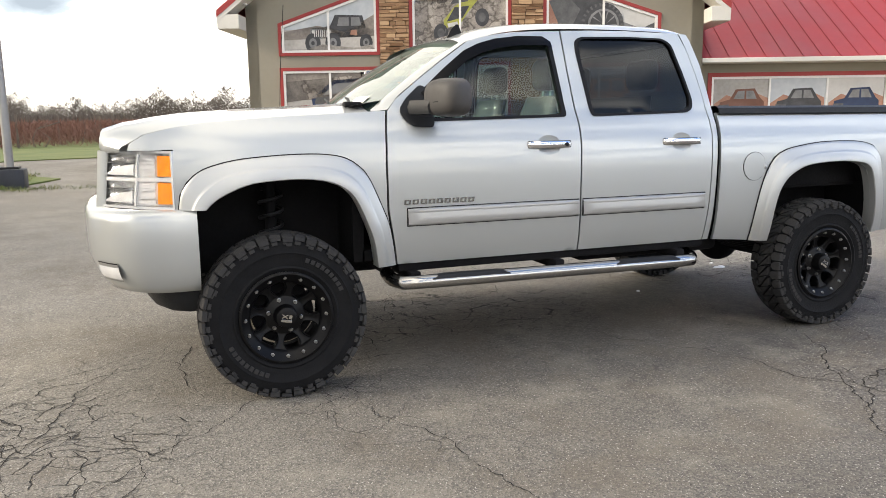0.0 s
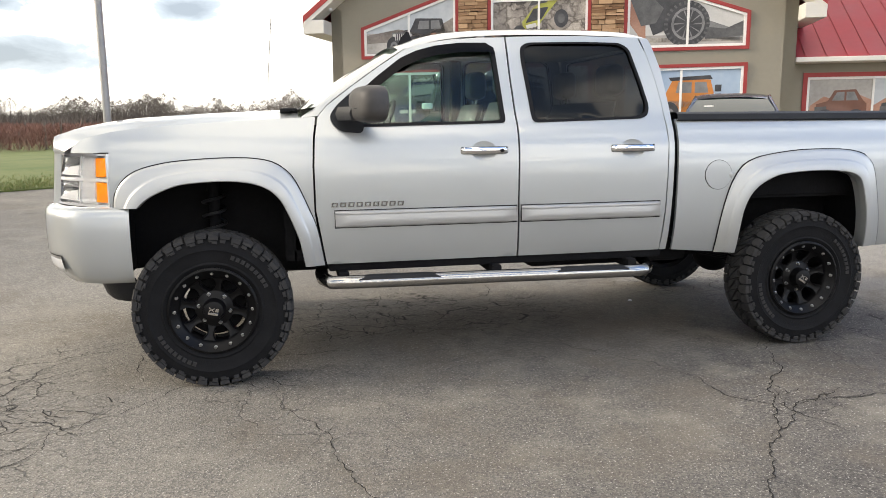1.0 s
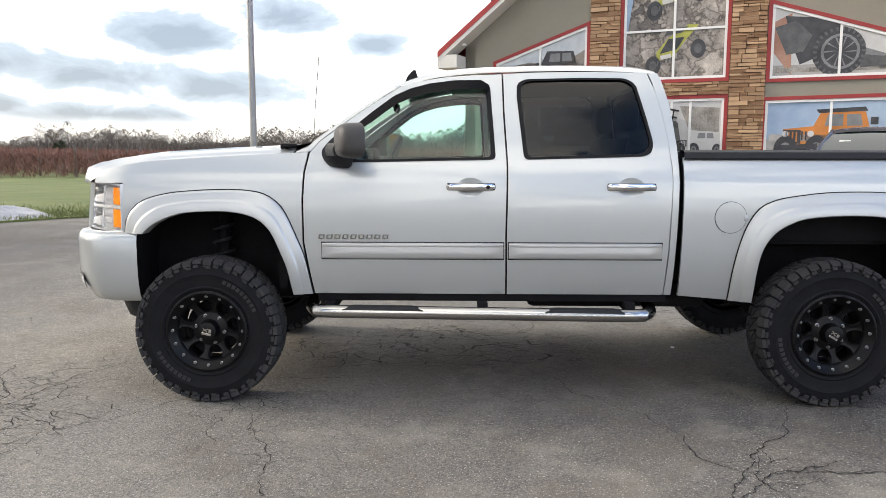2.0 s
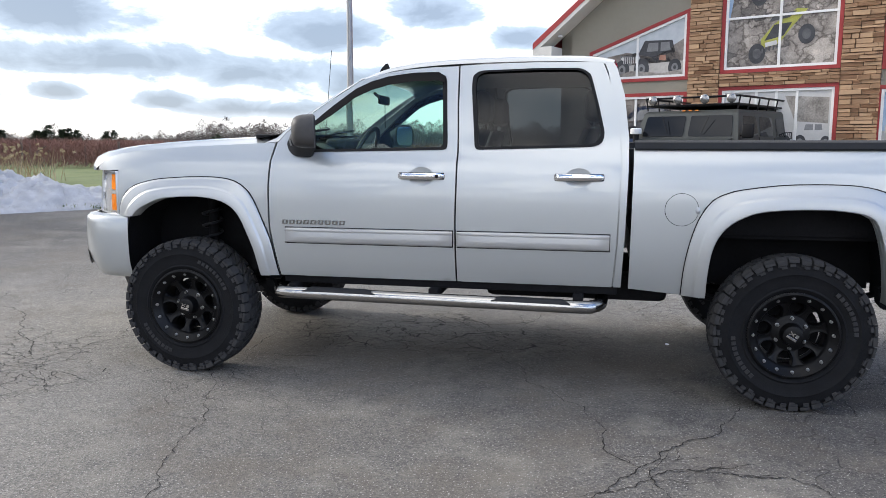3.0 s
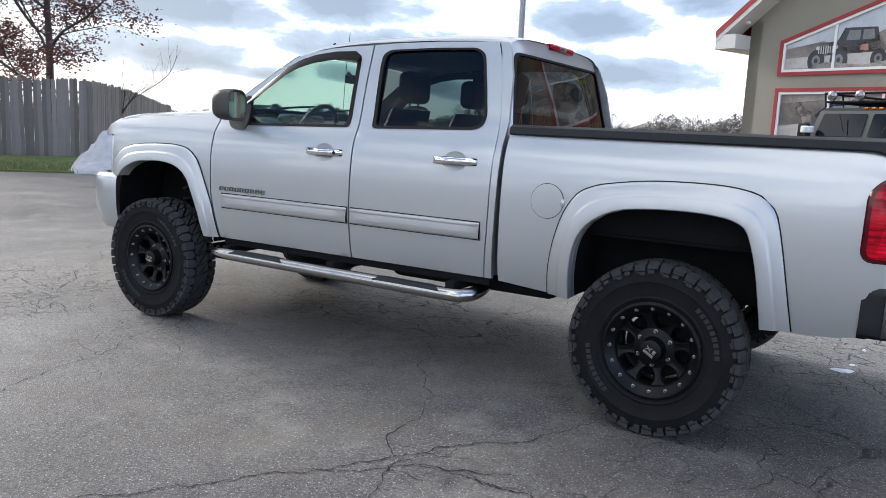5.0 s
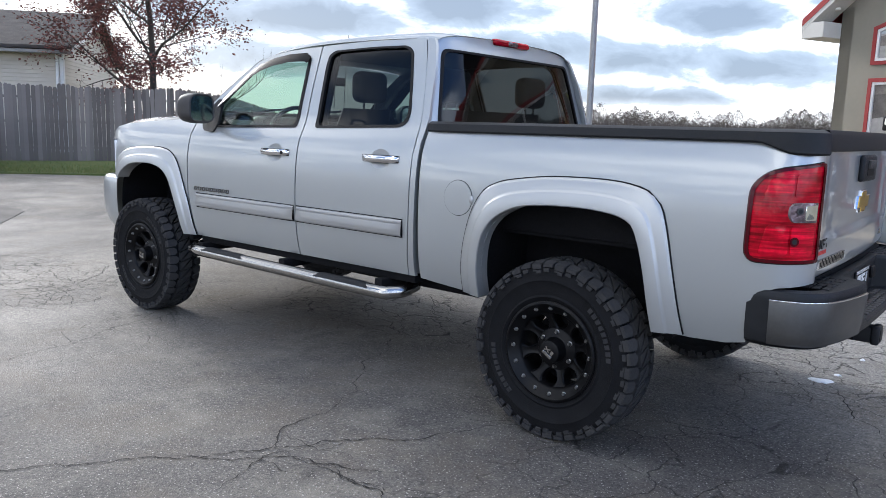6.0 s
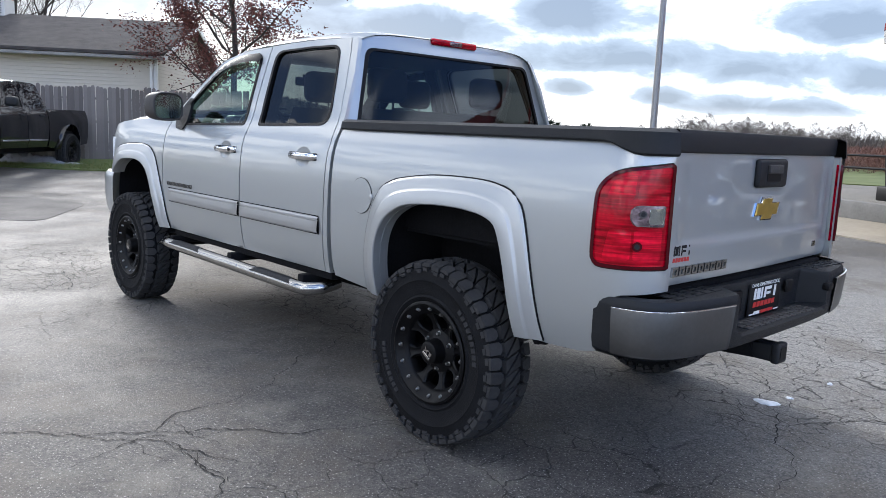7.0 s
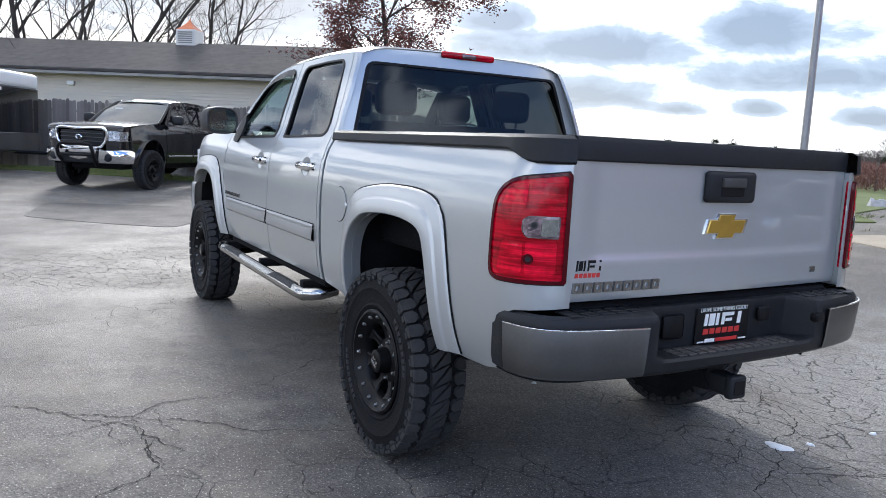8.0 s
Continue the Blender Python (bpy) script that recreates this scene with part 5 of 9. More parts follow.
    part("bow_emblem", box(-0.848, -0.828, -0.12, 0.12, 1.12, 1.185, 0.01, 2), GOLD, gr)
    for s in (-1, 1):
        b = loft([[(-0.785 + 0.12 * (z - 1.0) - d, y * s, z) for y in (0.55, 0.575, 0.605)] for z, d in ((0.99, 0.0), (1.10, 0.028), (1.20, 0.028), (1.30, 0.0))])
        part("grille_side", outward(b, (0, 0, 1.15)), PAINT, gr, smooth=50)
    half = [(-0.405, 0.985), (-0.50, 0.985), (-0.62, 0.970), (-0.715, 0.935), (-0.785, 0.875), (-0.845, 0.79), (-0.905, 0.66), (-0.94, 0.45), (-0.96, 0.22), (-0.965, 0.0)]
    plan = [Vector((x, -y, 0)) for x, y in half] + [Vector((x, y, 0)) for x, y in half[-2::-1]]
    plan = curve_pts(plan, 0.05)
    prof = [(1.008, -0.075), (1.004, -0.03), (0.985, -0.008), (0.95, 0.0), (0.85, 0.002), (0.76, 0.0), (0.69, -0.008), (0.63, -0.025), (0.595, -0.05), (0.585, -0.09)]
    secs = []
    for i, p in enumerate(plan):
        d = (plan[min(i + 1, len(plan) - 1)] - plan[max(i - 1, 0)]).normalized()
        nrm = Vector((-abs(d.y), d.x if p.y < 0 else d.x, 0))
        nrm = Vector((-d.y, d.x, 0)) * (1 if Vector((-d.y, d.x, 0)).dot(p - Vector((0.1, 0, 0))) > 0 else -1)
        e = smooth01(0.78, 0.95, abs(p.y))
        secs.append([(p.x + nrm.x * o + (0.035 * smooth01(0.78, 0.60, z) * smooth01(-0.5, -0.8, p.x)), p.y + nrm.y * o, z) for z, o in prof])
    bp = part("front_bumper", outward(loft(secs), (0.0, 0, 0.8)), PAINT, truck, "silver painted front bumper", smooth=50)
    for s in (-1, 1):
        # fog lamp slot at the corner: recess shade put into a raised grey patch
        run = [(p, (plan[min(i + 1, len(plan) - 1)] - plan[max(i - 1, 0)]).normalized()) for i, p in enumerate(plan) if p.y * s > 0 and -0.880 < p.x < -0.715]

        def on_corner(z, o):
            return [Vector((p.x + 0.035 * smooth01(0.78, 0.60, z) * smooth01(-0.5, -0.8, p.x) + (-d.y) * o * (1 if -d.y * (p.x - 0.1) + d.x * p.y > 0 else -1), p.y + d.x * o * (1 if -d.y * (p.x - 0.1) + d.x * p.y > 0 else -1), z)) for p, d in run]
        slot = part("fog_lamp_recess", outward(loft([on_corner(z, o) for z, o in ((0.748, 0.001), (0.744, 0.003), (0.735, 0.0035), (0.668, 0.0025), (0.660, 0.0025), (0.655, 0.0005))]), (0, 0, 0.7)), FOGSLOT, bp, "grey patch shaded as the fog lamp slot", smooth=50)
        # black strip paints the shadow under the slot's top edge
        part("slot_shadow", outward(loft([on_corner(z, 0.0045) for z in (0.748, 0.742)]), (0, 0, 0.7)), SEAL, slot)
        lens = run[:max(4, len(run) // 3)] if abs(run[0][0].y) > abs(run[-1][0].y) else run[-max(4, len(run) // 3):]
        run = lens
        part("fog_lamp", outward(loft([on_corner(z, o) for z, o in ((0.726, 0.004), (0.72, 0.007), (0.69, 0.008), (0.672, 0.007), (0.666, 0.004))]), (0, 0, 0.7)), REFLECTOR, slot, "clear fog lamp", smooth=50)
        dam = [(-0.42, s * 0.84), (-0.52, s * 0.84), (-0.60, s * 0.78), (-0.66, s * 0.64), (-0.70, s * 0.4), (-0.71, 0.0)]
        part("air_dam", outward(loft([[(x + 0.02 * k, y * (1 - 0.01 * k), z) for x, y in dam] for k, z in enumerate((0.60, 0.53, 0.475, 0.462))]), (0, 0, 0.5)), BLACK, truck, "black plastic air dam", smooth=40)
    # rear bumper: black step bar with brushed corner plates and a deep bay for the plate
    half = [(4.490, 0.955), (4.58, 0.958), (4.68, 0.930), (4.745, 0.870), (4.785, 0.77), (4.815, 0.62), (4.835, 0.46), (4.842, 0.30), (4.845, 0.0)]
    plan = curve_pts([Vector((x + 0.012 * y / 0.9, -y, 0)) for x, y in half] + [Vector((x - 0.012 * y / 0.9, y, 0)) for x, y in half[-2::-1]], 0.02)

    def bumper_strip(prof, test=None):
        secs = []
        for i, p in enumerate(plan):
            if test and not test(p):
                continue
            d = (plan[min(i + 1, len(plan) - 1)] - plan[max(i - 1, 0)]).normalized()
            nrm = Vector((-d.y, d.x, 0)); nrm = nrm if nrm.dot(p - Vector((4.3, 0, 0))) > 0 else -nrm
            bay = smooth01(0.47, 0.40, abs(p.y))
            tuck = 1 - 0.75 * smooth01(0.60, 0.78, abs(p.y))             # the inner edge narrows round the corner
            secs.append([(p.x + nrm.x * (o * (tuck if o < -0.05 else 1) - b * bay), p.y + nrm.y * (o * (tuck if o < -0.05 else 1) - b * bay), z - h * bay) for z, o, b, h in prof])
        return secs
    rb = part("rear_bumper", outward(loft(bumper_strip([(0.868, -0.16, 0, 0), (0.868, -0.03, 0.092, 0), (0.862, -0.008, 0.112, 0), (0.848, 0.0, 0.121, 0), (0.83, 0.001, 0.124, 0), (0.75, 0.001, 0.128, 0), (0.718, 0.0, 0.130, 0.016),
                                                        (0.710, 0.0, 0.012, 0.010), (0.69, 0.0, 0.0, 0), (0.655, -0.008, 0, 0), (0.638, -0.03, 0, 0), (0.636, -0.10, 0, 0)])), (4.4, 0, 0.75)), BLACK, truck, "black rear step bumper with brushed corner plates", smooth=38)
    for s in (-1, 1):
        secs = bumper_strip([(0.824, 0.002, 0, 0), (0.831, 0.010, 0, 0), (0.829, 0.016, 0, 0), (0.822, 0.018, 0, 0), (0.70, 0.0085, 0, 0), (0.660, 0.002, 0, 0), (0.650, -0.004, 0, 0)], lambda p: p.y * s > 0.52 and p.x > 4.592)
        plate = loft(secs); bmesh.ops.holes_fill(plate, edges=plate.edges)
        part("corner_plate", outward(plate, (4.4, s * 0.4, 0.74)), BRUSHED, rb, "brushed metal corner plate", smooth=45)
        # chrome strip laid on as the highlight of the plate's upper edge
        edge = bumper_strip([(0.826, 0.0172, 0, 0), (0.8285, 0.0186, 0, 0), (0.8315, 0.0178, 0, 0), (0.8325, 0.012, 0, 0)], lambda p: p.y * s > 0.52 and p.x > 4.592)
        part("plate_edge", outward(loft(edge), (4.4, s * 0.4, 0.74)), CHROME, rb, "chrome strip for the highlight along the corner plate's top", smooth=60)
        for r in range(3):
            for k in range(5):
                y = s * (0.47 + 0.070 * k)
                x = 4.665 + 0.036 * r
                part("step_rib", box(x, x + 0.028, *sorted((y, y + s * 0.056)), 0.866, 0.872, 0.002, 1), BLACK, rb)
    for r in range(3):
        for k in range(13):
            if abs(-0.335 + 0.052 * k + 0.019) < 0.16 and r < 1:
                continue
            part("step_rib", box(4.735 + 0.033 * r, 4.762 + 0.033 * r, -0.335 + 0.052 * k, -0.293 + 0.052 * k, 0.698, 0.706, 0.002, 1), MIRRORCAP, rb)
    lp = part("licence_plate", box(4.724, 4.732, -0.152, 0.152, 0.704, 0.852, 0.004, 1), SEAL, rb, "black dealer plate with white and red lettering")
    # dealer name: plain slanted bars, white over red
    def plate_bar(y0, y1, z0, z1, mat, x=4.7335, slant=0.12):
        b = bmesh.new()
        pts = [(y0, z0), (y1, z0), (y1 + slant * (z1 - z0), z1), (y0 + slant * (z1 - z0), z1)]
        A = [b.verts.new((x, y, z)) for y, z in pts]
        B = [b.verts.new((x - 0.004, y, z)) for y, z in pts]
        b.faces.new(A)
        for i in range(4):
            b.faces.new((A[i], A[(i + 1) % 4], B[(i + 1) % 4], B[i]))
        part("plate_bar", outward(b, (x - 0.05, (y0 + y1) / 2, (z0 + z1) / 2)), mat, lp)
    for y0, y1, z0, z1 in ((-0.112, -0.094, 0.778, 0.826), (-0.086, -0.054, 0.778, 0.826), (-0.046, -0.030, 0.778, 0.826), (-0.014, 0.004, 0.778, 0.826), (0.010, 0.058, 0.812, 0.826), (0.010, 0.048, 0.790, 0.802), (0.078, 0.098, 0.778, 0.826)):
        plate_bar(y0, y1, z0, z1, WHITE)
    for k in range(6):
        plate_bar(-0.114 + 0.036 * k, -0.086 + 0.036 * k, 0.744, 0.766, REDPRINT)
    for y0, y1, mm in ((-0.142, -0.106, WHITE), (-0.10, -0.045, WHITE), (-0.04, 0.085, REDPRINT), (0.095, 0.14, WHITE)):
        plate_bar(y0, y1, 0.711, 0.711 + (0.014 if abs(y0 + y1) < 0.16 else 0.006), mm)
    cv = bpy.data.curves.new("motto", "FONT")
    cv.body, cv.size, cv.align_x, cv.extrude = "DRIVE SOMETHING COOL!", 0.0225, "CENTER", 0.0006
    tmp = bpy.data.objects.new("tmp", cv)
    scene.collection.objects.link(tmp)
    bpy.context.view_layer.update()
    me = bpy.data.meshes.new_from_object(tmp.evaluated_get(bpy.context.evaluated_depsgraph_get()))
    bpy.data.objects.remove(tmp)
    me.materials.clear()
    part("plate_lettering", me, WHITE, lp, m=Matrix.Translation((4.7335, 0, 0.8345)) @ Matrix(((0, 0, 1, 0), (1, 0, 0, 0), (0, 1, 0, 0), (0, 0, 0, 1))))
    part("plug_socket", box(4.722, 4.742, 0.205, 0.275, 0.775, 0.835, 0.01, 2), SEAL, rb)
    part("plug_socket", box(4.722, 4.737, -0.335, -0.225, 0.74, 0.835, 0.012, 2), SEAL, rb)
    part("plug_socket", box(4.800, 4.838, 0.445, 0.505, 0.772, 0.812, 0.012, 2), SEAL, rb, "black trailer plug cover")
    part("tailgate_sill", box(4.50, 4.67, -0.74, 0.74, 0.66, 0.89, 0.01, 1), UNDER, truck, "dark panel below the tailgate")
    hitch = part("tow_hitch", box(4.46, 4.72, -0.05, 0.05, 0.515, 0.605, 0.01, 2), UNDER, truck, "black tow hitch receiver")
    part("hitch_crossbar", box(4.46, 4.54, -0.55, 0.55, 0.545, 0.62, 0.01, 2), UNDER, hitch)
    for s in (-1, 1):
        part("hitch_gusset", loft([[(4.50, s * y, 0.50), (4.74, s * y, 0.515), (4.66, s * y, 0.64), (4.50, s * y, 0.64)] for y in (0.055, 0.063)], closed=True, cap=True), UNDER, hitch)
    part("receiver_tube", box(4.66, 4.835, -0.040, 0.040, 0.505, 0.585, 0.012, 3), BLACK, hitch)
    part("receiver_collar", box(4.80, 4.838, -0.046, 0.046, 0.499, 0.591, 0.012, 3), BLACK, hitch)
    # black plate on the solid tube's end paints its dark hollow
    part("mouth_dark_plate", box(4.834, 4.8405, -0.028, 0.028, 0.517, 0.573), SEAL, hitch)


def tyre_mesh():
    """Carcass and tread of one tyre; the tread is made about y = 0 and then set flush with the rim's outer face."""
    R, hw = 0.432, 0.1225
    prof = [(0.232, 0.085), (0.238, 0.104), (0.252, 0.112), (0.262, 0.120), (0.272, 0.114), (0.30, 0.119), (0.335, 0.1225), (0.340, 0.126), (0.346, 0.1225), (0.372, 0.120), (0.396, 0.114), (0.405, 0.106), (0.409, 0.094), (0.410, 0.0)]
    c = lathe([(r, -y) for r, y in prof] + [(r, y) for r, y in prof[-2::-1]], 96)
    b = bmesh.new()

    def block(pts, r0, r1, taper=0.93, bm=b):
        """A tread block: its outline as (angle, across) corners between two radii."""
        m = (sum(p[0] for p in pts) / len(pts), sum(p[1] for p in pts) / len(pts))
        foot = taper + (1 - taper) * 0.35
        lo = [bm.verts.new((r0 * math.cos(a), y, r0 * math.sin(a))) for a, y in ((m[0] + (p[0] - m[0]) * foot, m[1] + (p[1] - m[1]) * foot) for p in pts)]
        hi = []
        for a, y in pts:
            a2, y2 = m[0] + (a - m[0]) * taper, m[1] + (y - m[1]) * taper
            drop = 0.012 * smooth01(0.080, 0.125, abs(y2))
            hi.append(bm.verts.new(((r1 - drop) * math.cos(a2), y2, (r1 - drop) * math.sin(a2))))
        n = len(pts)
        bm.faces.new(hi)
        for i in range(n):
            bm.faces.new((lo[i], lo[(i + 1) % n], hi[(i + 1) % n], hi[i]))

    def lug(a0, a1, r0, r1, y0, y1, s, bm=b):
        """A raised bar on the side wall between two angles and two radii."""
        q = [[bm.verts.new((r * math.cos(a), s * y, r * math.sin(a))) for a in (a0, a1)] for r, y in ((r0, y0), (r0 - 0.002, y1), (r1 + 0.003, y1 + 0.001), (r1, y0))]
        for u, v in zip(q, q[1:]):
            bm.faces.new((u[0], u[1], v[1], v[0]))
        bm.faces.new([v[0] for v in q]); bm.faces.new([v[1] for v in q[::-1]])
    n = 42
    d = 2 * math.pi / n
    for k in range(n):
        a = k * d
        for s in (-1, 1):
            j = a + (0.5 * d if s > 0 else 0)
            long = k % 2
            inner = 0.060 if long else 0.072
            block([(j + 0.06 * d, s * hw), (j + 0.06 * d, s * (inner + 0.018)), (j + 0.32 * d, s * inner), (j + 0.68 * d, s * inner), (j + 0.94 * d, s * (inner + 0.018)), (j + 0.94 * d, s * hw)], 0.405, R, 0.95)
            # side biters: long and short in turn, stepped
            lug(j + 0.10 * d, j + 0.90 * d, 0.420, 0.392 if long else 0.402, 0.108, 0.1255, s)
            if long:
                lug(j + 0.15 * d, j + 0.62 * d, 0.392, 0.372, 0.112, 0.1270, s)
                lug(j + 0.62 * d, j + 0.90 * d, 0.394, 0.382, 0.112, 0.1255, s)
            else:
                lug(j + 0.40 * d, j + 0.88 * d, 0.402, 0.380, 0.112, 0.1262, s)
    # crossed centre blocks between two slanting grooves
    m = 36
    D = 2 * math.pi / m
    for k in range(m):
        a, S = k * D, 1.35 * D
        lo0, lo1, hi0, hi1 = (a + 0.05 * D, -0.052), (a + 0.95 * D, -0.052), (a + S + 0.05 * D, 0.052), (a + S + 0.95 * D, 0.052)
        for tri in ((lo0, lo1, hi0), (lo1, hi1, hi0)):
            steps = []
            for i in range(3):
                p, q = tri[i], tri[(i + 1) % 3]
                steps += [(p[0] + (q[0] - p[0]) * t, p[1] + (q[1] - p[1]) * t) for t in (0, 0.5)]
            block(steps, 0.405, R, 0.80)
    # plain raised marks round the side wall
    for a0, cnt in ((0.6, 9), (0.6 + math.pi, 9)):
        for k in range(cnt):
            for s in (-1, 1):
                lug(a0 + 0.095 * k, a0 + 0.095 * k + 0.065, 0.326, 0.300, 0.117, 0.1245, s)
    bmesh.ops.recalc_face_normals(b, faces=b.faces)
    for bm in (b, c):
        bmesh.ops.translate(bm, vec=(0, hw - 0.153, 0), verts=bm.verts)
    return mesh_of(c, "tyre", 35), mesh_of(b, "tread", 28)


def wheel_kit():
    """Mesh data for one wheel, its outer face towards -y, hub at the origin."""
    kit = {}
    kit["tyre"], kit["tread"] = tyre_mesh()
    # barrel and lip
    b = lathe([(0.19, 0.075), (0.205, 0.070), (0.205, -0.06), (0.222, -0.10), (0.234, -0.134), (0.241, -0.138), (0.242, -0.146), (0.236, -0.152), (0.229, -0.153), (0.224, -0.146), (0.195, -0.122), (0.186, -0.114), (0.178, -0.100), (0.175, -0.07)], 72)
    kit["barrel"] = mesh_of(b, "rim_barrel", 40)
    # one spoke: a waisted bar from hub to ring, hollowed along its middle
    sec = []
    for r, wd, y0, y1 in ((0.092, 0.036, -0.106, -0.035), (0.108, 0.025, -0.108, -0.04), (0.130, 0.0185, -0.113, -0.05), (0.152, 0.0195, -0.120, -0.06), (0.168, 0.030, -0.130, -0.08), (0.182, 0.050, -0.139, -0.09)):
        sec.append([(-wd, y1, r), (-wd, y0 + 0.007, r), (-wd * 0.72, y0, r), (-wd * 0.35, y0 + 0.004, r), (wd * 0.35, y0 + 0.004, r), (wd * 0.72, y0, r), (wd, y0 + 0.007, r), (wd, y1, r)])
    kit["spoke"] = mesh_of(outward(loft(sec, closed=True, cap=True), (0, -0.06, 0.13)), "spoke", 35)
    b = lathe([(0.001, -0.176), (0.044, -0.176), (0.052, -0.172), (0.056, -0.150), (0.062, -0.120), (0.085, -0.110), (0.100, -0.106), (0.106, -0.098), (0.106, -0.03)], 48)
    kit["hub"] = mesh_of(b, "hub", 35)
    # plain mark on the cap: two bars and a saltire
    b = box(-0.028, 0.028, -0.180, -0.1755, -0.024, -0.010, 0.001, 1)
    for x0, x1, z0, z1 in ((-0.026, 0.004, 0.016, -0.004), (-0.026, 0.004, -0.004, 0.016), (0.010, 0.026, 0.006, 0.006)):
        w = 0.0035 if z0 != z1 else 0.010
        loft([[(x, y, z - w), (x, y, z + w)] for x, z, y in ((x0, z0, -0.1755), (x0, z0, -0.1795), (x1, z1, -0.1795), (x1, z1, -0.1755))], b)
    kit["cap_badge"] = mesh_of(b, "cap_badge", 30)
    b = lathe([(0.0002, -0.010), (0.005, -0.010), (0.0075, -0.006), (0.0078, 0.0), (0.0105, 0.001), (0.0105, 0.006)], 12)
    kit["bolt"] = mesh_of(b, "bolt", 40)
    b = box(-0.016, 0.016, -0.1525, -0.146, 0.226, 0.238, 0.002, 1)
    kit["ring_tab"] = mesh_of(b, "ring_tab", 30)
    b = lathe([(0.05, 0.0), (0.16, 0.0), (0.165, 0.008), (0.165, 0.02), (0.05, 0.02)], 40)
    kit["disc"] = mesh_of(b, "brake_disc", 30)
    return kit


KIT = wheel_kit()


def make_wheel(truck, x, s, spin, steer=0.0):
    w = part("wheel", KIT["barrel"], RIM, truck, "chunky all-terrain tyre on a satin black rim", Matrix.Translation((x, s * 0.872, 0.428)) @ Matrix.Rotation(radians(steer) + (math.pi if s > 0 else 0), 4, "Z") @ Matrix.Rotation(spin, 4, "Y"))
    part("tyre", KIT["tyre"], RUBBER, w, "black rubber tyre")
    tagged(part("tread", KIT["tread"], TREAD, w), kind="stuff")
    for k in range(8):
        part("spoke", KIT["spoke"], RIM, w, m=Matrix.Translation((0, 0.032, 0)) @ Matrix.Rotation(2 * math.pi * k / 8, 4, "Y"))
    part("hub", KIT["hub"], RIM, w, m=Matrix.Translation((0, 0.032, 0)))
    part("cap_badge", KIT["cap_badge"], STEEL, w, "small silver centre cap mark", Matrix.Translation((0, 0.032, 0)))
    part("brake_disc", KIT["disc"], UNDER, w)
    for k in range(16):
        part("ring_tab", KIT["ring_tab"], RIM, w, m=Matrix.Rotation(2 * math.pi * k / 16, 4, "Y"))
    for k in range(16):
        a = 2 * math.pi * (k + 0.5) / 16
        part("rim_bolt", KIT["bolt"], BOLT, w, m=Matrix.Translation((0.208 * math.cos(a), -0.1335, 0.208 * math.sin(a))))
    for k in range(6):
        a = 2 * math.pi * k / 6
        part("lug_nut", KIT["bolt"], BOLT, w, m=Matrix.Translation((0.084 * math.cos(a), -0.080, 0.084 * math.sin(a))) @ Matrix.Diagonal((1.15, 1.3, 1.15, 1)))


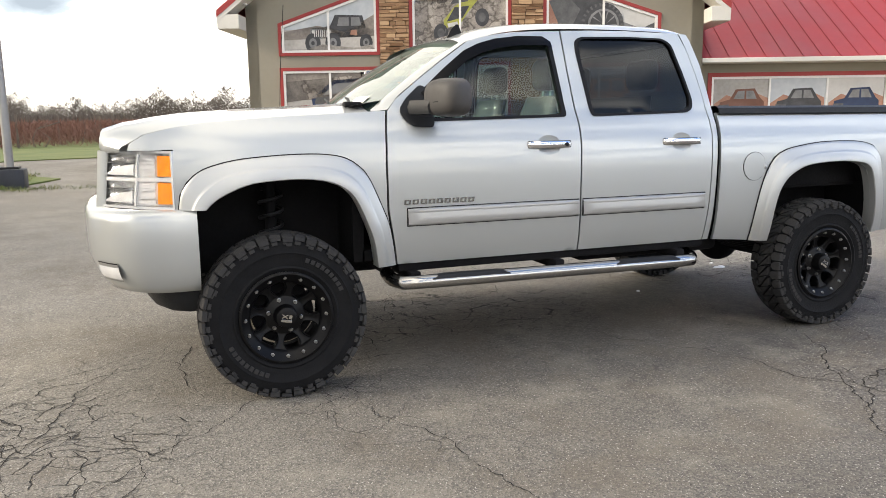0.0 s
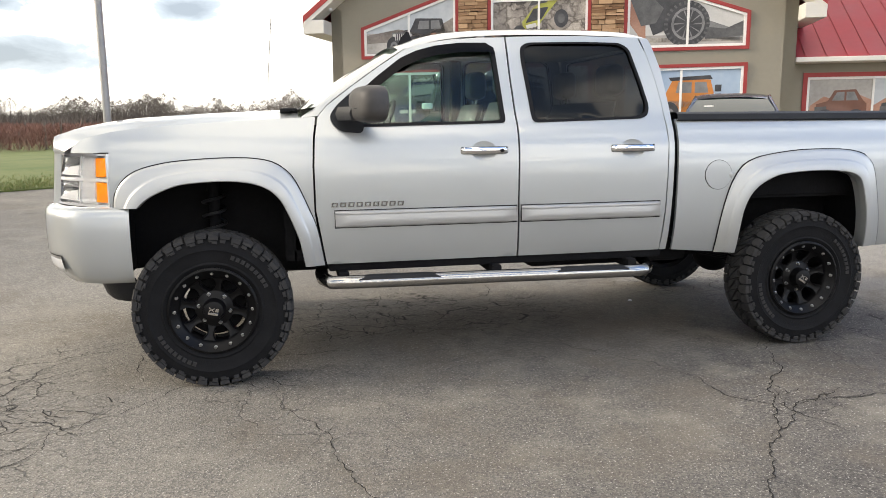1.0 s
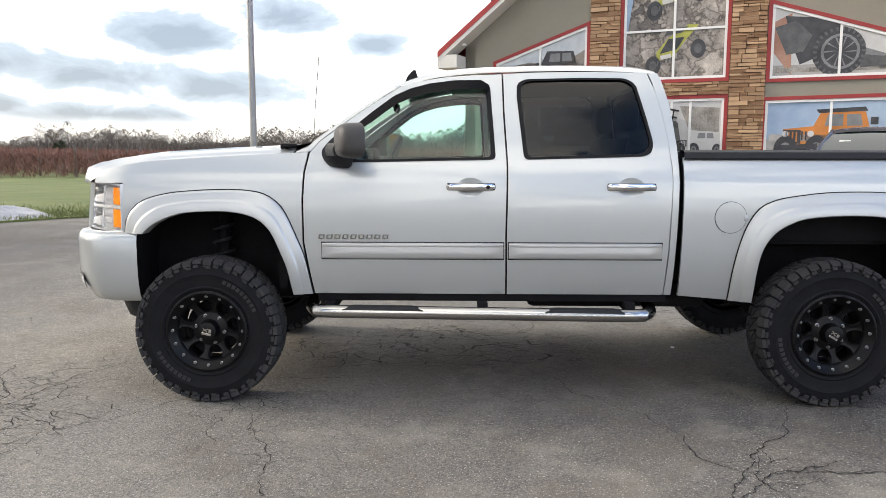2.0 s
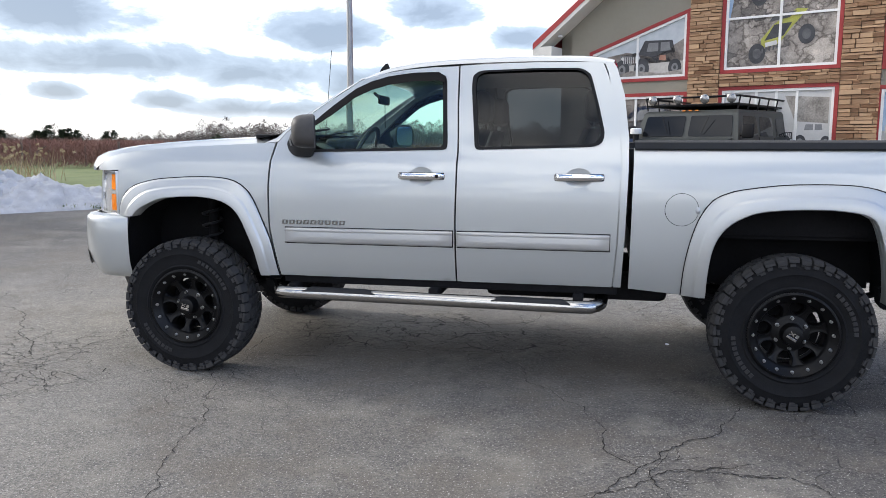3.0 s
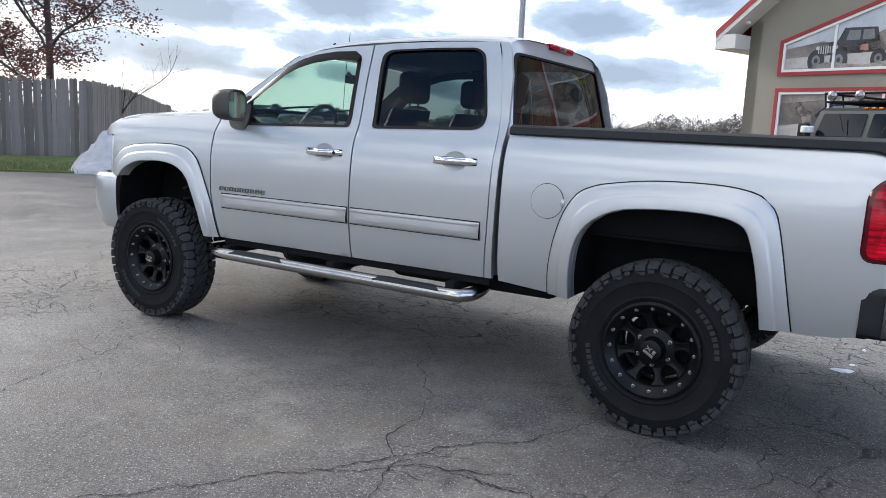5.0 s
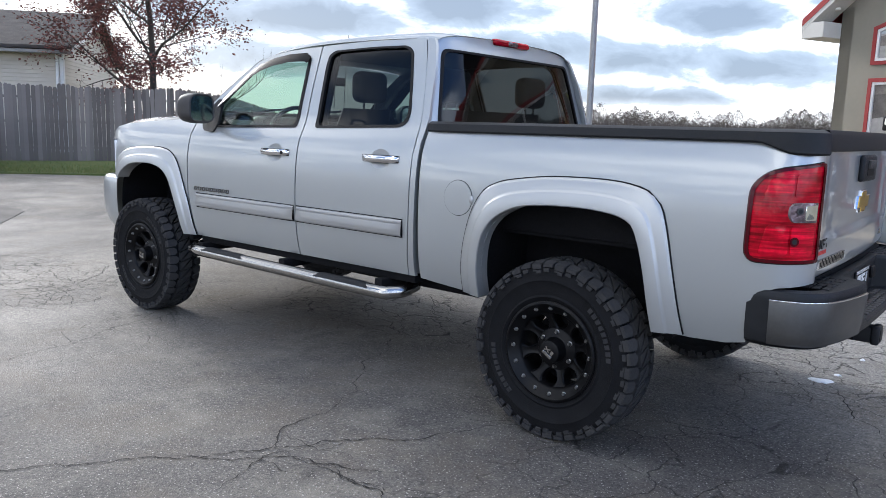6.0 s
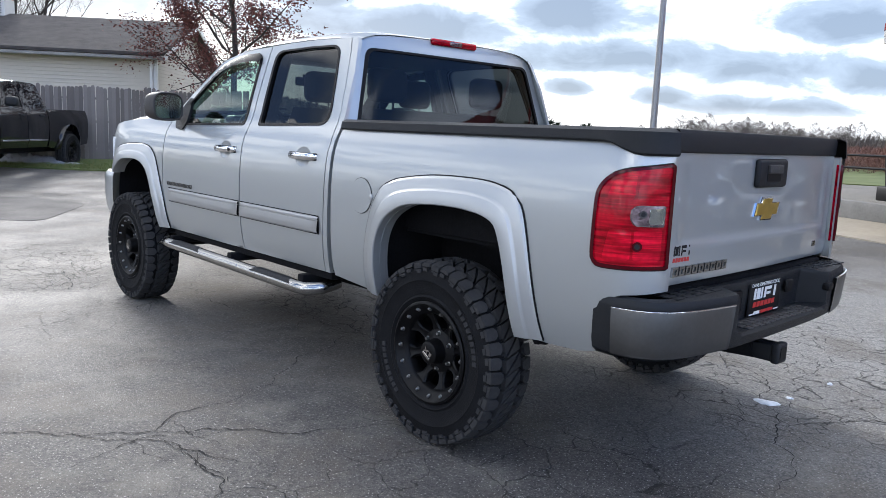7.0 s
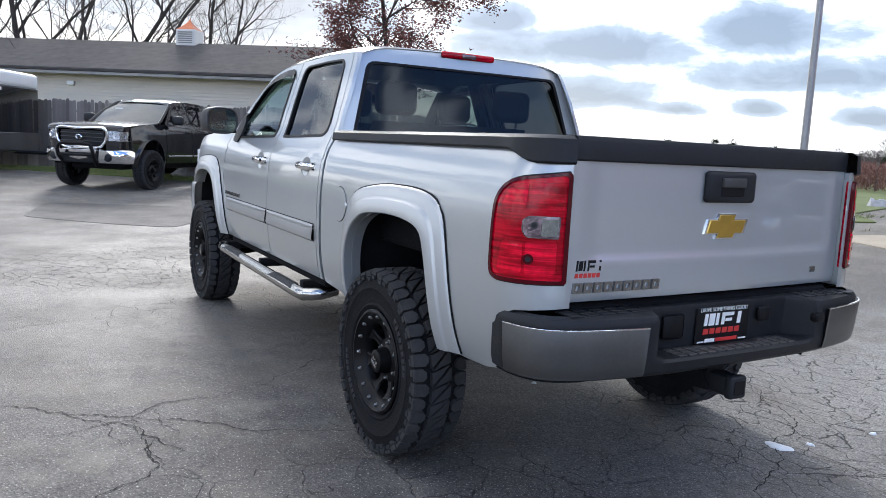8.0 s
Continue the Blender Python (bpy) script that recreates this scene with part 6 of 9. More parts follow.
def truck_chassis(truck):
    for s in (-1, 1):
        pts = [(-0.75, s * 0.42, 0.62), (-0.3, s * 0.42, 0.66), (0.4, s * 0.42, 0.60), (2.8, s * 0.45, 0.60), (3.3, s * 0.45, 0.72), (3.9, s * 0.45, 0.74), (4.6, s * 0.45, 0.66)]
        b = bmesh.new()
        for p, q in zip(pts, pts[1:]):
            loft([[(v[0], v[1] + a, v[2] + c) for a, c in ((-0.035, -0.06), (0.035, -0.06), (0.035, 0.06), (-0.035, 0.06))] for v in (p, q)], b, closed=True, cap=True)
        part("frame_rail", b, UNDER, truck)
        # coil-over, arm and knuckle at the front
        pts = [(0.0 + 0.062 * math.cos(t), s * 0.62 + 0.062 * math.sin(t), 0.62 + 0.042 * t / 2) for t in [k * 0.45 for k in range(76)]]
        pts = [(x, y, 0.62 + (z - 0.62) * 0.62) for x, y, z in pts]
        part("coil_spring", tube(pts, 0.010, 6), BLACK, truck)
        part("shock_absorber", tube([(0, s * 0.62, 0.48), (0, s * 0.60, 1.12)], 0.032, 12), UNDER, truck)
        part("control_arm", tube([(-0.22, s * 0.36, 0.50), (0.0, s * 0.74, 0.40), (0.24, s * 0.36, 0.50)], 0.032, 8), UNDER, truck)
        part("knuckle", box(-0.05, 0.06, *sorted((s * 0.70, s * 0.80)), 0.34, 0.76, 0.02, 2), UNDER, truck)
        # leaf spring and shock at the rear
        b = bmesh.new()
        for k in range(4):
            h = 0.62 - 0.24 * k / 4
            pp = [(3.645 + t * h, s * 0.50, 0.46 + 0.012 * (3 - k) + 0.12 * t * t * (h / 0.62) ** 2) for t in [-1 + 0.2 * i for i in range(11)]]
            loft([[(x, y - 0.032, z - 0.005), (x, y + 0.032, z - 0.005), (x, y + 0.032, z + 0.005), (x, y - 0.032, z + 0.005)] for x, y, z in pp], b, closed=True, cap=True)
        part("leaf_spring", b, UNDER, truck)
        part("shock_absorber", tube([(3.82, s * 0.40, 0.42), (3.90, s * 0.40, 1.02)], 0.03, 10), UNDER, truck)
    part("front_axle", tube([(0, -0.75, 0.437), (0, 0.75, 0.437)], 0.04, 10), UNDER, truck)
    part("rear_axle", tube([(3.645, -0.78, 0.437), (3.645, 0.78, 0.437)], 0.05, 12), UNDER, truck)
    b = bmesh.new(); bmesh.ops.create_uvsphere(b, u_segments=18, v_segments=12, radius=0.16)
    bmesh.ops.translate(b, vec=(3.645, 0.05, 0.44), verts=b.verts)
    part("differential", b, UNDER, truck)
    part("propeller_shaft", tube([(0.9, 0.05, 0.60), (3.5, 0.05, 0.46)], 0.045, 10), UNDER, truck)
    part("gearbox", box(0.1, 1.2, -0.25, 0.25, 0.48, 0.72, 0.04, 2), UNDER, truck)
    part("fuel_tank", box(1.9, 3.0, -0.70, -0.50, 0.52, 0.68, 0.04, 2), UNDER, truck)
    for s in (-1, 1):
        part("liner_bracket", outward(loft([[(4.10, s * y, 0.68), (4.18, s * y, 0.68), (4.18, s * y, 0.60), (4.165, s * y, 0.565), (4.14, s * y, 0.56), (4.115, s * y, 0.59)] for y in (0.77, 0.85)], closed=True, cap=True), (4.16, s * 0.81, 0.58)), UNDER, truck, "black bracket below the wheel house")
    part("exhaust_pipe", tube(curve_pts([(1.0, 0.4, 0.52), (2.5, 0.45, 0.52), (3.3, 0.6, 0.60), (4.3, 0.66, 0.58), (4.55, 0.80, 0.56)], 0.15), 0.035, 10), UNDER, truck)
    part("silencer", tube([(2.2, 0.45, 0.52), (2.3, 0.45, 0.52), (2.85, 0.46, 0.52), (2.95, 0.46, 0.52)], 0.1, 14), UNDER, truck)


def truck_cabin(truck):
    def seat(name, x, y, w, rest):
        b = box(x - 0.02, x + 0.50, y - w, y + w, 0.90, 1.06, 0.05, 4)
        base = part(name, b, LEATHER, truck, "grey leather seat", smooth=50)
        sec = []
        for k in range(9):
            t = k / 8
            cx, z, ww, th = x + 0.46 + 0.20 * t, 1.0 + 0.56 * t, w * (1 - 0.18 * t * t), 0.075 - 0.02 * t
            sec.append([(cx + th * math.cos(a) * (1 if abs(math.cos(a)) > .3 else .9), y + ww * math.copysign(abs(math.sin(a)) ** 0.6, math.sin(a)), z) for a in [2 * math.pi * j / 16 for j in range(16)]])
        part("seat_back", loft(sec, closed=True, cap=True), LEATHER, base, smooth=50)
        for yy in rest:
            part("head_restraint", box(x + 0.62, x + 0.74, yy - 0.13, yy + 0.13, 1.60, 1.80, 0.05, 4), LEATHER, base, smooth=50)
            for d in (-0.05, 0.05):
                part("restraint_post", tube([(x + 0.67, yy + d, 1.52), (x + 0.68, yy + d, 1.63)], 0.007, 6), STEEL, base)
    seat("driver_seat", 1.15, -0.40, 0.26, (-0.40,))
    seat("passenger_seat", 1.15, 0.40, 0.26, (0.40,))
    seat("rear_bench", 1.86, 0.0, 0.68, (-0.42, 0.42))
    b = loft([[(0.52, y, 1.44 - 0.0 * y) for y in (-0.80, 0, 0.80)], [(0.80, y, 1.47) for y in (-0.80, 0, 0.80)], [(0.90, y, 1.42) for y in (-0.80, 0, 0.80)], [(0.93, y, 1.18) for y in (-0.80, 0, 0.80)], [(0.78, y, 1.05) for y in (-0.80, 0, 0.80)]])
    dash = part("dashboard", outward(b, (0.6, 0, 1.1)), DARKCLOTH, truck, smooth=40)
    part("instrument_hood", box(0.80, 0.95, -0.58, -0.22, 1.42, 1.50, 0.03, 3), DARKCLOTH, dash)
    ring = [(1.02 + 0.185 * math.sin(t) * 0.42, -0.40 + 0.185 * math.cos(t), 1.40 + 0.185 * math.sin(t) * 0.9) for t in [2 * math.pi * k / 32 for k in range(33)]]
    wheel = part("steering_wheel", tube(ring, 0.016, 8, cap=False), DARKCLOTH, truck, "black steering wheel", smooth=60)
    part("wheel_boss", tube([(0.92, -0.40, 1.33), (1.01, -0.40, 1.39)], 0.05, 12), DARKCLOTH, wheel)
    for dy in (-0.09, 0.09):
        part("wheel_arm", tube([(1.01, -0.40, 1.39), (1.02, -0.40 + dy * 1.9, 1.40)], 0.015, 6), DARKCLOTH, wheel)
    rm = part("rear_view_mirror", box(1.03, 1.055, -0.12, 0.12, 1.745, 1.81, 0.012, 3), SEAL, truck, "black rear-view mirror")
    part("mirror_stem", tube([(0.97, 0, 1.83), (1.03, 0, 1.785)], 0.012, 6), SEAL, rm)
    part("air_freshener_cord", tube([(1.05, 0.0, 1.745), (1.05, 0.0, 1.58)], 0.003, 5), SEAL, rm)
    part("headliner", box(1.42, 2.60, -0.62, 0.62, 1.895, 1.910, 0.004, 1), LEATHER, truck)
    for s in (-1, 1):
        part("door_trim", box(0.62, 2.64, *sorted((s * 0.83, s * 0.86)), 0.72, 1.425, 0.01, 2), DARKCLOTH, truck)
        part("centre_pillar_trim", tube([(1.76, s * 0.78, 1.40), (1.73, s * 0.62, 1.90)], 0.045, 8), DARKCLOTH, truck)


truck = thing("pickup_truck", "lifted silver crew-cab pickup truck with black wheels and fender flares", "pickup truck", Matrix.Translation((0, -0.02, 0)))
for s in (-1, 1):
    truck_side(truck, s)
truck_shell(truck)
truck_chassis(truck)
truck_cabin(truck)
for x, s, spin in ((0.0, -1, 0.2), (0.0, 1, 0.9), (3.645, -1, 0.55), (3.645, 1, 1.3)):
    make_wheel(truck, x, s, spin)

# ---------------------------------------------------------------- ground, lawn, pad
STUCCO = material("grey_green_stucco", (0.275, 0.252, 0.203), 0.9, var=0.06, scale=1.2, bump=0.25, bscale=220)
REDTRIM = material("red_trim_paint", (0.32, 0.036, 0.034), 0.5, var=0.10, scale=2)
REDROOF = material("red_metal_roof", (0.30, 0.030, 0.036), 0.55, 0.0, var=0.12, scale=0.9, rvar=0.08)
SOFFIT = material("white_soffit", (0.62, 0.60, 0.55), 0.6, var=0.05, scale=4)
STONE = material("ledge_stone", (0.20, 0.105, 0.055), 0.9, color2=(0.52, 0.34, 0.20), scale=6, bump=0.6, bscale=50, island=0.75)
MORTAR = material("stone_backing", (0.10, 0.065, 0.045), 0.95, var=0.3, scale=9)
BLACKPAINT = material("glossy_black_paint", (0.005, 0.0055, 0.007), 0.14, 0.0, var=0.1, scale=1, spec=0.4, coat=0.6, coat_rough=0.03)
NAVYPAINT = material("dark_blue_paint", (0.012, 0.020, 0.045), 0.25, 0.2, var=0.1, scale=1, coat=1.0, coat_rough=0.03)
DRAB = material("dark_grey_green_paint", (0.040, 0.044, 0.041), 0.5, var=0.12, scale=2, bump=0.1)
DARKGLASS = material("black_glass", (0.006, 0.007, 0.009), 0.03, spec=0.40)
CARGLASS = material("grey_green_glass", (0.020, 0.030, 0.030), 0.05, spec=0.5, coat=0.9, coat_rough=0.0)
FENCEWOOD = material("weathered_grey_wood", (0.105, 0.090, 0.079), 0.9, color2=(0.26, 0.228, 0.205), scale=3, bump=0.5, bscale=40, island=0.55)
SIDING = material("cream_vinyl_siding", (0.56, 0.505, 0.42), 0.6, var=0.05, scale=1.5)
SHINGLE = material("dark_shingles", (0.040, 0.035, 0.033), 0.95, color2=(0.085, 0.075, 0.068), scale=3, bump=0.9, bscale=30)
BARK = material("tree_bark", (0.055, 0.045, 0.038), 0.95, var=0.35, scale=5, bump=0.6, bscale=40)
OAKLEAF = material("russet_oak_leaf", (0.095, 0.034, 0.030), 0.75, color2=(0.23, 0.080, 0.062), scale=2, island=0.8)
TWIG = material("far_bare_twigs", (0.072, 0.062, 0.054), 1.0, color2=(0.175, 0.150, 0.125), scale=0.1, island=0.7)
VINE = material("bare_vine_canes", (0.115, 0.052, 0.040), 0.95, color2=(0.28, 0.150, 0.115), scale=0.4, island=0.75)
VINEPOST = material("vineyard_post", (0.16, 0.13, 0.11), 0.95, var=0.3, scale=5)
EVERGREEN = material("evergreen_needles", (0.035, 0.055, 0.032), 0.85, color2=(0.085, 0.115, 0.065), scale=0.5, island=0.6)
REED = material("dry_seed_heads", (0.30, 0.22, 0.11), 0.9, color2=(0.52, 0.41, 0.26), scale=1, island=0.7)
SNOW = material("old_snow", (0.31, 0.31, 0.315), 0.8, color2=(0.47, 0.475, 0.49), scale=5, bump=0.7, bscale=22)
GALV = material("galvanised_pole", (0.30, 0.30, 0.30), 0.5, 0.6, var=0.1, scale=2)
COPPER = material("copper_roof", (0.50, 0.17, 0.085), 0.4, 0.7, var=0.2, scale=5)
TRAILERWHITE = material("trailer_white", (0.70, 0.70, 0.69), 0.45, var=0.05, scale=2)
ICE = material("slush", (0.80, 0.82, 0.84), 0.4, var=0.12, scale=12, bump=0.8, bscale=40)


def ground_mesh():
    xs = sorted(set([-900, -400, -200, -120, -80, -60] + [round(-50 + 0.8 * k, 2) for k in range(112)] + [45, 60, 90, 150, 300, 900]))
    ys = sorted(set([-900, -300, -120, -60, -30] + [round(-20 + 0.8 * k, 2) for k in range(88)] + [55, 70, 100, 150, 300, 900]))
    b = bmesh.new()
    g = [[b.verts.new((x, y, rise(x, y))) for x in xs] for y in ys]
    for j in range(len(ys) - 1):
        for i in range(len(xs) - 1):
            f = b.faces.new((g[j][i], g[j][i + 1], g[j + 1][i + 1], g[j + 1][i]))
            if ys[j] > 50 or xs[i] < -60:
                f.material_index = 1
    return b


tagged(part("ground", ground_mesh(), [ASPHALT, SOIL], smooth=60), "grey worn cracked asphalt parking lot", "ground", kind="structure")
rng = random.Random(5)
edge = [(-2.6, 12.5)]
k = 0
while edge[-1][0] > -44:
    x = edge[-1][0] - 0.55
    edge.append((x, x + 14.3 + rng.uniform(-0.10, 0.10)))
LAWN = [(-2.4, 13.1), (-3.7, 14.4), (-4.6, 17.2), (-5.2, 19.5), (-4.3, 20.9), (-2.2, 21.7), (12, 27), (40, 38), (40, 62), (-60, 62), (-60, -45.7)] + edge[::-1]
tagged(part("lawn", sheet(LAWN, lambda x, y: Vector((x, y, rise(x, y) + 0.03)), (), 1.3, (0, 0, -0.06)), GRASS, smooth=60), "green mown winter lawn along the lot", "lawn", kind="structure")

FACADE = Matrix.Rotation(radians(-23), 4, "Z")


def shop(s, n, z=0.0):
    return FACADE @ Vector((s, n, z))


pad = sheet([(-4.9, 8.3), (24, 8.3), (24, 13.2), (-4.9, 13.2)], lambda s, n: Vector((s, n, rise(*shop(s, n)[:2]) + 0.018)), (), 0.9, (0, 0, -0.1))
tagged(part("pavement", pad, CONCRETE, m=FACADE, smooth=60), "tan concrete apron before the shop", "pavement", kind="structure")

# low retaining wall with a black pipe rail
wall_n = 10.25
rw = thing("low_wall", "low grey concrete wall with a black pipe rail", "wall", FACADE)
part("wall_body", box(-4.75, -1.3, wall_n, wall_n + 0.22, 0.15, 0.57, 0.02, 2), CURB_M, rw)
for s in (-4.4, -3.15, -1.9):
    part("rail_post", tube([(s, wall_n + 0.11, 0.55), (s, wall_n + 0.11, 1.33)], 0.022, 8), SEAL, rw)
for z in (1.33, 1.12):
    part("rail", tube([(-4.6, wall_n + 0.11, z), (-1.5, wall_n + 0.11, z + 0.02)], 0.021, 8), SEAL, rw)
part("rail_hook", tube([(-4.4, wall_n + 0.09, 0.86), (-4.62, wall_n + 0.09, 0.86), (-4.62, wall_n + 0.09, 1.0)], 0.014, 6), SEAL, rw)

# patch, puddle, slush
patch = rounded([(-4.9, -0.35), (-5.5, -1.2), (-6.6, -2.3), (-8.6, -1.9), (-7.6, 0.2), (-6.4, 0.72), (-5.6, 0.15)], 0.25)
tagged(part("asphalt_patch", sheet(patch, lambda x, y: Vector((x, y, rise(x, y) + 0.006)), (), 0.3, (0, 0, -0.03)), PATCH), "darker patch of newer asphalt in the lot", "patch", kind="structure")


def blob(cx, cy, rx, ry, seed, n=26):
    q = random.Random(seed)
    ph = [q.uniform(0, 6.28) for _ in range(4)]
    return [(cx + rx * (1 + 0.22 * math.sin(2 * t + ph[0]) + 0.14 * math.sin(3 * t + ph[1]) + 0.10 * math.sin(5 * t + ph[2])) * math.cos(t),
             cy + ry * (1 + 0.22 * math.sin(2 * t + ph[0]) + 0.14 * math.sin(3 * t + ph[1]) + 0.10 * math.sin(7 * t + ph[3])) * math.sin(t)) for t in [2 * math.pi * k / n for k in range(n)]]


for cx, cy, rx, ry, sd in ((4.42, 0.87, 0.058, 0.050, 1), (4.47, 1.05, 0.022, 0.012, 2), (4.52, 1.52, 0.012, 0.024, 3), (3.10, 0.31, 0.012, 0.018, 4)):
    b = bmesh.new()
    rings = [[b.verts.new((x, y, rise(x, y) + z)) for x, y in blob(cx, cy, rx * k, ry * k, sd, 22)] for k, z in ((1.0, 0.001), (0.86, 0.007), (0.5, 0.011))]
    for p, q in zip(rings, rings[1:]):
        for i in range(22):
            b.faces.new((p[i], p[(i + 1) % 22], q[(i + 1) % 22], q[i]))
    b.faces.new(rings[-1])
    tagged(part("ice_patch", b, ICE, smooth=60), "small patch of melting white slush on the asphalt", "ice", group="ice on the lot")


def crack_mesh(lines, width, seed):
    """Broken dark fissures: ribbons of uneven width along wandering lines, with side branches."""
    q = random.Random(seed)
    b = bmesh.new()

    def ribbon(pts, w):
        L = []
        for i, p in enumerate(pts):
            d = (pts[min(i + 1, len(pts) - 1)] - pts[max(i - 1, 0)])
            if d.length < 1e-6:
                continue
            d.normalize()
            ww = w * q.uniform(0.25, 1.25) * min(1, 0.2 + 3 * i / len(pts), 0.2 + 3 * (len(pts) - 1 - i) / len(pts))
            z = rise(p.x, p.y) + 0.0035
            nrm = Vector((-d.y, d.x))
            L.append((b.verts.new((p.x + nrm.x * ww, p.y + nrm.y * ww, z)), b.verts.new((p.x - nrm.x * ww, p.y - nrm.y * ww, z))))
        for a, c in zip(L, L[1:]):
            b.faces.new((a[0], a[1], c[1], c[0]))

    def wander(pts, amp):
        P = [Vector(p[:2]) for p in pts]
        while max((c - a).length for a, c in zip(P, P[1:])) > 0.05:
            out = [P[0]]
            for a, c in zip(P, P[1:]):
                d = c - a
                m = (a + c) / 2 + Vector((-d.y, d.x)) * q.uniform(-amp, amp)
                out += [m, c]
            P = out
        return P
    for pts in lines:
        P = wander(pts, 0.16)
        ribbon(P, width)
        for k in range(int(len(P) * 0.010) + 1):
            i = q.randrange(1, len(P) - 1)
            d = (P[i + 1] - P[i - 1]).normalized()
            a = math.atan2(d.y, d.x) + q.choice((-1, 1)) * q.uniform(0.6, 1.3)
            ln = q.uniform(0.15, 0.5)
            ribbon(wander([P[i], P[i] + Vector((math.cos(a), math.sin(a))) * ln], 0.2), width * 0.55)
    return b


CRACKS = [
    [(3.9, -0.3), (3.48, -0.97), (3.05, -1.6), (2.79, -2.0), (2.55, -2.36), (2.26, -2.72), (2.0, -3.3), (1.9, -4.2)],
    [(2.52, -2.36), (2.70, -2.24), (2.85, -2.09), (3.12, -1.91), (3.5, -1.7)],
    [(2.79, -2.0), (3.06, -1.97), (3.24, -1.98), (3.45, -1.95), (3.65, -2.22), (4.1, -2.8), (4.8, -3.3)],
    [(2.60, -1.38), (2.64, -1.70), (2.80, -2.0)],
    [(-3.95, 2.0), (-2.97, 0.77), (-2.79, 0.38), (-2.0, -0.18), (-1.5, -0.61), (-1.26, -0.99), (-1.32, -1.27), (-1.2, -1.9)],
    [(3.4, 2.2), (3.73, 1.59), (4.08, 1.39), (4.26, 1.24), (4.45, 0.81), (4.65, 0.47), (4.85, 0.2), (5.1, -0.4)],
    [(-4.2, -3.2), (-2.9, -2.8), (-2.2, -2.1), (-1.76, -1.66), (-1.40, -0.88), (-0.9, -0.3), (-0.42, 0.41)],
    [(-1.9, -1.0), (-1.39, -0.67), (-1.22, -0.39), (-0.89, -0.28), (-0.64, 0.02)],
    [(-1.9, -2.0), (-1.28, -1.39), (-1.06, -0.72), (-0.76, -0.48)],
    [(-0.99, -1.9), (-1.01, -1.33), (-0.75, -1.43), (-0.54, -1.61)],
    [(4.45, 0.81), (5.0, 1.1), (5.6, 1.2), (6.4, 1.8)],
    [(-6.0, -4.0), (-3.0, -3.6), (-0.4, -3.9)],
]
FINE_CRACKS = [
    [(0.1, -0.95), (0.35, -1.47), (0.57, -1.97), (0.64, -2.36), (0.78, -2.6), (0.9, -3.0), (0.95, -3.7)],
    [(1.7, 0.1), (1.98, -0.38), (2.17, -0.76), (2.36, -1.0), (2.54, -1.2), (2.62, -1.7)],
    [(-1.5, -0.55), (-1.15, -0.22), (-0.92, -0.06), (-0.63, 0.07), (-0.2, 0.2)],
    [(-1.3, -1.0), (-0.96, -0.78), (-0.79, -0.62), (-0.57, -0.45)],
    [(-1.15, -1.4), (-0.95, -1.01), (-0.77, -0.82)],
    [(-1.2, -1.65), (-0.78, -1.51), (-0.59, -1.45), (-0.41, -1.3), (-0.19, -1.01), (0.05, -0.8)],
    [(-1.0, -2.2), (-0.74, -1.8), (-0.74, -1.55)],
    [(3.12, -1.92), (3.32, -1.97), (3.43, -1.94)],
    [(2.97, -2.39), (2.87, -2.16), (2.85, -1.97)],
    [(4.6, 0.62), (4.79, 0.87), (4.88, 1.08), (5.3, 1.4)],
    [(3.9, -0.39), (4.12, -0.42), (4.35, -0.3)],
    [(4.2, 0.77), (4.38, 0.63), (4.5, 0.3)],
]
tagged(part("pavement_crack", crack_mesh(FINE_CRACKS, 0.0026, 6), CRACK), "fine hair cracks in the asphalt", "cracks", kind="stuff")
tagged(part("pavement_crack", crack_mesh(CRACKS, 0.0038, 3), CRACK), "dark branching cracks in the asphalt", "cracks", kind="stuff")
# a crazed belt under and before the truck's nose
q = random.Random(12)
craze = []
for k in range(46):
    t = q.random()
    cx, cy = -2.2 + 4.6 * t + q.gauss(0, 0.25), -1.5 + 2.3 * t + q.gauss(0, 0.42)
    a = q.choice((0.35, 1.7, -0.5)) + q.gauss(0, 0.3)
    ln = q.uniform(0.25, 0.65)
    craze.append([(cx, cy), (cx + math.cos(a) * ln * 0.5, cy + math.sin(a) * ln * 0.5 + q.uniform(-0.1, 0.1)), (cx + math.cos(a) * ln, cy + math.sin(a) * ln)])
tagged(part("pavement_crack", crack_mesh(craze, 0.0034, 4), CRACK), "crazed web of cracks in the asphalt", "cracks", kind="stuff")

# ---------------------------------------------------------------- the shop
WALL_N = 12.5
building = thing("shop_building", "grey-green stucco shop with red trim, stone pillars and printed windows", "building", FACADE)
APEX, EAVE_S0, EAVE_S1 = 1.37, -4.06, 6.80


def rake_z(s):
    return 3.60 + 0.77 * (min(s, 2 * APEX - s) - EAVE_S0)


UL = [(-2.87, 2.86), (-0.63, 2.86), (-0.63, 4.31), (-2.87, 3.55)]
UR = [(2.95, 2.88), (5.48, 2.88), (5.48, 3.64), (2.95, 4.49)]
LL = [(-2.87, 0.75), (-0.64, 0.75), (-0.64, 2.60), (-2.87, 2.60)]
LR = [(2.90, 0.75), (5.47, 0.75), (5.47, 2.60), (2.90, 2.58)]
CW = [(0.03, 2.94), (2.25, 2.94), (2.25, 5.30), (1.14, 5.95), (0.03, 5.30)]
DR = [(0.02, 0.28), (2.25, 0.28), (2.25, 2.66), (0.02, 2.66)]


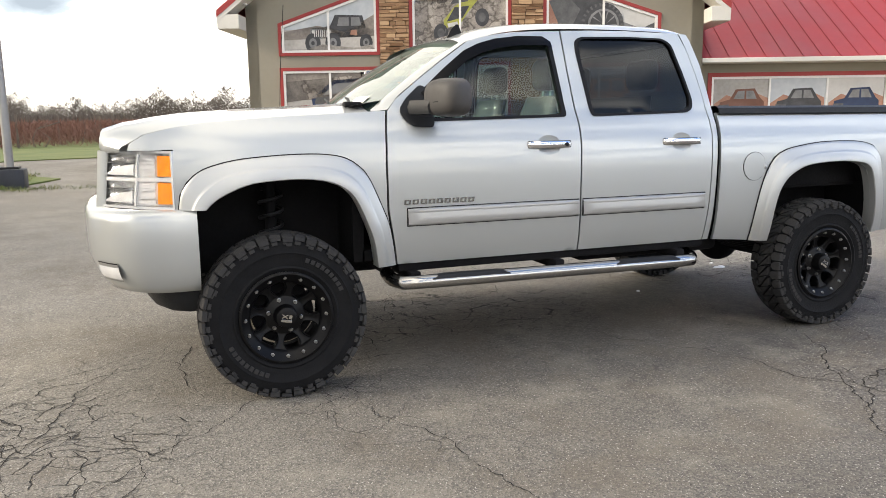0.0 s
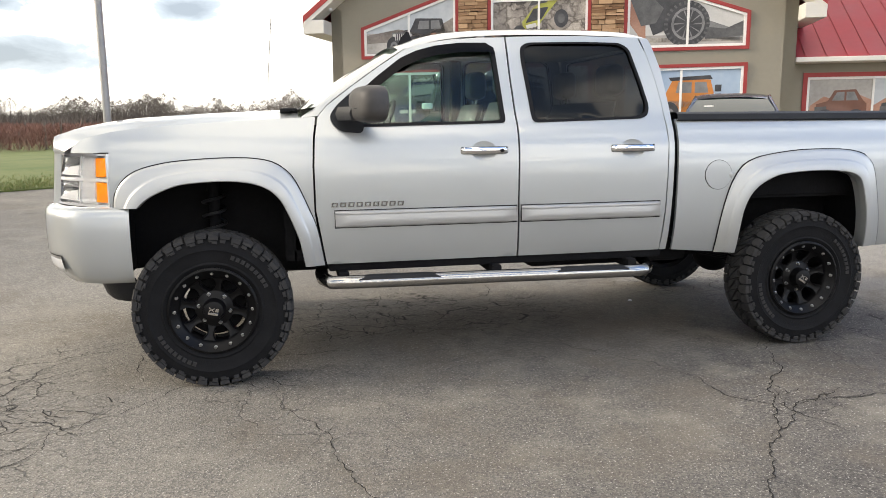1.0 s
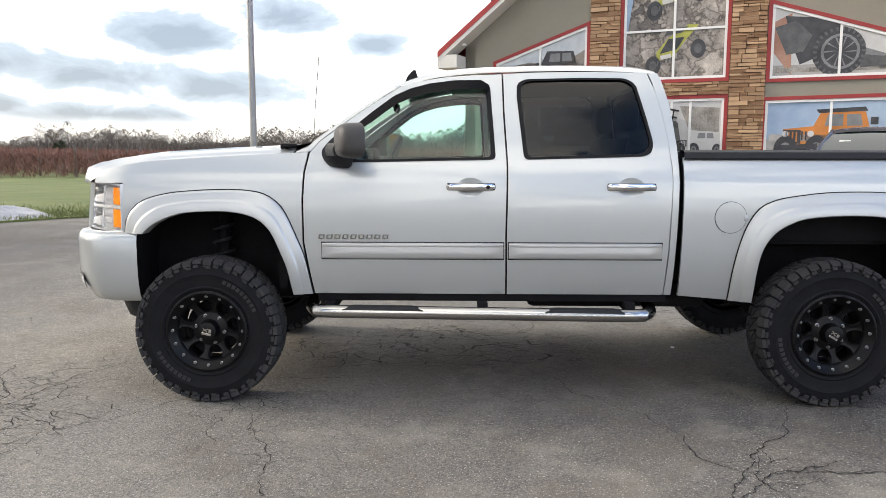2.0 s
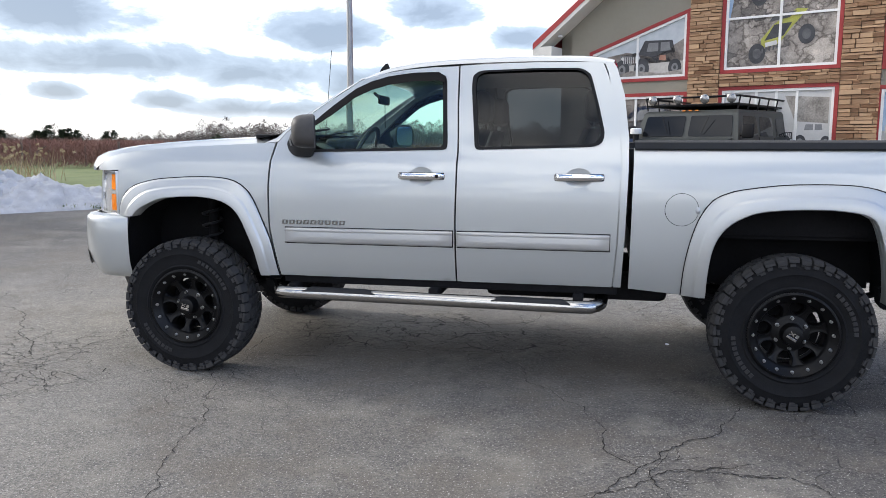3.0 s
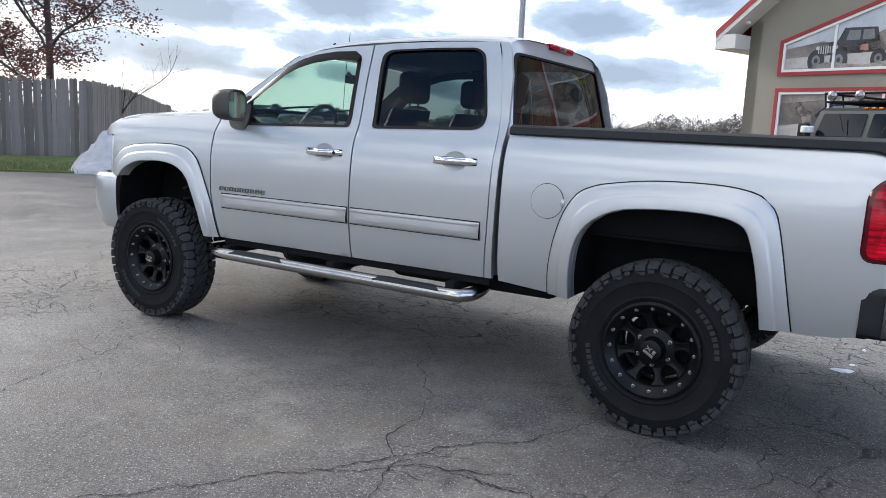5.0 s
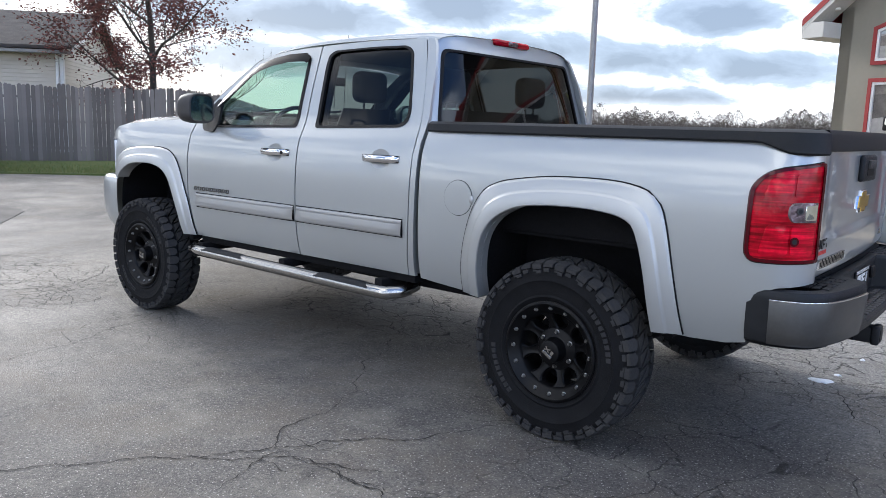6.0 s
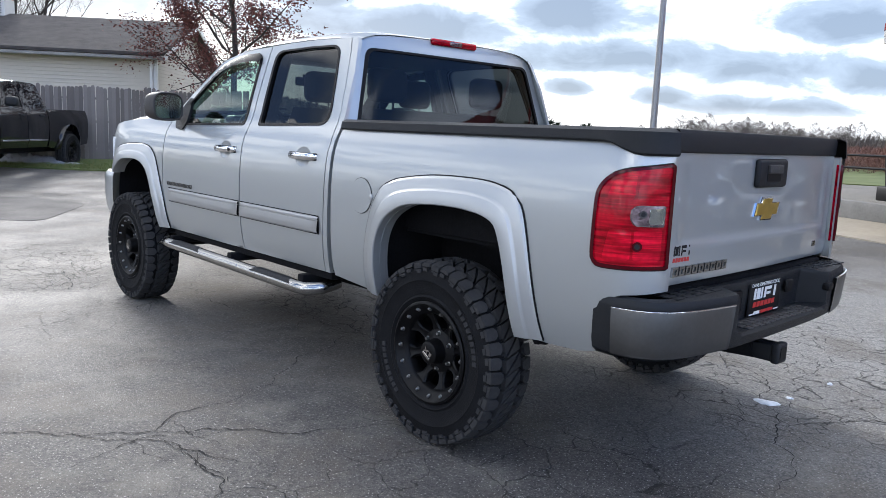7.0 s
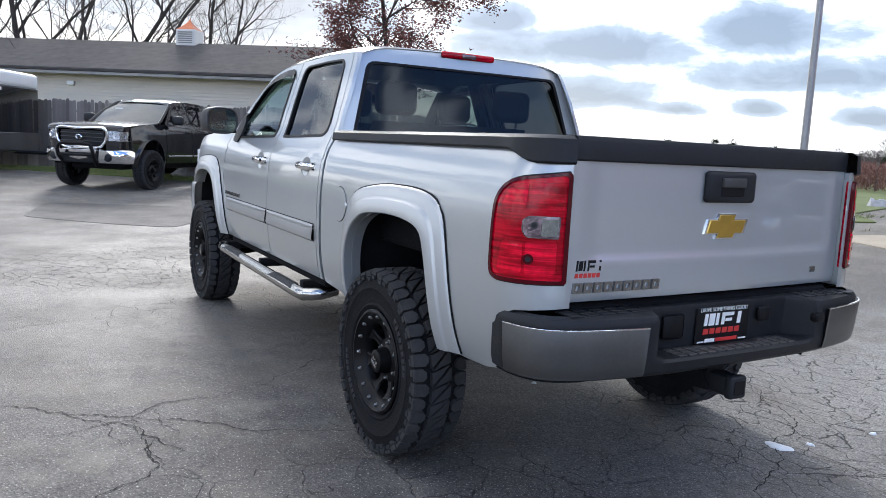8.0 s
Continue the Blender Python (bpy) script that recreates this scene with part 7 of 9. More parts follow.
def shrink(loop, d):
    """The loop moved in by d (outwards for a negative d)."""
    n, out = len(loop), []
    for i in range(n):
        p0, p1, p2 = (Vector(loop[(i + k) % n]) for k in (-1, 0, 1))
        a, b = (p1 - p0).normalized(), (p2 - p1).normalized()
        na, nb = Vector((-a.y, a.x)), Vector((-b.y, b.x))
        m = (na + nb).normalized()
        out.append(p1 + m * (d / max(0.3, m.dot(na))))
    return out


def wall_fn(n):
    return lambda s, z: Vector((s, n, z))


wall_loop = [(-3.58, 0.1), (6.40, 0.1), (6.40, rake_z(6.40)), (APEX, rake_z(APEX)), (-3.58, rake_z(-3.58))]
part("front_wall", sheet(wall_loop, wall_fn(WALL_N), [UL, UR, LL, LR, CW, DR], 0.7, (0, 0.25, 0)), STUCCO, building, smooth=20)
part("side_wall", box(-3.58, -3.33, WALL_N, 24, 0.1, rake_z(-3.58)), STUCCO, building)
part("side_wall", box(6.15, 6.40, WALL_N, 24, 0.1, rake_z(6.40)), STUCCO, building)
part("back_wall", sheet(wall_loop, wall_fn(24), (), 3, (0, -0.2, 0)), STUCCO, building)
part("interior_screen", box(-3.3, 6.1, 13.4, 13.5, 0.1, 6.5), DARKCLOTH, building)
for a, b_, sg in ((EAVE_S0, APEX, -1), (EAVE_S1, APEX, 1)):
    za, zb = rake_z(a), rake_z(APEX)
    b = bmesh.new()
    loft([[(s, n, z + dz) for s, z, dz in ((a, za, 0.12), (APEX, zb, 0.12), (APEX, zb, 0.20), (a, za, 0.20))] for n in (11.98, 24.4)], b, closed=True, cap=True)
    roof = part("gable_roof", b, REDROOF, building, "red metal roof slope", smooth=10)
    # barge board in red over white, soffit beneath the overhang
    part("barge_board", loft([[(s, n, z + dz) for s, z, dz in ((a, za, 0.045), (APEX, zb, 0.045), (APEX, zb, 0.17), (a, za, 0.17))] for n in (11.955, 11.985)], closed=True, cap=True), REDTRIM, building, smooth=10)
    part("white_fascia", loft([[(s, n, z + dz) for s, z, dz in ((a, za, -0.06), (APEX, zb, -0.06), (APEX, zb, 0.045), (a, za, 0.045))] for n in (11.965, 12.0)], closed=True, cap=True), SOFFIT, building, smooth=10)
    for k in range(14):
        n0 = 11.995 + k * (WALL_N - 12.0) / 14 * 1.0
        part("soffit_board", loft([[(s, n, z + dz) for s, z, dz in ((a, za, -0.055), (APEX, zb, -0.055), (APEX, zb, -0.035), (a, za, -0.035))] for n in (n0, n0 + 0.033)], closed=True, cap=True), SOFFIT, building, smooth=10)
    w = -3.58 if sg < 0 else 6.40
    part("eave_box", box(*sorted((a, w)), 11.97, 24.3, za - 0.20, za + 0.10, 0.01, 1), SOFFIT, building)
    lampx = a - sg * 0.55
    b = lathe([(0.001, 0), (0.05, 0), (0.055, 0.02), (0.04, 0.05)], 14, axis="Z")
    part("soffit_lamp", b, WHITE, building, "small white soffit lamp", m=Matrix.Translation((lampx, 12.25, rake_z(lampx) - 0.105)))

def crag_material():
    """A printed picture of boulders: pale faces, dark clefts."""
    m = material("boulder_print", (0.13, 0.115, 0.10), 0.35, color2=(0.58, 0.53, 0.48), scale=5)
    nt = m.node_tree
    N, L = nt.nodes.new, nt.links.new
    p = nt.nodes["Principled BSDF"]
    src = p.inputs["Base Color"].links[0].from_socket
    co, ns, ad = N("ShaderNodeTexCoord"), N("ShaderNodeTexNoise"), N("ShaderNodeVectorMath")
    ns.inputs["Scale"].default_value, ns.inputs["Detail"].default_value = 3.0, 6
    L(co.outputs["Object"], ns.inputs["Vector"])
    ad.operation = "MULTIPLY_ADD"; ad.inputs[1].default_value = (1.3, 1.3, 1.3)
    L(ns.outputs["Color"], ad.inputs[0]); L(co.outputs["Object"], ad.inputs[2])
    v, w = N("ShaderNodeTexVoronoi"), N("ShaderNodeTexVoronoi")
    v.feature, v.inputs["Scale"].default_value = "DISTANCE_TO_EDGE", 1.9
    w.inputs["Scale"].default_value = 1.9
    L(ad.outputs[0], v.inputs["Vector"]); L(ad.outputs[0], w.inputs["Vector"])
    r = N("ShaderNodeValToRGB")
    r.color_ramp.elements[0].position, r.color_ramp.elements[0].color = 0.0, (0.38, 0.36, 0.35, 1)
    r.color_ramp.elements[1].position, r.color_ramp.elements[1].color = 0.10, (1, 1, 1, 1)
    L(v.outputs["Distance"], r.inputs[0])
    t = N("ShaderNodeValToRGB")
    t.color_ramp.elements[0].position, t.color_ramp.elements[0].color = 0.1, (0.35, 0.34, 0.34, 1)
    t.color_ramp.elements[1].position, t.color_ramp.elements[1].color = 0.8, (1.15, 1.12, 1.08, 1)
    L(w.outputs["Color"], t.inputs[0])
    for tone in (r, t):
        x = N("ShaderNodeMix"); x.data_type, x.blend_type = "RGBA", "MULTIPLY"
        x.inputs["Factor"].default_value = 1.0
        L(src, x.inputs["A"]); L(tone.outputs[0], x.inputs["B"])
        src = x.outputs["Result"]
    L(src, p.inputs["Base Color"])
    return m


PRINTS = {
    "desert": material("desert_print", (0.27, 0.255, 0.235), 0.35, color2=(0.48, 0.455, 0.43), scale=1.4, spec=0.5),
    "sky": material("pale_sky_print", (0.36, 0.40, 0.44), 0.35, color2=(0.60, 0.62, 0.63), scale=0.8),
    "blue": material("blue_sky_print", (0.21, 0.31, 0.47), 0.35, color2=(0.42, 0.52, 0.62), scale=0.5),
    "rock": material("rock_print", (0.07, 0.06, 0.05), 0.35, color2=(0.50, 0.46, 0.41), scale=3.4),
    "red_rock": material("red_rock_print", (0.30, 0.13, 0.085), 0.35, color2=(0.46, 0.26, 0.18), scale=3),
    "crag": crag_material(),
    "sand": material("sand_print", (0.34, 0.315, 0.285), 0.35, color2=(0.56, 0.53, 0.49), scale=2.2),
    "mid": material("mid_grey_print", (0.05, 0.05, 0.052), 0.35, color2=(0.13, 0.13, 0.13), scale=7),
    "scrub": material("scrub_print", (0.12, 0.10, 0.085), 0.35, color2=(0.34, 0.30, 0.265), scale=2.5),
    "dark": material("dark_vehicle_print", (0.022, 0.022, 0.025), 0.35, color2=(0.07, 0.07, 0.075), scale=5),
    "grey": material("grey_vehicle_print", (0.13, 0.13, 0.13), 0.35, color2=(0.26, 0.26, 0.26), scale=5),
    "orange": material("orange_vehicle_print", (0.55, 0.20, 0.045), 0.35, var=0.15, scale=5),
    "yellow": material("yellow_vehicle_print", (0.36, 0.36, 0.07), 0.35, var=0.35, scale=5),
    "navy": material("navy_vehicle_print", (0.018, 0.035, 0.085), 0.35, var=0.3, scale=5),
    "brown": material("brown_vehicle_print", (0.16, 0.065, 0.04), 0.35, var=0.2, scale=5),
    "pale": material("pale_print", (0.55, 0.54, 0.52), 0.35, var=0.1, scale=4),
}


def clip_loop(loop, axis, value, keep_low):
    """The part of a convex 2D loop on one side of a straight cut."""
    out, n = [], len(loop)
    for i in range(n):
        a, b = Vector(loop[i]), Vector(loop[(i + 1) % n])
        ia, ib = ((a[axis] <= value) == keep_low), ((b[axis] <= value) == keep_low)
        if ia:
            out.append(a)
        if ia != ib:
            out.append(a.lerp(b, (value - a[axis]) / (b[axis] - a[axis])))
    return out


def printed_window(name, loop, cuts_s, cuts_z, horizon, upper, lower, label):
    """A window with a red surround, white frame and bars, and printed panes set back in the wall."""
    w = part(name, sheet(shrink(loop, -0.005), wall_fn(WALL_N - 0.035), [shrink(loop, 0.065)], 0.5, (0, 0.09, 0)), REDTRIM, building, label, smooth=20)
    fr = shrink(loop, 0.067)
    part("window_frame", sheet(fr, wall_fn(WALL_N - 0.018), [shrink(fr, 0.05)], 0.5, (0, 0.06, 0)), WHITE, w, smooth=20)
    glass = shrink(fr, 0.045)
    zs = [p[1] for p in glass]; ss = [p[0] for p in glass]
    for cs in cuts_s:
        zt = max(p[1] for p in clip_loop(clip_loop(glass, 0, cs + 0.02, True), 0, cs - 0.02, False))
        part("glazing_bar", box(cs - 0.024, cs + 0.024, WALL_N - 0.012, WALL_N + 0.03, min(zs), zt), WHITE, w)
    for cz in cuts_z:
        part("glazing_bar", box(min(ss), max(ss), WALL_N - 0.010, WALL_N + 0.03, cz - 0.022, cz + 0.022), WHITE, w)
    lo = clip_loop(glass, 1, horizon, True)
    hi = clip_loop(glass, 1, horizon, False)
    if len(hi) > 2:
        part("pane", sheet(hi, wall_fn(WALL_N + 0.020), (), 0.6, (0, 0.01, 0)), PRINTS[upper], w, "printed window pane")
    if len(lo) > 2:
        part("pane", sheet(lo, wall_fn(WALL_N + 0.0195), (), 0.6, (0, 0.01, 0)), PRINTS[lower], w, "printed window pane")
    return w, glass


def art(w, glass, pts, mat, layer, plane=WALL_N):
    """A flat printed shape on a pane, kept inside the glass."""
    loop = [Vector(p) for p in pts]
    c = sum(loop, Vector((0, 0))) / len(loop)
    if not inside(c, glass):
        return
    loop = [p if inside(p, glass) else p + (c - p) * next((k / 20 for k in range(1, 21) if inside(p + (c - p) * (k / 20), glass)), 1) for p in loop]
    part("printed_shape", sheet(loop, wall_fn(plane + 0.016 - 0.002 * layer), (), 0.5), PRINTS[mat], w)


def disc(cx, cz, r, n=18, squash=1.0):
    return [(cx + r * squash * math.cos(2 * math.pi * k / n), cz + r * math.sin(2 * math.pi * k / n)) for k in range(n)]


def printed_jeep(w, glass, x, z, k, body, wheel="dark", flip=1):
    def P(pts):
        pts = [(x + flip * a * k, z + c * k) for a, c in pts]
        return pts if flip > 0 else pts[::-1]
    art(w, glass, P([(-1.0, 0.18), (0.95, 0.25), (1.0, 0.62), (0.72, 0.66), (0.62, 1.02), (-0.22, 1.05), (-0.38, 0.72), (-0.98, 0.66)]), body, 0)
    art(w, glass, P([(-0.16, 0.72), (0.20, 0.72), (0.20, 0.97), (-0.10, 0.97)]), "grey", 1)
    art(w, glass, P([(0.27, 0.72), (0.58, 0.72), (0.53, 0.97), (0.27, 0.97)]), "grey", 1)
    art(w, glass, P([(-1.02, 0.34), (-0.62, 0.34), (-0.62, 0.64), (-0.98, 0.64)]), "grey" if body == "dark" else "dark", 1)
    for i in range(4):
        art(w, glass, P([(-0.96 + 0.08 * i, 0.38), (-0.92 + 0.08 * i, 0.38), (-0.92 + 0.08 * i, 0.6), (-0.96 + 0.08 * i, 0.6)]), body, 2)
    for cx in (-0.92, -0.30, 0.72):
        r = 0.30 if cx < 0.5 else 0.25
        art(w, glass, P(disc(cx, 0.22, r, squash=0.8)), wheel, 3)
        art(w, glass, P(disc(cx, 0.22, r * 0.5, squash=0.8)), "grey", 4)
        art(w, glass, P(disc(cx, 0.22, r * 0.22, squash=0.8)), "dark", 5)


w, g = printed_window("window_upper_left", UL, (-1.76,), (), 3.42, "sky", "desert", "slanted red-framed window printed with a dark off-road vehicle")
art(w, g, [(-2.75, 3.38), (-2.0, 3.50), (-1.4, 3.36), (-0.75, 3.72), (-0.75, 3.1), (-2.75, 3.1)], "scrub", 0)
art(w, g, [(-2.75, 3.20), (-0.75, 3.26), (-0.75, 3.0), (-2.75, 3.0)], "sand", 0.4)
printed_jeep(w, g, -1.45, 2.97, 0.72, "dark")
art(w, g, [(-2.2, 3.02), (-1.9, 3.10), (-1.2, 3.02), (-0.8, 3.08), (-0.75, 2.98), (-2.3, 2.96)], "rock", 6)
for k in range(7):
    art(w, g, [(-2.08 + 0.045 * k, 3.26), (-2.06 + 0.045 * k, 3.26), (-2.06 + 0.045 * k, 3.40), (-2.08 + 0.045 * k, 3.40)], "pale", 6)
for cx in (-2.1, -1.73):
    art(w, g, disc(cx, 3.37, 0.035), "pale", 6)
art(w, g, [(-1.28, 3.30), (-1.12, 3.28), (-1.14, 3.40), (-1.26, 3.40)], "red_rock", 6)
w, g = printed_window("window_upper_right", UR, (4.25,), (), 3.20, "pale", "desert", "slanted red-framed window printed with a large tyre")
art(w, g, [(2.9, 3.0), (3.4, 3.0), (3.5, 4.5), (2.9, 4.5)], "red_rock", 0)
art(w, g, [(3.25, 4.15), (3.7, 4.2), (4.3, 3.95), (4.45, 3.45), (3.9, 3.35), (3.55, 3.2), (3.4, 3.6)], "dark", 1)
art(w, g, disc(4.22, 3.42, 0.47), "dark", 2)
art(w, g, disc(4.25, 3.42, 0.34), "grey", 3)
art(w, g, disc(4.25, 3.42, 0.29), "dark", 4)
for i in range(10):
    a = 2 * math.pi * i / 10
    art(w, g, [(4.25 + 0.05 * math.cos(a - 0.3), 3.42 + 0.05 * math.sin(a - 0.3)), (4.25 + 0.28 * math.cos(a - 0.06), 3.42 + 0.28 * math.sin(a - 0.06)), (4.25 + 0.28 * math.cos(a + 0.06), 3.42 + 0.28 * math.sin(a + 0.06))], "grey", 5)
art(w, g, [(4.5, 3.12), (5.3, 3.05), (5.3, 3.25), (4.6, 3.5)], "grey", 1)
art(w, g, [(3.05, 3.95), (3.45, 4.05), (3.75, 3.75), (3.6, 3.45), (3.3, 3.4)], "mid", 2)
art(w, g, [(4.62, 3.35), (5.0, 3.30), (5.35, 3.45), (5.35, 3.15), (4.6, 3.1)], "mid", 2)
art(w, g, [(3.0, 3.05), (5.4, 3.05), (5.4, 3.12), (3.0, 3.16)], "rock", 1)
for i in range(26):
    a = 2 * math.pi * i / 26
    art(w, g, [(4.23 + r * math.cos(a + d), 3.42 + r * math.sin(a + d)) for r, d in ((0.39, -0.05), (0.46, -0.05), (0.46, 0.05), (0.39, 0.05))], "mid", 3)
w, g = printed_window("window_lower_left", LL, (-1.76,), (), 1.9, "scrub", "desert", "red-framed window printed with a blue truck on a track")
art(w, g, [(-1.7, 2.32), (-1.1, 2.36), (-0.9, 2.05), (-0.85, 1.3), (-2.1, 1.3), (-2.2, 1.95)], "navy", 0)
art(w, g, [(-1.65, 2.25), (-1.15, 2.28), (-1.02, 2.08), (-1.95, 2.0)], "grey", 1)
art(w, g, [(-2.75, 2.3), (-1.2, 2.42), (-0.8, 2.3), (-0.8, 2.1), (-2.75, 1.85)], "crag", 0)
art(w, g, [(-2.1, 1.95), (-0.95, 2.05), (-0.9, 1.9), (-2.12, 1.8)], "mid", 1)
for k in range(4):
    art(w, g, [(-2.0 + 0.26 * k, 1.62), (-1.82 + 0.26 * k, 1.63), (-1.82 + 0.26 * k, 1.70), (-2.0 + 0.26 * k, 1.69)], "pale", 2)
w, g = printed_window("window_lower_right", LR, (4.16,), (), 1.75, "blue", "desert", "red-framed window printed with an orange off-road vehicle")
printed_jeep(w, g, 4.2, 1.35, 0.9, "orange")
art(w, g, [(3.0, 1.85), (5.4, 1.80), (5.4, 1.70), (3.0, 1.70)], "sand", 0)
for k in range(6):
    art(w, g, [(3.37 + 0.07 * k, 1.72), (3.40 + 0.07 * k, 1.72), (3.40 + 0.07 * k, 1.9), (3.37 + 0.07 * k, 1.9)], "dark", 6)
for cx in (3.36, 3.82):
    art(w, g, disc(cx, 1.85, 0.06), "pale", 6)
art(w, g, [(3.25, 1.52), (3.95, 1.55), (3.95, 1.66), (3.25, 1.63)], "dark", 6)
art(w, g, [(4.85, 2.02), (4.98, 2.02), (4.98, 2.16), (4.85, 2.16)], "dark", 6)
art(w, g, [(3.9, 2.32), (4.75, 2.36), (4.8, 2.28), (3.95, 2.25)], "dark", 2)
w, g = printed_window("window_centre", CW, (1.14,), (4.02,), 9.0, "crag", "crag", "tall red-framed window printed with a yellow vehicle on rocks")
for zz, kk in ((3.12, 0.62), (4.25, 0.8)):
    art(w, g, [(0.80, zz + 0.28), (1.12, zz + 0.34), (1.32, zz + 0.62), (1.62, zz + 0.98), (1.42, zz + 1.0), (1.02, zz + 0.74), (0.78, zz + 0.45)], "yellow", 0)
    art(w, g, [(0.85, zz + 0.42), (1.2, zz + 0.5), (1.35, zz + 0.75), (1.02, zz + 0.72)], "dark", 1)
    art(w, g, disc(0.72, zz + 0.18, 0.2, squash=0.8), "dark", 2)
    art(w, g, disc(1.62, zz + 0.50, 0.19, squash=0.8), "dark", 2)
    art(w, g, [(0.88, zz + 0.30), (1.10, zz + 0.34), (1.08, zz + 0.42), (0.86, zz + 0.38)], "pale", 3)
    art(w, g, [(0.92, zz + 0.78), (1.30, zz + 0.84), (1.42, zz + 0.96), (1.02, zz + 0.92)], "mid", 3)
    art(w, g, disc(0.72, zz + 0.18, 0.10, squash=0.8), "mid", 3)
    art(w, g, disc(1.62, zz + 0.50, 0.10, squash=0.8), "mid", 3)
    for k in range(5):
        art(w, g, [(0.80 + 0.07 * k, zz + 0.18 + 0.02 * k), (0.83 + 0.07 * k, zz + 0.18 + 0.02 * k), (0.84 + 0.07 * k, zz + 0.27 + 0.02 * k), (0.81 + 0.07 * k, zz + 0.27 + 0.02 * k)], "mid", 3)
art(w, g, [(0.1, 5.2), (0.35, 5.2), (0.15, 3.9), (0.1, 3.9)], "blue", 1)
# entrance doors in the middle
w, g = printed_window("entrance_door", DR, (0.76, 1.14, 1.52), (), 1.5, "pale", "desert", "white-framed glazed entrance doors with a red surround")
art(w, g, [(1.3, 2.45), (2.1, 2.4), (2.1, 1.9), (1.5, 1.95)], "rock", 0)
printed_jeep(w, g, 1.75, 1.45, 0.45, "pale")
for s in (1.08, 1.20):
    part("pull_handle", tube([(s, WALL_N - 0.07, 1.1), (s, WALL_N - 0.07, 1.5)], 0.014, 8), STEEL, w)

# lower wing with a red roof
WN = 13.0
wing = thing("shop_wing", "long shop wing with a red metal roof and printed windows", "building", FACADE)
wl = [(6.40, 0.1), (15.5, 0.1), (15.5, 2.75), (6.40, 2.75)]
holes = [[(6.75 + 4.15 * k, 0.9), (10.7 + 4.15 * k, 0.9), (10.7 + 4.15 * k, 2.33), (6.75 + 4.15 * k, 2.33)] for k in range(2)]
part("wing_wall", sheet(wl, wall_fn(WN), holes, 1.5, (0, 0.25, 0)), STUCCO, wing, smooth=20)
part("wing_interior", box(6.5, 15.4, WN + 0.6, WN + 0.7, 0.1, 2.7), DARKCLOTH, wing)
for k, h in enumerate(holes):
    fr = part("wing_window", sheet(shrink(h, -0.06), wall_fn(WN - 0.03), [shrink(h, 0.03)], 1.5, (0, 0.06, 0)), REDTRIM, wing, "red-framed window with printed panes")
    part("window_frame", sheet(shrink(h, 0.028), wall_fn(WN - 0.012), [shrink(h, 0.08)], 1.5, (0, 0.05, 0)), WHITE, fr)
    for j in range(3):
        s0 = h[0][0] + 0.08 + j * 1.27
        part("pane", box(s0, s0 + 1.235, WN + 0.02, WN + 0.03, 0.98, 1.62), PRINTS["scrub"], fr)
        part("pane", box(s0, s0 + 1.235, WN + 0.021, WN + 0.03, 1.62, 2.25), PRINTS[("desert", "sky", "pale")[(j + k) % 3]], fr)
        glass = [(s0, 0.98), (s0 + 1.235, 0.98), (s0 + 1.235, 2.25), (s0, 2.25)]
        tone = ("brown", "dark", "navy")[(j + k) % 3]

        def put(pts, mat, layer, s0=s0, glass=glass, fr=fr):
            art(fr, glass, [(s0 + a, 1.28 + c) for a, c in pts], mat, layer, WN)
        put([(0.0, 0.42), (0.3, 0.62), (0.62, 0.50), (0.95, 0.66), (1.235, 0.54), (1.235, 0.3), (0.0, 0.3)], "red_rock", 0)
        put([(0.0, 0.05), (0.5, 0.12), (1.235, 0.02), (1.235, -0.3), (0.0, -0.3)], "rock", 0.5)
        put([(0.12, 0.22), (0.16, 0.46), (0.38, 0.52), (0.50, 0.74), (0.92, 0.76), (1.06, 0.54), (1.14, 0.46), (1.15, 0.20)], tone, 1)
        put([(0.46, 0.53), (0.55, 0.70), (0.70, 0.71), (0.70, 0.53)], "grey", 2)
        put([(0.74, 0.53), (0.74, 0.71), (0.89, 0.71), (0.98, 0.53)], "grey", 2)
        put([(0.13, 0.30), (0.13, 0.40), (0.36, 0.41), (0.36, 0.30)], "mid", 2)
        for cx in (0.34, 0.94):
            put(disc(cx, 0.18, 0.17), "dark", 3)
            put(disc(cx, 0.18, 0.085), "grey", 4)
        if j:
            part("glazing_bar", box(s0 - 0.04, s0, WN - 0.005, WN + 0.03, 0.98, 2.25), WHITE, fr)
roofw = part("wing_roof", loft([[(s, 12.62, 2.62), (s, 18.2, 6.1), (s, 18.2, 6.2), (s, 12.62, 2.70)] for s in (6.42, 15.6)], closed=True, cap=True), REDROOF, wing, "red standing-seam metal roof", smooth=10)
for k in range(23):
    s = 6.62 + 0.40 * k
    part("roof_seam", loft([[(s + d, 12.62, 2.70), (s + d, 18.2, 6.20), (s + d, 18.2, 6.218), (s + d, 12.62, 2.718)] for d in (0, 0.022)], closed=True, cap=True), REDROOF, wing, smooth=10)
part("gutter", box(6.42, 15.6, 12.53, 12.64, 2.585, 2.685, 0.01, 1), SOFFIT, wing)
part("wing_soffit", box(6.42, 15.6, 12.62, 13.0, 2.58, 2.61), SOFFIT, wing)

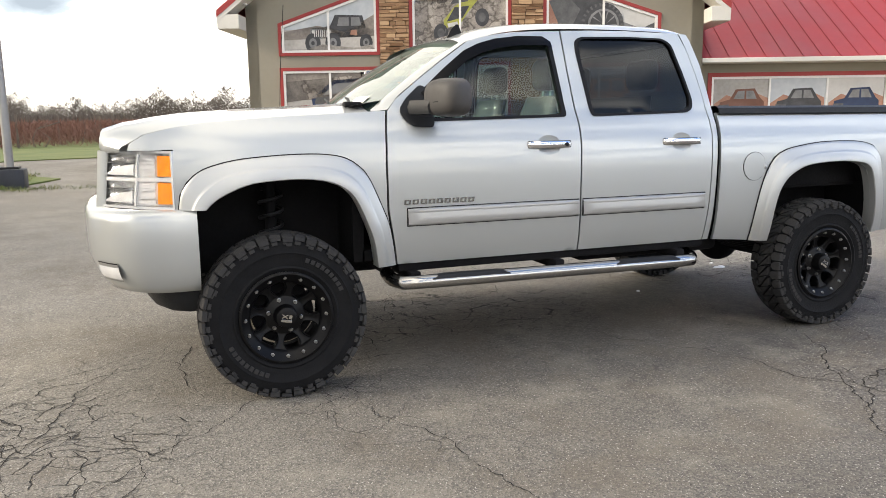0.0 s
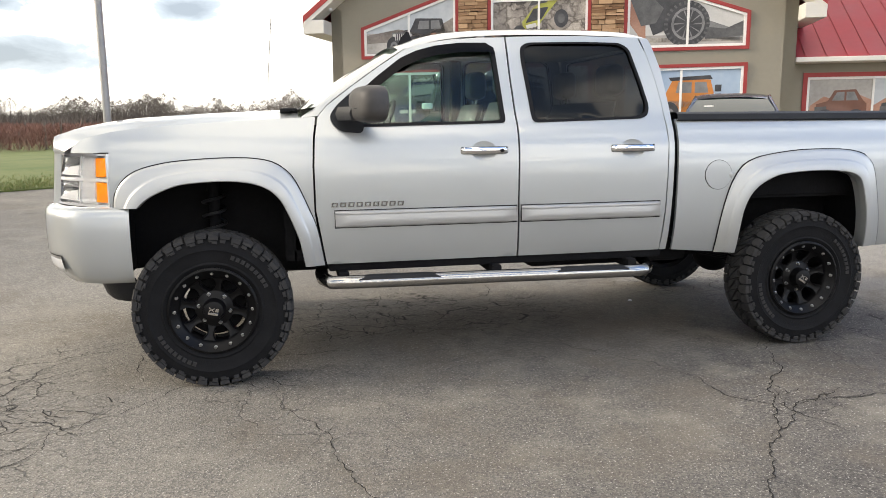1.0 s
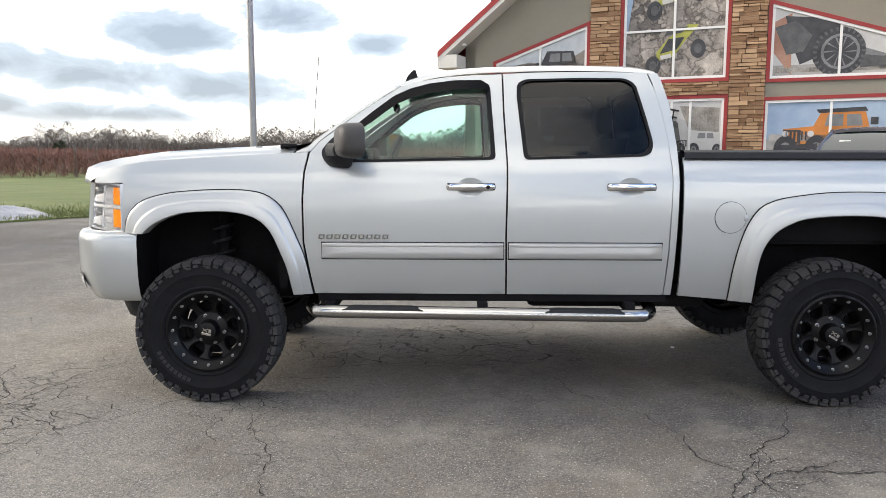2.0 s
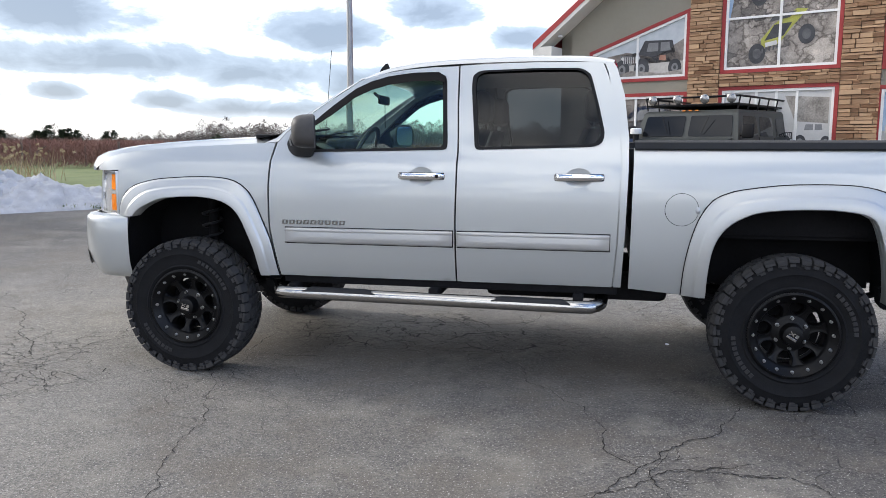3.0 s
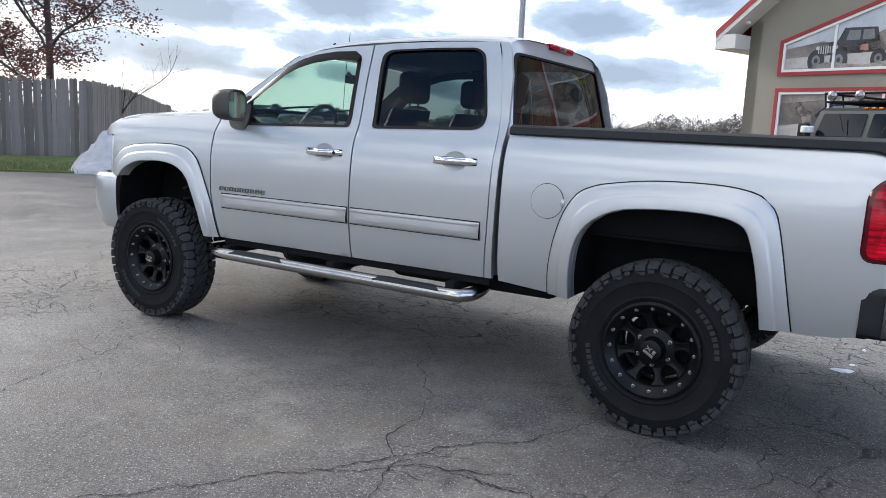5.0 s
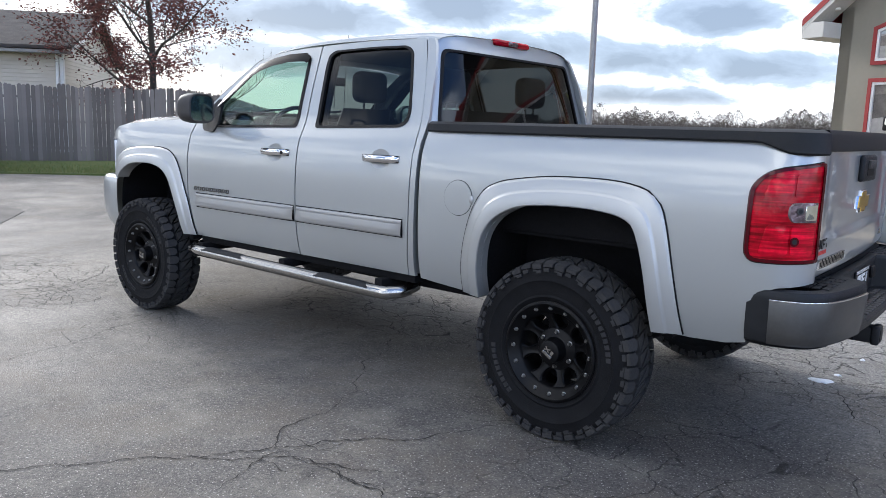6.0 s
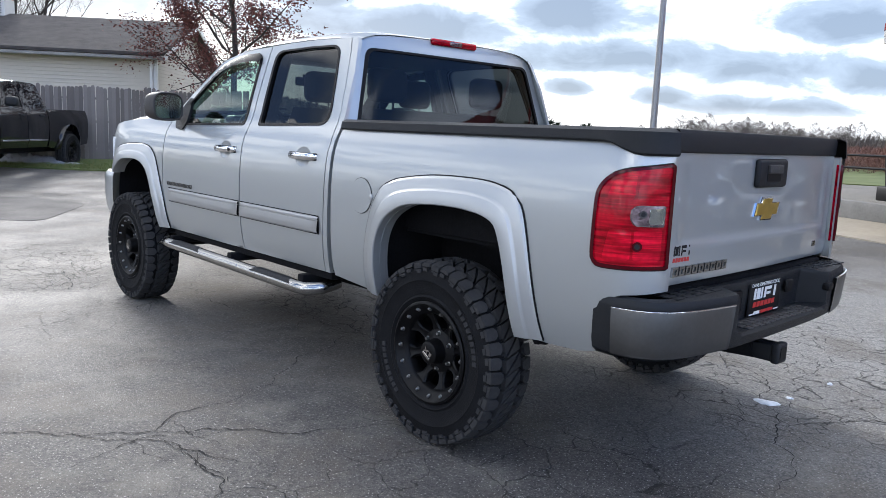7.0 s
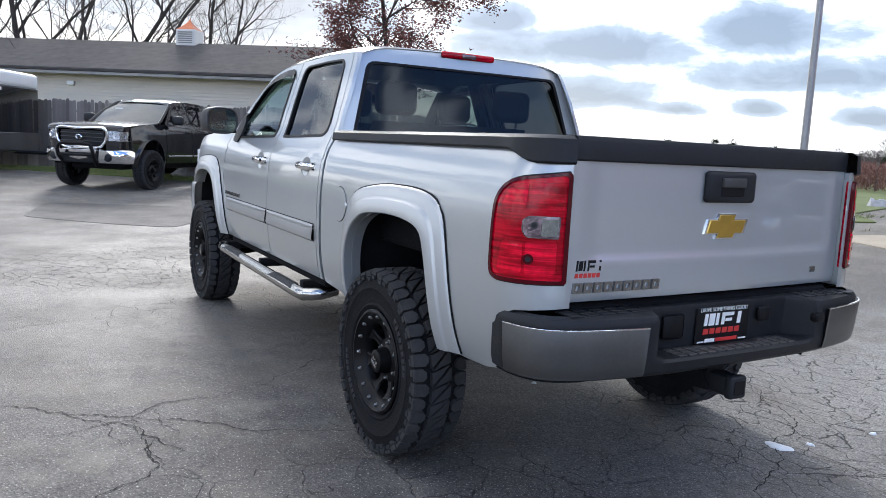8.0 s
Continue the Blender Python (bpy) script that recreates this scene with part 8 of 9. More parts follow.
# ---------------------------------------------------------------- lamp post
pz = rise(-3.07, 11.43)
post = thing("lamp_post", "tall grey steel lamp post on a dark square base", "lamp post", Matrix.Translation((-3.07, 11.43, pz)))
part("base_block", box(-0.26, 0.26, -0.26, 0.26, -0.1, 0.36, 0.03, 2), material("dark_painted_base", (0.022, 0.026, 0.035), 0.6, var=0.2, scale=4), post)
part("base_plate", box(-0.17, 0.17, -0.17, 0.17, 0.36, 0.40, 0.006, 1), BLACK, post)
part("pole_shaft", tube([(0, 0, 0.40), (0, 0, 4.0), (0, 0, 8.2)], 0.07, 14, taper=[0.078, 0.068, 0.055]), GALV, post, smooth=60)
for a in (0, math.pi):
    part("lamp_arm", tube([(0, 0, 8.1), (0.5 * math.cos(a), 0.5 * math.sin(a), 8.2)], 0.03, 8), GALV, post)
    part("lamp_head", box(0.45 * math.cos(a) - 0.22, 0.45 * math.cos(a) + 0.22, -0.14, 0.14, 8.16, 8.30, 0.03, 2), GALV, post)


# ---------------------------------------------------------------- other vehicles
def other_wheel(car, x, s, w, r=0.42, steer=0.0):
    k = r / 0.432
    wh = part("wheel", KIT["barrel"], RIM, car, "black tyre on a dark alloy rim", Matrix.Translation((x, s * w, r - 0.005)) @ Matrix.Rotation(radians(steer) + (math.pi if s > 0 else 0), 4, "Z") @ Matrix.Diagonal((k, 1, k, 1)))
    part("tyre", KIT["tyre"], RUBBER, wh)
    tagged(part("tread", KIT["tread"], RUBBER, wh), kind="stuff")
    for j in range(8):
        part("spoke", KIT["spoke"], RIM, wh, m=Matrix.Rotation(2 * math.pi * j / 8, 4, "Y"))
    part("hub", KIT["hub"], RIM, wh)


def other_pickup(name, label, m, paint, bull_bar=True):
    """A dark crew-cab pickup, nose towards -x, wheels at 0 and 3.7."""
    car = thing(name, label, "pickup truck", m)
    Wt = [(0.5, 0.93), (0.7, 0.98), (1.0, 0.995), (1.2, 0.985), (1.38, 0.95), (1.42, 0.91), (1.9, 0.72), (1.95, 0.70)]

    def fn(s, off=0.0):
        return lambda x, z: Vector((x, s * (interp(z, Wt) - 0.16 * max(0, -x - 0.2) ** 2 + off), z))

    def archl(cx, r=0.50, n=12):
        return [(cx + r * math.cos(t), 0.50 + 0.58 * math.sin(t)) for t in [math.pi * k / n for k in range(n + 1)]]
    for s in (-1, 1):
        back = (0, -s * 0.03, 0)
        a0, a1 = archl(0.0)[::-1], archl(3.7)[::-1]
        part("fender", outward(sheet([(-0.55, 0.80), (-0.66, 0.86), (-0.66, 1.30), (-0.3, 1.37), (0.62, 1.42), (0.60, 1.1), (0.64, 0.56), (0.52, 0.50)] + a0[::-1], fn(s), (), 0.12, back), (1.8, 0, 1)), paint, car)
        for nm, loop in (("front_door", [(0.66, 0.56), (1.74, 0.56), (1.74, 1.40), (0.64, 1.40), (0.62, 1.1)]), ("rear_door", [(1.755, 0.56), (2.62, 0.56), (2.68, 1.0), (2.66, 1.40), (1.755, 1.40)])):
            d = part(nm, outward(sheet(loop, fn(s), (), 0.12, back), (1.8, 0, 1)), paint, car)
            x = loop[1][0] - 0.32
            part("door_handle", box(x, x + 0.2, *sorted((s * 0.955, s * 1.0)), 1.245, 1.28, 0.01, 1), BLACK, d)
            part("door_moulding", box(loop[0][0] + 0.03, loop[1][0] - 0.03, *sorted((s * 0.97, s * 1.003)), 0.70, 0.735, 0.006, 1), CHROME, d)
        part("bedside", outward(sheet([(2.70, 0.56), (3.18, 0.50)] + a1 + [(4.25, 0.55), (4.72, 0.60), (4.75, 1.42), (2.70, 1.40)], fn(s), (), 0.14, back), (1.8, 0, 1)), paint, car)
        for cx in (0.0, 3.7):
            o = archl(cx, 0.60); i = archl(cx, 0.495)
            part("arch_flare", outward(loft([[fn(s, 0.0)(*p), fn(s, 0.05)(*(Vector(p).lerp(Vector(q_), 0.5))), fn(s, 0.055)(*q_), fn(s, -0.1)(*q_)] for p, q_ in zip(o, i)]), (cx, 0, 0.5)), paint, car, smooth=60)
            part("wheel_house", loft([[(p[0], s * ww, p[1]) for ww in (0.95, 0.6)] for p in archl(cx, 0.52)]), UNDER, car)
        # greenhouse
        for loop in ([(0.80, 1.42), (1.72, 1.42), (1.70, 1.895), (1.42, 1.885), (1.20, 1.79)], [(1.80, 1.42), (2.62, 1.42), (2.50, 1.875), (1.80, 1.895)]):
            part("side_window", outward(sheet(rounded(loop, 0.05), fn(s, 0.004), (), 0.15, back), (1.8, 0, 1.5)), DARKGLASS, car)
        part("cab_frame", outward(sheet([(0.62, 1.40), (2.75, 1.40), (2.66, 1.93), (2.50, 1.965), (1.45, 1.955), (1.2, 1.87)], fn(s, -0.004), (), 0.15, back), (1.8, 0, 1.5)), paint, car)
        b = bmesh.new(); bmesh.ops.create_cube(b, size=2)
        bmesh.ops.bevel(b, geom=b.edges[:], offset=0.6, segments=4, affect="EDGES", profile=0.5)
        bmesh.ops.transform(b, matrix=Matrix.Translation((0.86, s * 1.12, 1.52)) @ Matrix.Diagonal((0.07, 0.13, 0.10, 1)), verts=b.verts)
        part("door_mirror", b, BLACK, car, smooth=60)
        hl = part("head_lamp", outward(loft([[(-0.60, s * 0.90, z), (-0.80, s * 0.86, z), (-0.90, s * 0.72, z), (-0.93, s * 0.55, z)] for z in (1.02, 1.12, 1.22)]), (0, s * 0.5, 1.1)), BOWL, car, "clear head lamp", smooth=60)
        for x, y, r in ((-0.86, 0.74, 0.062), (-0.75, 0.845, 0.048)):
            part("lamp_bowl", lathe([(0.001, 0.0), (r * 0.6, -0.012), (r * 0.9, -0.03), (r, -0.034), (r, 0.01)], 18, axis="X"), REFLECTOR, hl, m=Matrix.Translation((x - 0.015, s * y, 1.12)) @ Matrix.Rotation(s * radians(-32), 4, "Z"))
        for z0, z1 in ((0.83, 1.015), (1.225, 1.30)):
            part("front_corner_panel", outward(loft([[(-0.56, s * 0.935, z), (-0.70, s * 0.905, z), (-0.80, s * 0.865, z), (-0.90, s * 0.725, z), (-0.93, s * 0.55, z)] for z in (z0, z1)]), (0, s * 0.5, 1.1)), paint, car, smooth=60)
        part("lamp_lens", outward(loft([[(-0.61, s * 0.91, z), (-0.81, s * 0.87, z), (-0.91, s * 0.73, z), (-0.94, s * 0.55, z)] for z in (1.02, 1.12, 1.22)]), (0, s * 0.5, 1.1)), LENS, hl)
        b = lathe([(0.001, -0.03), (0.065, -0.02), (0.085, 0.0), (0.085, 0.06)], 18, axis="X")
        part("fog_lamp", b, BLACK, car, m=Matrix.Translation((-1.0, s * 0.62, 0.68)))
        for cx in (0.0, 3.7):
            other_wheel(car, cx, s, 0.90, 0.43)
    part("bonnet", outward(loft([[(x - 0.12 * (1 - t * t) * smooth01(0.2, -0.6, x), t * (0.93 - 0.14 * max(0, -x - 0.2) ** 2), z + 0.03 * (1 - t * t)) for t in [-1 + 0.2 * k for k in range(11)]] for x, z in ((-0.86, 1.22), (-0.80, 1.30), (-0.6, 1.35), (0.0, 1.40), (0.55, 1.43))]), (0, 0, 0.9)), paint, car, smooth=50)
    part("windscreen", outward(loft([[(x + 0.05 * t * t, t * w_, z) for t in [-1 + 0.25 * k for k in range(9)]] for x, w_, z in ((0.50, 0.82, 1.44), (0.85, 0.76, 1.70), (1.22, 0.66, 1.905))]), (1.8, 0, 1.3)), CARGLASS, car, smooth=60)
    for s in (-1, 1):
        part("windscreen_pillar", tube([(0.50, s * 0.86, 1.42), (0.86, s * 0.79, 1.66), (1.22, s * 0.675, 1.885), (1.45, s * 0.68, 1.935)], 0.032, 8), paint, car, smooth=60)
    part("roof", outward(loft([[(x, t * w_, z - 0.05 * abs(t) ** 3) for t in [-1 + 0.2 * k for k in range(11)]] for x, w_, z in ((1.20, 0.68, 1.915), (1.32, 0.695, 1.965), (1.50, 0.70, 1.995), (2.0, 0.71, 2.02), (2.45, 0.70, 2.005), (2.60, 0.70, 1.975), (2.67, 0.70, 1.92))]), (1.9, 0, 1.2)), paint, car, smooth=50)
    part("rear_window", outward(loft([[(x, t * w_, z) for t in (-1, -0.5, 0, 0.5, 1)] for x, w_, z in ((2.76, 0.86, 1.40), (2.67, 0.70, 1.90))]), (1.8, 0, 1.5)), DARKGLASS, car)
    part("tailgate", box(4.70, 4.76, -0.90, 0.90, 0.62, 1.42, 0.02, 2), paint, car)
    part("bed_floor", box(2.75, 4.72, -0.88, 0.88, 0.85, 0.92), UNDER, car)
    part("underbody", box(-0.5, 4.6, -0.6, 0.6, 0.42, 0.66, 0.03, 1), UNDER, car)
    gr = part("grille", outward(loft([[(-0.92 - 0.07 * (1 - (y / 0.5) ** 2), y, z) for y in (-0.5, -0.25, 0, 0.25, 0.5)] for z in (0.92, 1.08, 1.22)]), (0, 0, 1.1)), BLACK, car, "black grille in a chrome frame")
    ring = curve_pts([(-0.96, -0.56, 1.25), (-1.03, 0, 1.26), (-0.96, 0.56, 1.25), (-0.95, 0.46, 0.90), (-1.02, 0, 0.88), (-0.95, -0.46, 0.90)], 0.1, closed=True)
    part("grille_frame", tube(ring + [ring[0]], 0.029, 8), CHROME, gr, smooth=60)
    for z in (1.0, 1.08, 1.16):
        part("grille_slat", tube([(-0.955, -0.48, z), (-1.02, 0, z), (-0.955, 0.48, z)], 0.012, 6), MIRRORCAP, gr)
    b = lathe([(0.045, -0.02), (0.06, -0.01), (0.06, 0.01), (0.045, 0.02)], 20, axis="X")
    part("grille_emblem", b, CHROME, gr, m=Matrix.Translation((-1.035, 0, 1.08)) @ Matrix.Diagonal((1, 1.25, 0.9, 1)))
    part("front_bumper", outward(loft([[(-0.55 + o, -0.96, z), (-0.85 + o, -0.90, z), (-1.02 + o, -0.6, z), (-1.08 + o, 0, z), (-1.02 + o, 0.6, z), (-0.85 + o, 0.90, z), (-0.55 + o, 0.96, z)] for z, o in ((0.84, 0.05), (0.82, 0.0), (0.66, 0.0), (0.56, 0.06))]), (0, 0, 0.7)), CHROME, car, "chrome front bumper", smooth=50)
    part("lower_intake", box(-1.06, -0.9, -0.42, 0.42, 0.56, 0.76, 0.03, 2), BLACK, car)
    part("price_sticker", box(0.93, 0.95, 0.32, 0.50, 1.71, 1.76), WHITE, car)
    if bull_bar:
        bb = part("bull_bar", tube(curve_pts([(-0.95, -0.36, 0.50), (-1.14, -0.40, 0.70), (-1.18, -0.36, 0.92), (-1.18, 0.0, 0.95), (-1.18, 0.36, 0.92), (-1.14, 0.40, 0.70), (-0.95, 0.36, 0.50)], 0.08), 0.038, 10), SEAL, car, "black tubular bull bar", smooth=60)
        part("bar_crosstube", tube([(-1.15, -0.38, 0.72), (-1.17, 0, 0.72), (-1.15, 0.38, 0.72)], 0.03, 8), SEAL, bb)
    return car


def place(x, y, heading):
    """A vehicle's pose on the ground; heading: the direction of its nose, in degrees from +x."""
    return Matrix.Translation((x, y, rise(x, y))) @ Matrix.Rotation(radians(heading - 180), 4, "Z")


other_pickup("pickup_truck", "lifted glossy black pickup with chrome bumper and bull bar", place(-11.45, -0.50, -41), BLACKPAINT)
other_pickup("pickup_truck", "dark blue pickup parked before the shop windows", place(7.05, 5.3, -122) @ Matrix.Scale(0.84, 4), NAVYPAINT, bull_bar=False)


def off_roader():
    """A wide, square-cut, military-style off-roader; nose towards -x, windscreen at 0."""
    hd = math.degrees(math.atan2(-0.866, -0.5))
    x, y = 4.05, 9.33
    car = thing("off_road_vehicle", "square-cut dark green-grey off-roader with a lamp-studded roof rack", "off-roader", Matrix.Translation((x, y, 0.22)) @ Matrix.Rotation(radians(hd - 180), 4, "Z"))
    part("hull", loft([[(px, py, z) for px, py in ((-1.35, -0.98), (3.2, -1.0), (3.2, 1.0), (-1.35, 0.98))] for z in (0.62, 1.02)], closed=True, cap=True), DRAB, car, smooth=10)
    b = loft([[(-1.42, -0.72, 0.98), (-1.42, 0.72, 0.98), (-1.40, 0.78, 1.12), (-1.40, -0.78, 1.12)], [(0.10, -0.90, 1.02), (0.10, 0.90, 1.02), (0.10, 0.88, 1.40), (0.10, -0.88, 1.40)]], closed=True, cap=True)
    part("bonnet", outward(b, (-0.6, 0, 1.1)), DRAB, car, smooth=10)
    cab = part("cab", outward(loft([[(-0.02, -0.98, 1.02), (-0.02, 0.98, 1.02), (3.2, 0.98, 1.02), (3.2, -0.98, 1.02)], [(0.0, -0.98, 1.38), (0.0, 0.98, 1.38), (3.2, 0.98, 1.38), (3.2, -0.98, 1.38)],
                             [(0.16, -0.90, 1.84), (0.16, 0.90, 1.84), (3.15, 0.90, 1.88), (3.15, -0.90, 1.88)], [(0.24, -0.86, 1.89), (0.24, 0.86, 1.89), (3.1, 0.86, 1.93), (3.1, -0.86, 1.93)]], closed=True, cap=True), (1.6, 0, 1.4)), DRAB, car, smooth=25)
    for s in (-1, 1):
        part("windscreen_pane", outward(sheet(rounded([(s * 0.05, 1.42), (s * 0.86, 1.42), (s * 0.81, 1.79), (s * 0.05, 1.79)][::s], 0.04), lambda yy, z: Vector((-0.012 + 0.16 * (z - 1.38) / 0.46, yy, z)), (), 0.3, (0.02, 0, 0)), (1.6, 0, 1.5)), DARKGLASS, cab)
        part("wiper", tube([(-0.01, s * 0.45, 1.79), (-0.04, s * 0.32, 1.48)], 0.008, 5), SEAL, cab)
        for x0, x1 in ((0.28, 0.98), (1.08, 1.80), (1.95, 2.95)):
            part("side_window", outward(sheet(rounded([(x0, 1.42), (x1, 1.42), (x1 - 0.02, 1.78), (x0 + 0.06, 1.78)], 0.05), lambda xx, z: Vector((xx, s * (0.985 - 0.08 * (z - 1.38) / 0.46), z)), (), 0.3, (0, -s * 0.02, 0)), (1.6, 0, 1.5)), DARKGLASS, cab)
            part("door_gap", box(x1 + 0.035, x1 + 0.05, *sorted((s * 0.97, s * 0.992)), 0.66, 1.40), SEAL, cab)
        part("door_mirror", box(0.02, 0.10, *sorted((s * 1.02, s * 1.22)), 1.38, 1.62, 0.025, 3), SEAL, car)
        part("mirror_arm", tube([(0.1, s * 0.97, 1.42), (0.06, s * 1.08, 1.45)], 0.015, 6), SEAL, car)
        b = lathe([(0.001, -0.02), (0.07, -0.01), (0.09, 0.02), (0.09, 0.08)], 20, axis="X")
        part("head_lamp", b, REFLECTOR, car, "round head lamp", m=Matrix.Translation((-1.44, s * 0.58, 1.02)))
        part("marker_lamp", box(-1.42, -1.36, *sorted((s * 0.78, s * 0.90)), 1.00, 1.08, 0.01, 1), AMBER, car, "amber marker lamp")
        for cx in (-0.75, 2.45):
            other_wheel(car, cx, s, 0.86, 0.46)
        for p, q_ in (((-1.40, s * 0.45, 0.60), (-1.62, s * 0.50, 1.18)), ((-1.62, s * 0.50, 1.18), (-1.52, s * 0.86, 1.12)), ((-1.52, s * 0.86, 1.12), (-1.42, s * 0.90, 0.70))):
            part("brush_guard_tube", tube([p, q_], 0.028, 8), SEAL, car)
    part("brush_guard_bar", tube([(-1.62, -0.50, 1.18), (-1.64, 0, 1.19), (-1.62, 0.50, 1.18)], 0.028, 8), SEAL, car)
    part("front_bumper", box(-1.56, -1.36, -0.95, 0.95, 0.52, 0.72, 0.02, 2), SEAL, car)
    for yy in (-0.12, 0.0, 0.12):
        part("roof_marker", box(0.17, 0.22, yy - 0.03, yy + 0.03, 1.875, 1.90, 0.005, 1), AMBER, cab)
    ai = part("air_intake", tube([(-0.12, 0.92, 1.2), (-0.12, 0.92, 1.47)], 0.055, 14), SEAL, car, "black air intake pipe with a pale cap")
    part("intake_cap", lathe([(0.001, 1.575), (0.085, 1.575), (0.105, 1.56), (0.108, 1.48), (0.10, 1.465), (0.05, 1.46)], 24, axis="Z"), TRAILERWHITE, ai, "pale round intake cap", m=Matrix.Translation((-0.12, 0.92, 0)))
    rk = part("roof_rack", box(0.30, 3.05, -0.80, 0.80, 1.965, 1.99, 0.004, 1), SEAL, car, "black tubular roof rack with four lamps")
    for z, d in ((1.99, 0.86), (2.13, 0.90)):
        ring = [(0.22, -d, z), (0.22, d, z), (3.12, d, z), (3.12, -d, z), (0.22, -d, z)]
        for p, q_ in zip(ring, ring[1:]):
            part("rack_tube", tube([p, q_], 0.02, 6), SEAL, rk)
    for k in range(7):
        for s in (-1, 1):
            part("rack_upright", tube([(0.22 + 0.48 * k, s * 0.86, 1.90), (0.22 + 0.48 * k, s * 0.90, 2.13)], 0.014, 5), SEAL, rk)
    for yy in (-0.75, -0.26, 0.26, 0.75):
        b = lathe([(0.001, -0.03), (0.06, -0.03), (0.085, -0.015), (0.088, 0.0), (0.06, 0.05), (0.001, 0.06)], 18, axis="X")
        part("rack_lamp", b, BADGE, rk, "round clear rack lamp", m=Matrix.Translation((0.20, yy, 2.09)))


off_roader()

# enclosed trailer at the lot's edge
tz = rise(-15.5, -1.9)
tr = thing("enclosed_trailer", "black and white enclosed cargo trailer with a silver skirt", "trailer", Matrix.Translation((-15.24, -2.75, tz)) @ Matrix.Rotation(math.atan2(-0.88, -0.47), 4, "Z"))
part("body", box(0, 5.2, -2.3, 0.0, 0.55, 2.20, 0.05, 3), BLACKPAINT, tr)
part("roof_cap", box(-0.02, 5.22, -2.32, 0.02, 2.14, 2.57, 0.14, 5), TRAILERWHITE, tr, "white rounded roof cap")
part("skirt", box(-0.012, 5.21, -2.312, 0.012, 0.50, 1.0, 0.01, 1), STEEL, tr, "brushed silver lower skirt")
part("nose_lamp", box(-0.03, 0.0, -0.4, -0.25, 2.04, 2.12, 0.01, 1), WHITE, tr)
part("side_mark", box(0.25, 0.6, 0.018, 0.026, 2.25, 2.38, 0), DARKCLOTH, tr)
part("tongue", tube([(0.1, -1.15, 0.5), (-1.3, -1.15, 0.5)], 0.05, 8), SEAL, tr)
part("jack_post", tube([(-1.0, -1.15, 0.02), (-1.0, -1.15, 0.85)], 0.04, 8), SEAL, tr)
for x in (2.6, 3.5):
    for y in (-2.25, -0.05):
        part("wheel", lathe([(0.001, -0.08), (0.2, -0.08), (0.33, -0.09), (0.35, -0.04), (0.35, 0.04), (0.33, 0.09), (0.001, 0.08)], 28), RUBBER, tr, m=Matrix.Translation((x, y, 0.35)))

# ---------------------------------------------------------------- house behind the fence
HX = Vector((-0.62, -0.785, 0)).normalized()          # along the long wall, away from the gable end
HY = Vector((-0.785, 0.62, 0)).normalized()           # into the house
hz = 0.30
HM = Matrix.Translation((-18.4, 6.8, hz)) @ Matrix((HX, HY, (0, 0, 1))).transposed().to_4x4()
house = thing("house", "cream-sided single-storey house with a dark shingle roof and cupola", "house", HM)
EH, HL, HW, HR = 3.26, 24.0, 8.0, 1.34
part("wall_core", loft([[(0.03, 0.03, z), (HL, 0.03, z), (HL, HW, z), (0.03, HW, z)] for z in (0, EH)], closed=True, cap=True), SIDING, house, smooth=10)
for k in range(int(EH / 0.115)):
    z0 = 0.115 * k
    b = loft([[(x, 0.03 - dy, z0 + dz) for dy, dz in ((0.0, 0.0), (0.034, 0.0), (0.034, 0.008), (0.006, 0.115), (0.0, 0.115))] for x in (0.0, HL)], closed=True, cap=True)
    part("siding_board", b, SIDING, house, smooth=10)
for k in range(int((EH + HR) / 0.115)):
    z0 = 0.115 * k
    inset = 0 if z0 < EH else (z0 - EH) / HR * HW / 2
    if HW - 2 * inset < 0.2:
        break
    b = loft([[(0.03 - dx, y, z0 + dz) for dx, dz in ((0.0, 0.0), (0.024, 0.002), (0.004, 0.117), (0.0, 0.117))] for y in (inset, HW - inset)], closed=True, cap=True)
    part("siding_board", b, SIDING, house, smooth=10)
for y0, y1 in ((-0.45, HW / 2), (HW + 0.45, HW / 2)):
    za, zb = EH - 0.45 * HR / (HW / 2) + 0.02, EH + HR + 0.02
    part("roof", loft([[(x, y, z + d) for y, z, d in ((y0, za, 0), (y1, zb, 0), (y1, zb, 0.09), (y0, za, 0.09))] for x in (-0.38, HL + 0.3)], closed=True, cap=True), SHINGLE, house, "dark shingle roof slope", smooth=10)
    part("rake_board", loft([[(x, y, z + d) for y, z, d in ((y0, za, -0.14), (y1, zb, -0.14), (y1, zb, 0.03), (y0, za, 0.03))] for x in (-0.40, -0.36)], closed=True, cap=True), WHITE, house, smooth=10)
part("gutter", box(-0.38, HL, -0.54, -0.43, EH - 0.27, EH - 0.17, 0.01, 1), CURB_M, house)
part("eave_soffit", box(-0.36, HL, -0.45, 0.05, EH - 0.24, EH - 0.21), SOFFIT, house)
part("corner_board", box(-0.03, 0.09, -0.03, 0.09, 0, EH - 0.2), WHITE, house)
part("downpipe", box(0.10, 0.19, -0.10, -0.02, 0, EH - 0.25, 0.01, 1), WHITE, house)
part("flood_lamp", box(9.0, 9.25, -0.14, 0.0, EH - 0.62, EH - 0.48, 0.02, 2), WHITE, house)
cu = part("cupola", box(6.66 - 0.40, 6.66 + 0.40, HW / 2 - 0.40, HW / 2 + 0.40, EH + HR - 0.35, EH + HR + 0.60, 0.02, 1), SOFFIT, house, "white louvred cupola with a copper roof")
for k in range(6):
    part("louvre", box(6.66 - 0.30, 6.66 + 0.30, HW / 2 - 0.425, HW / 2 - 0.39, EH + HR + 0.06 + 0.082 * k, EH + HR + 0.10 + 0.082 * k), CURB_M, cu)
rings = []
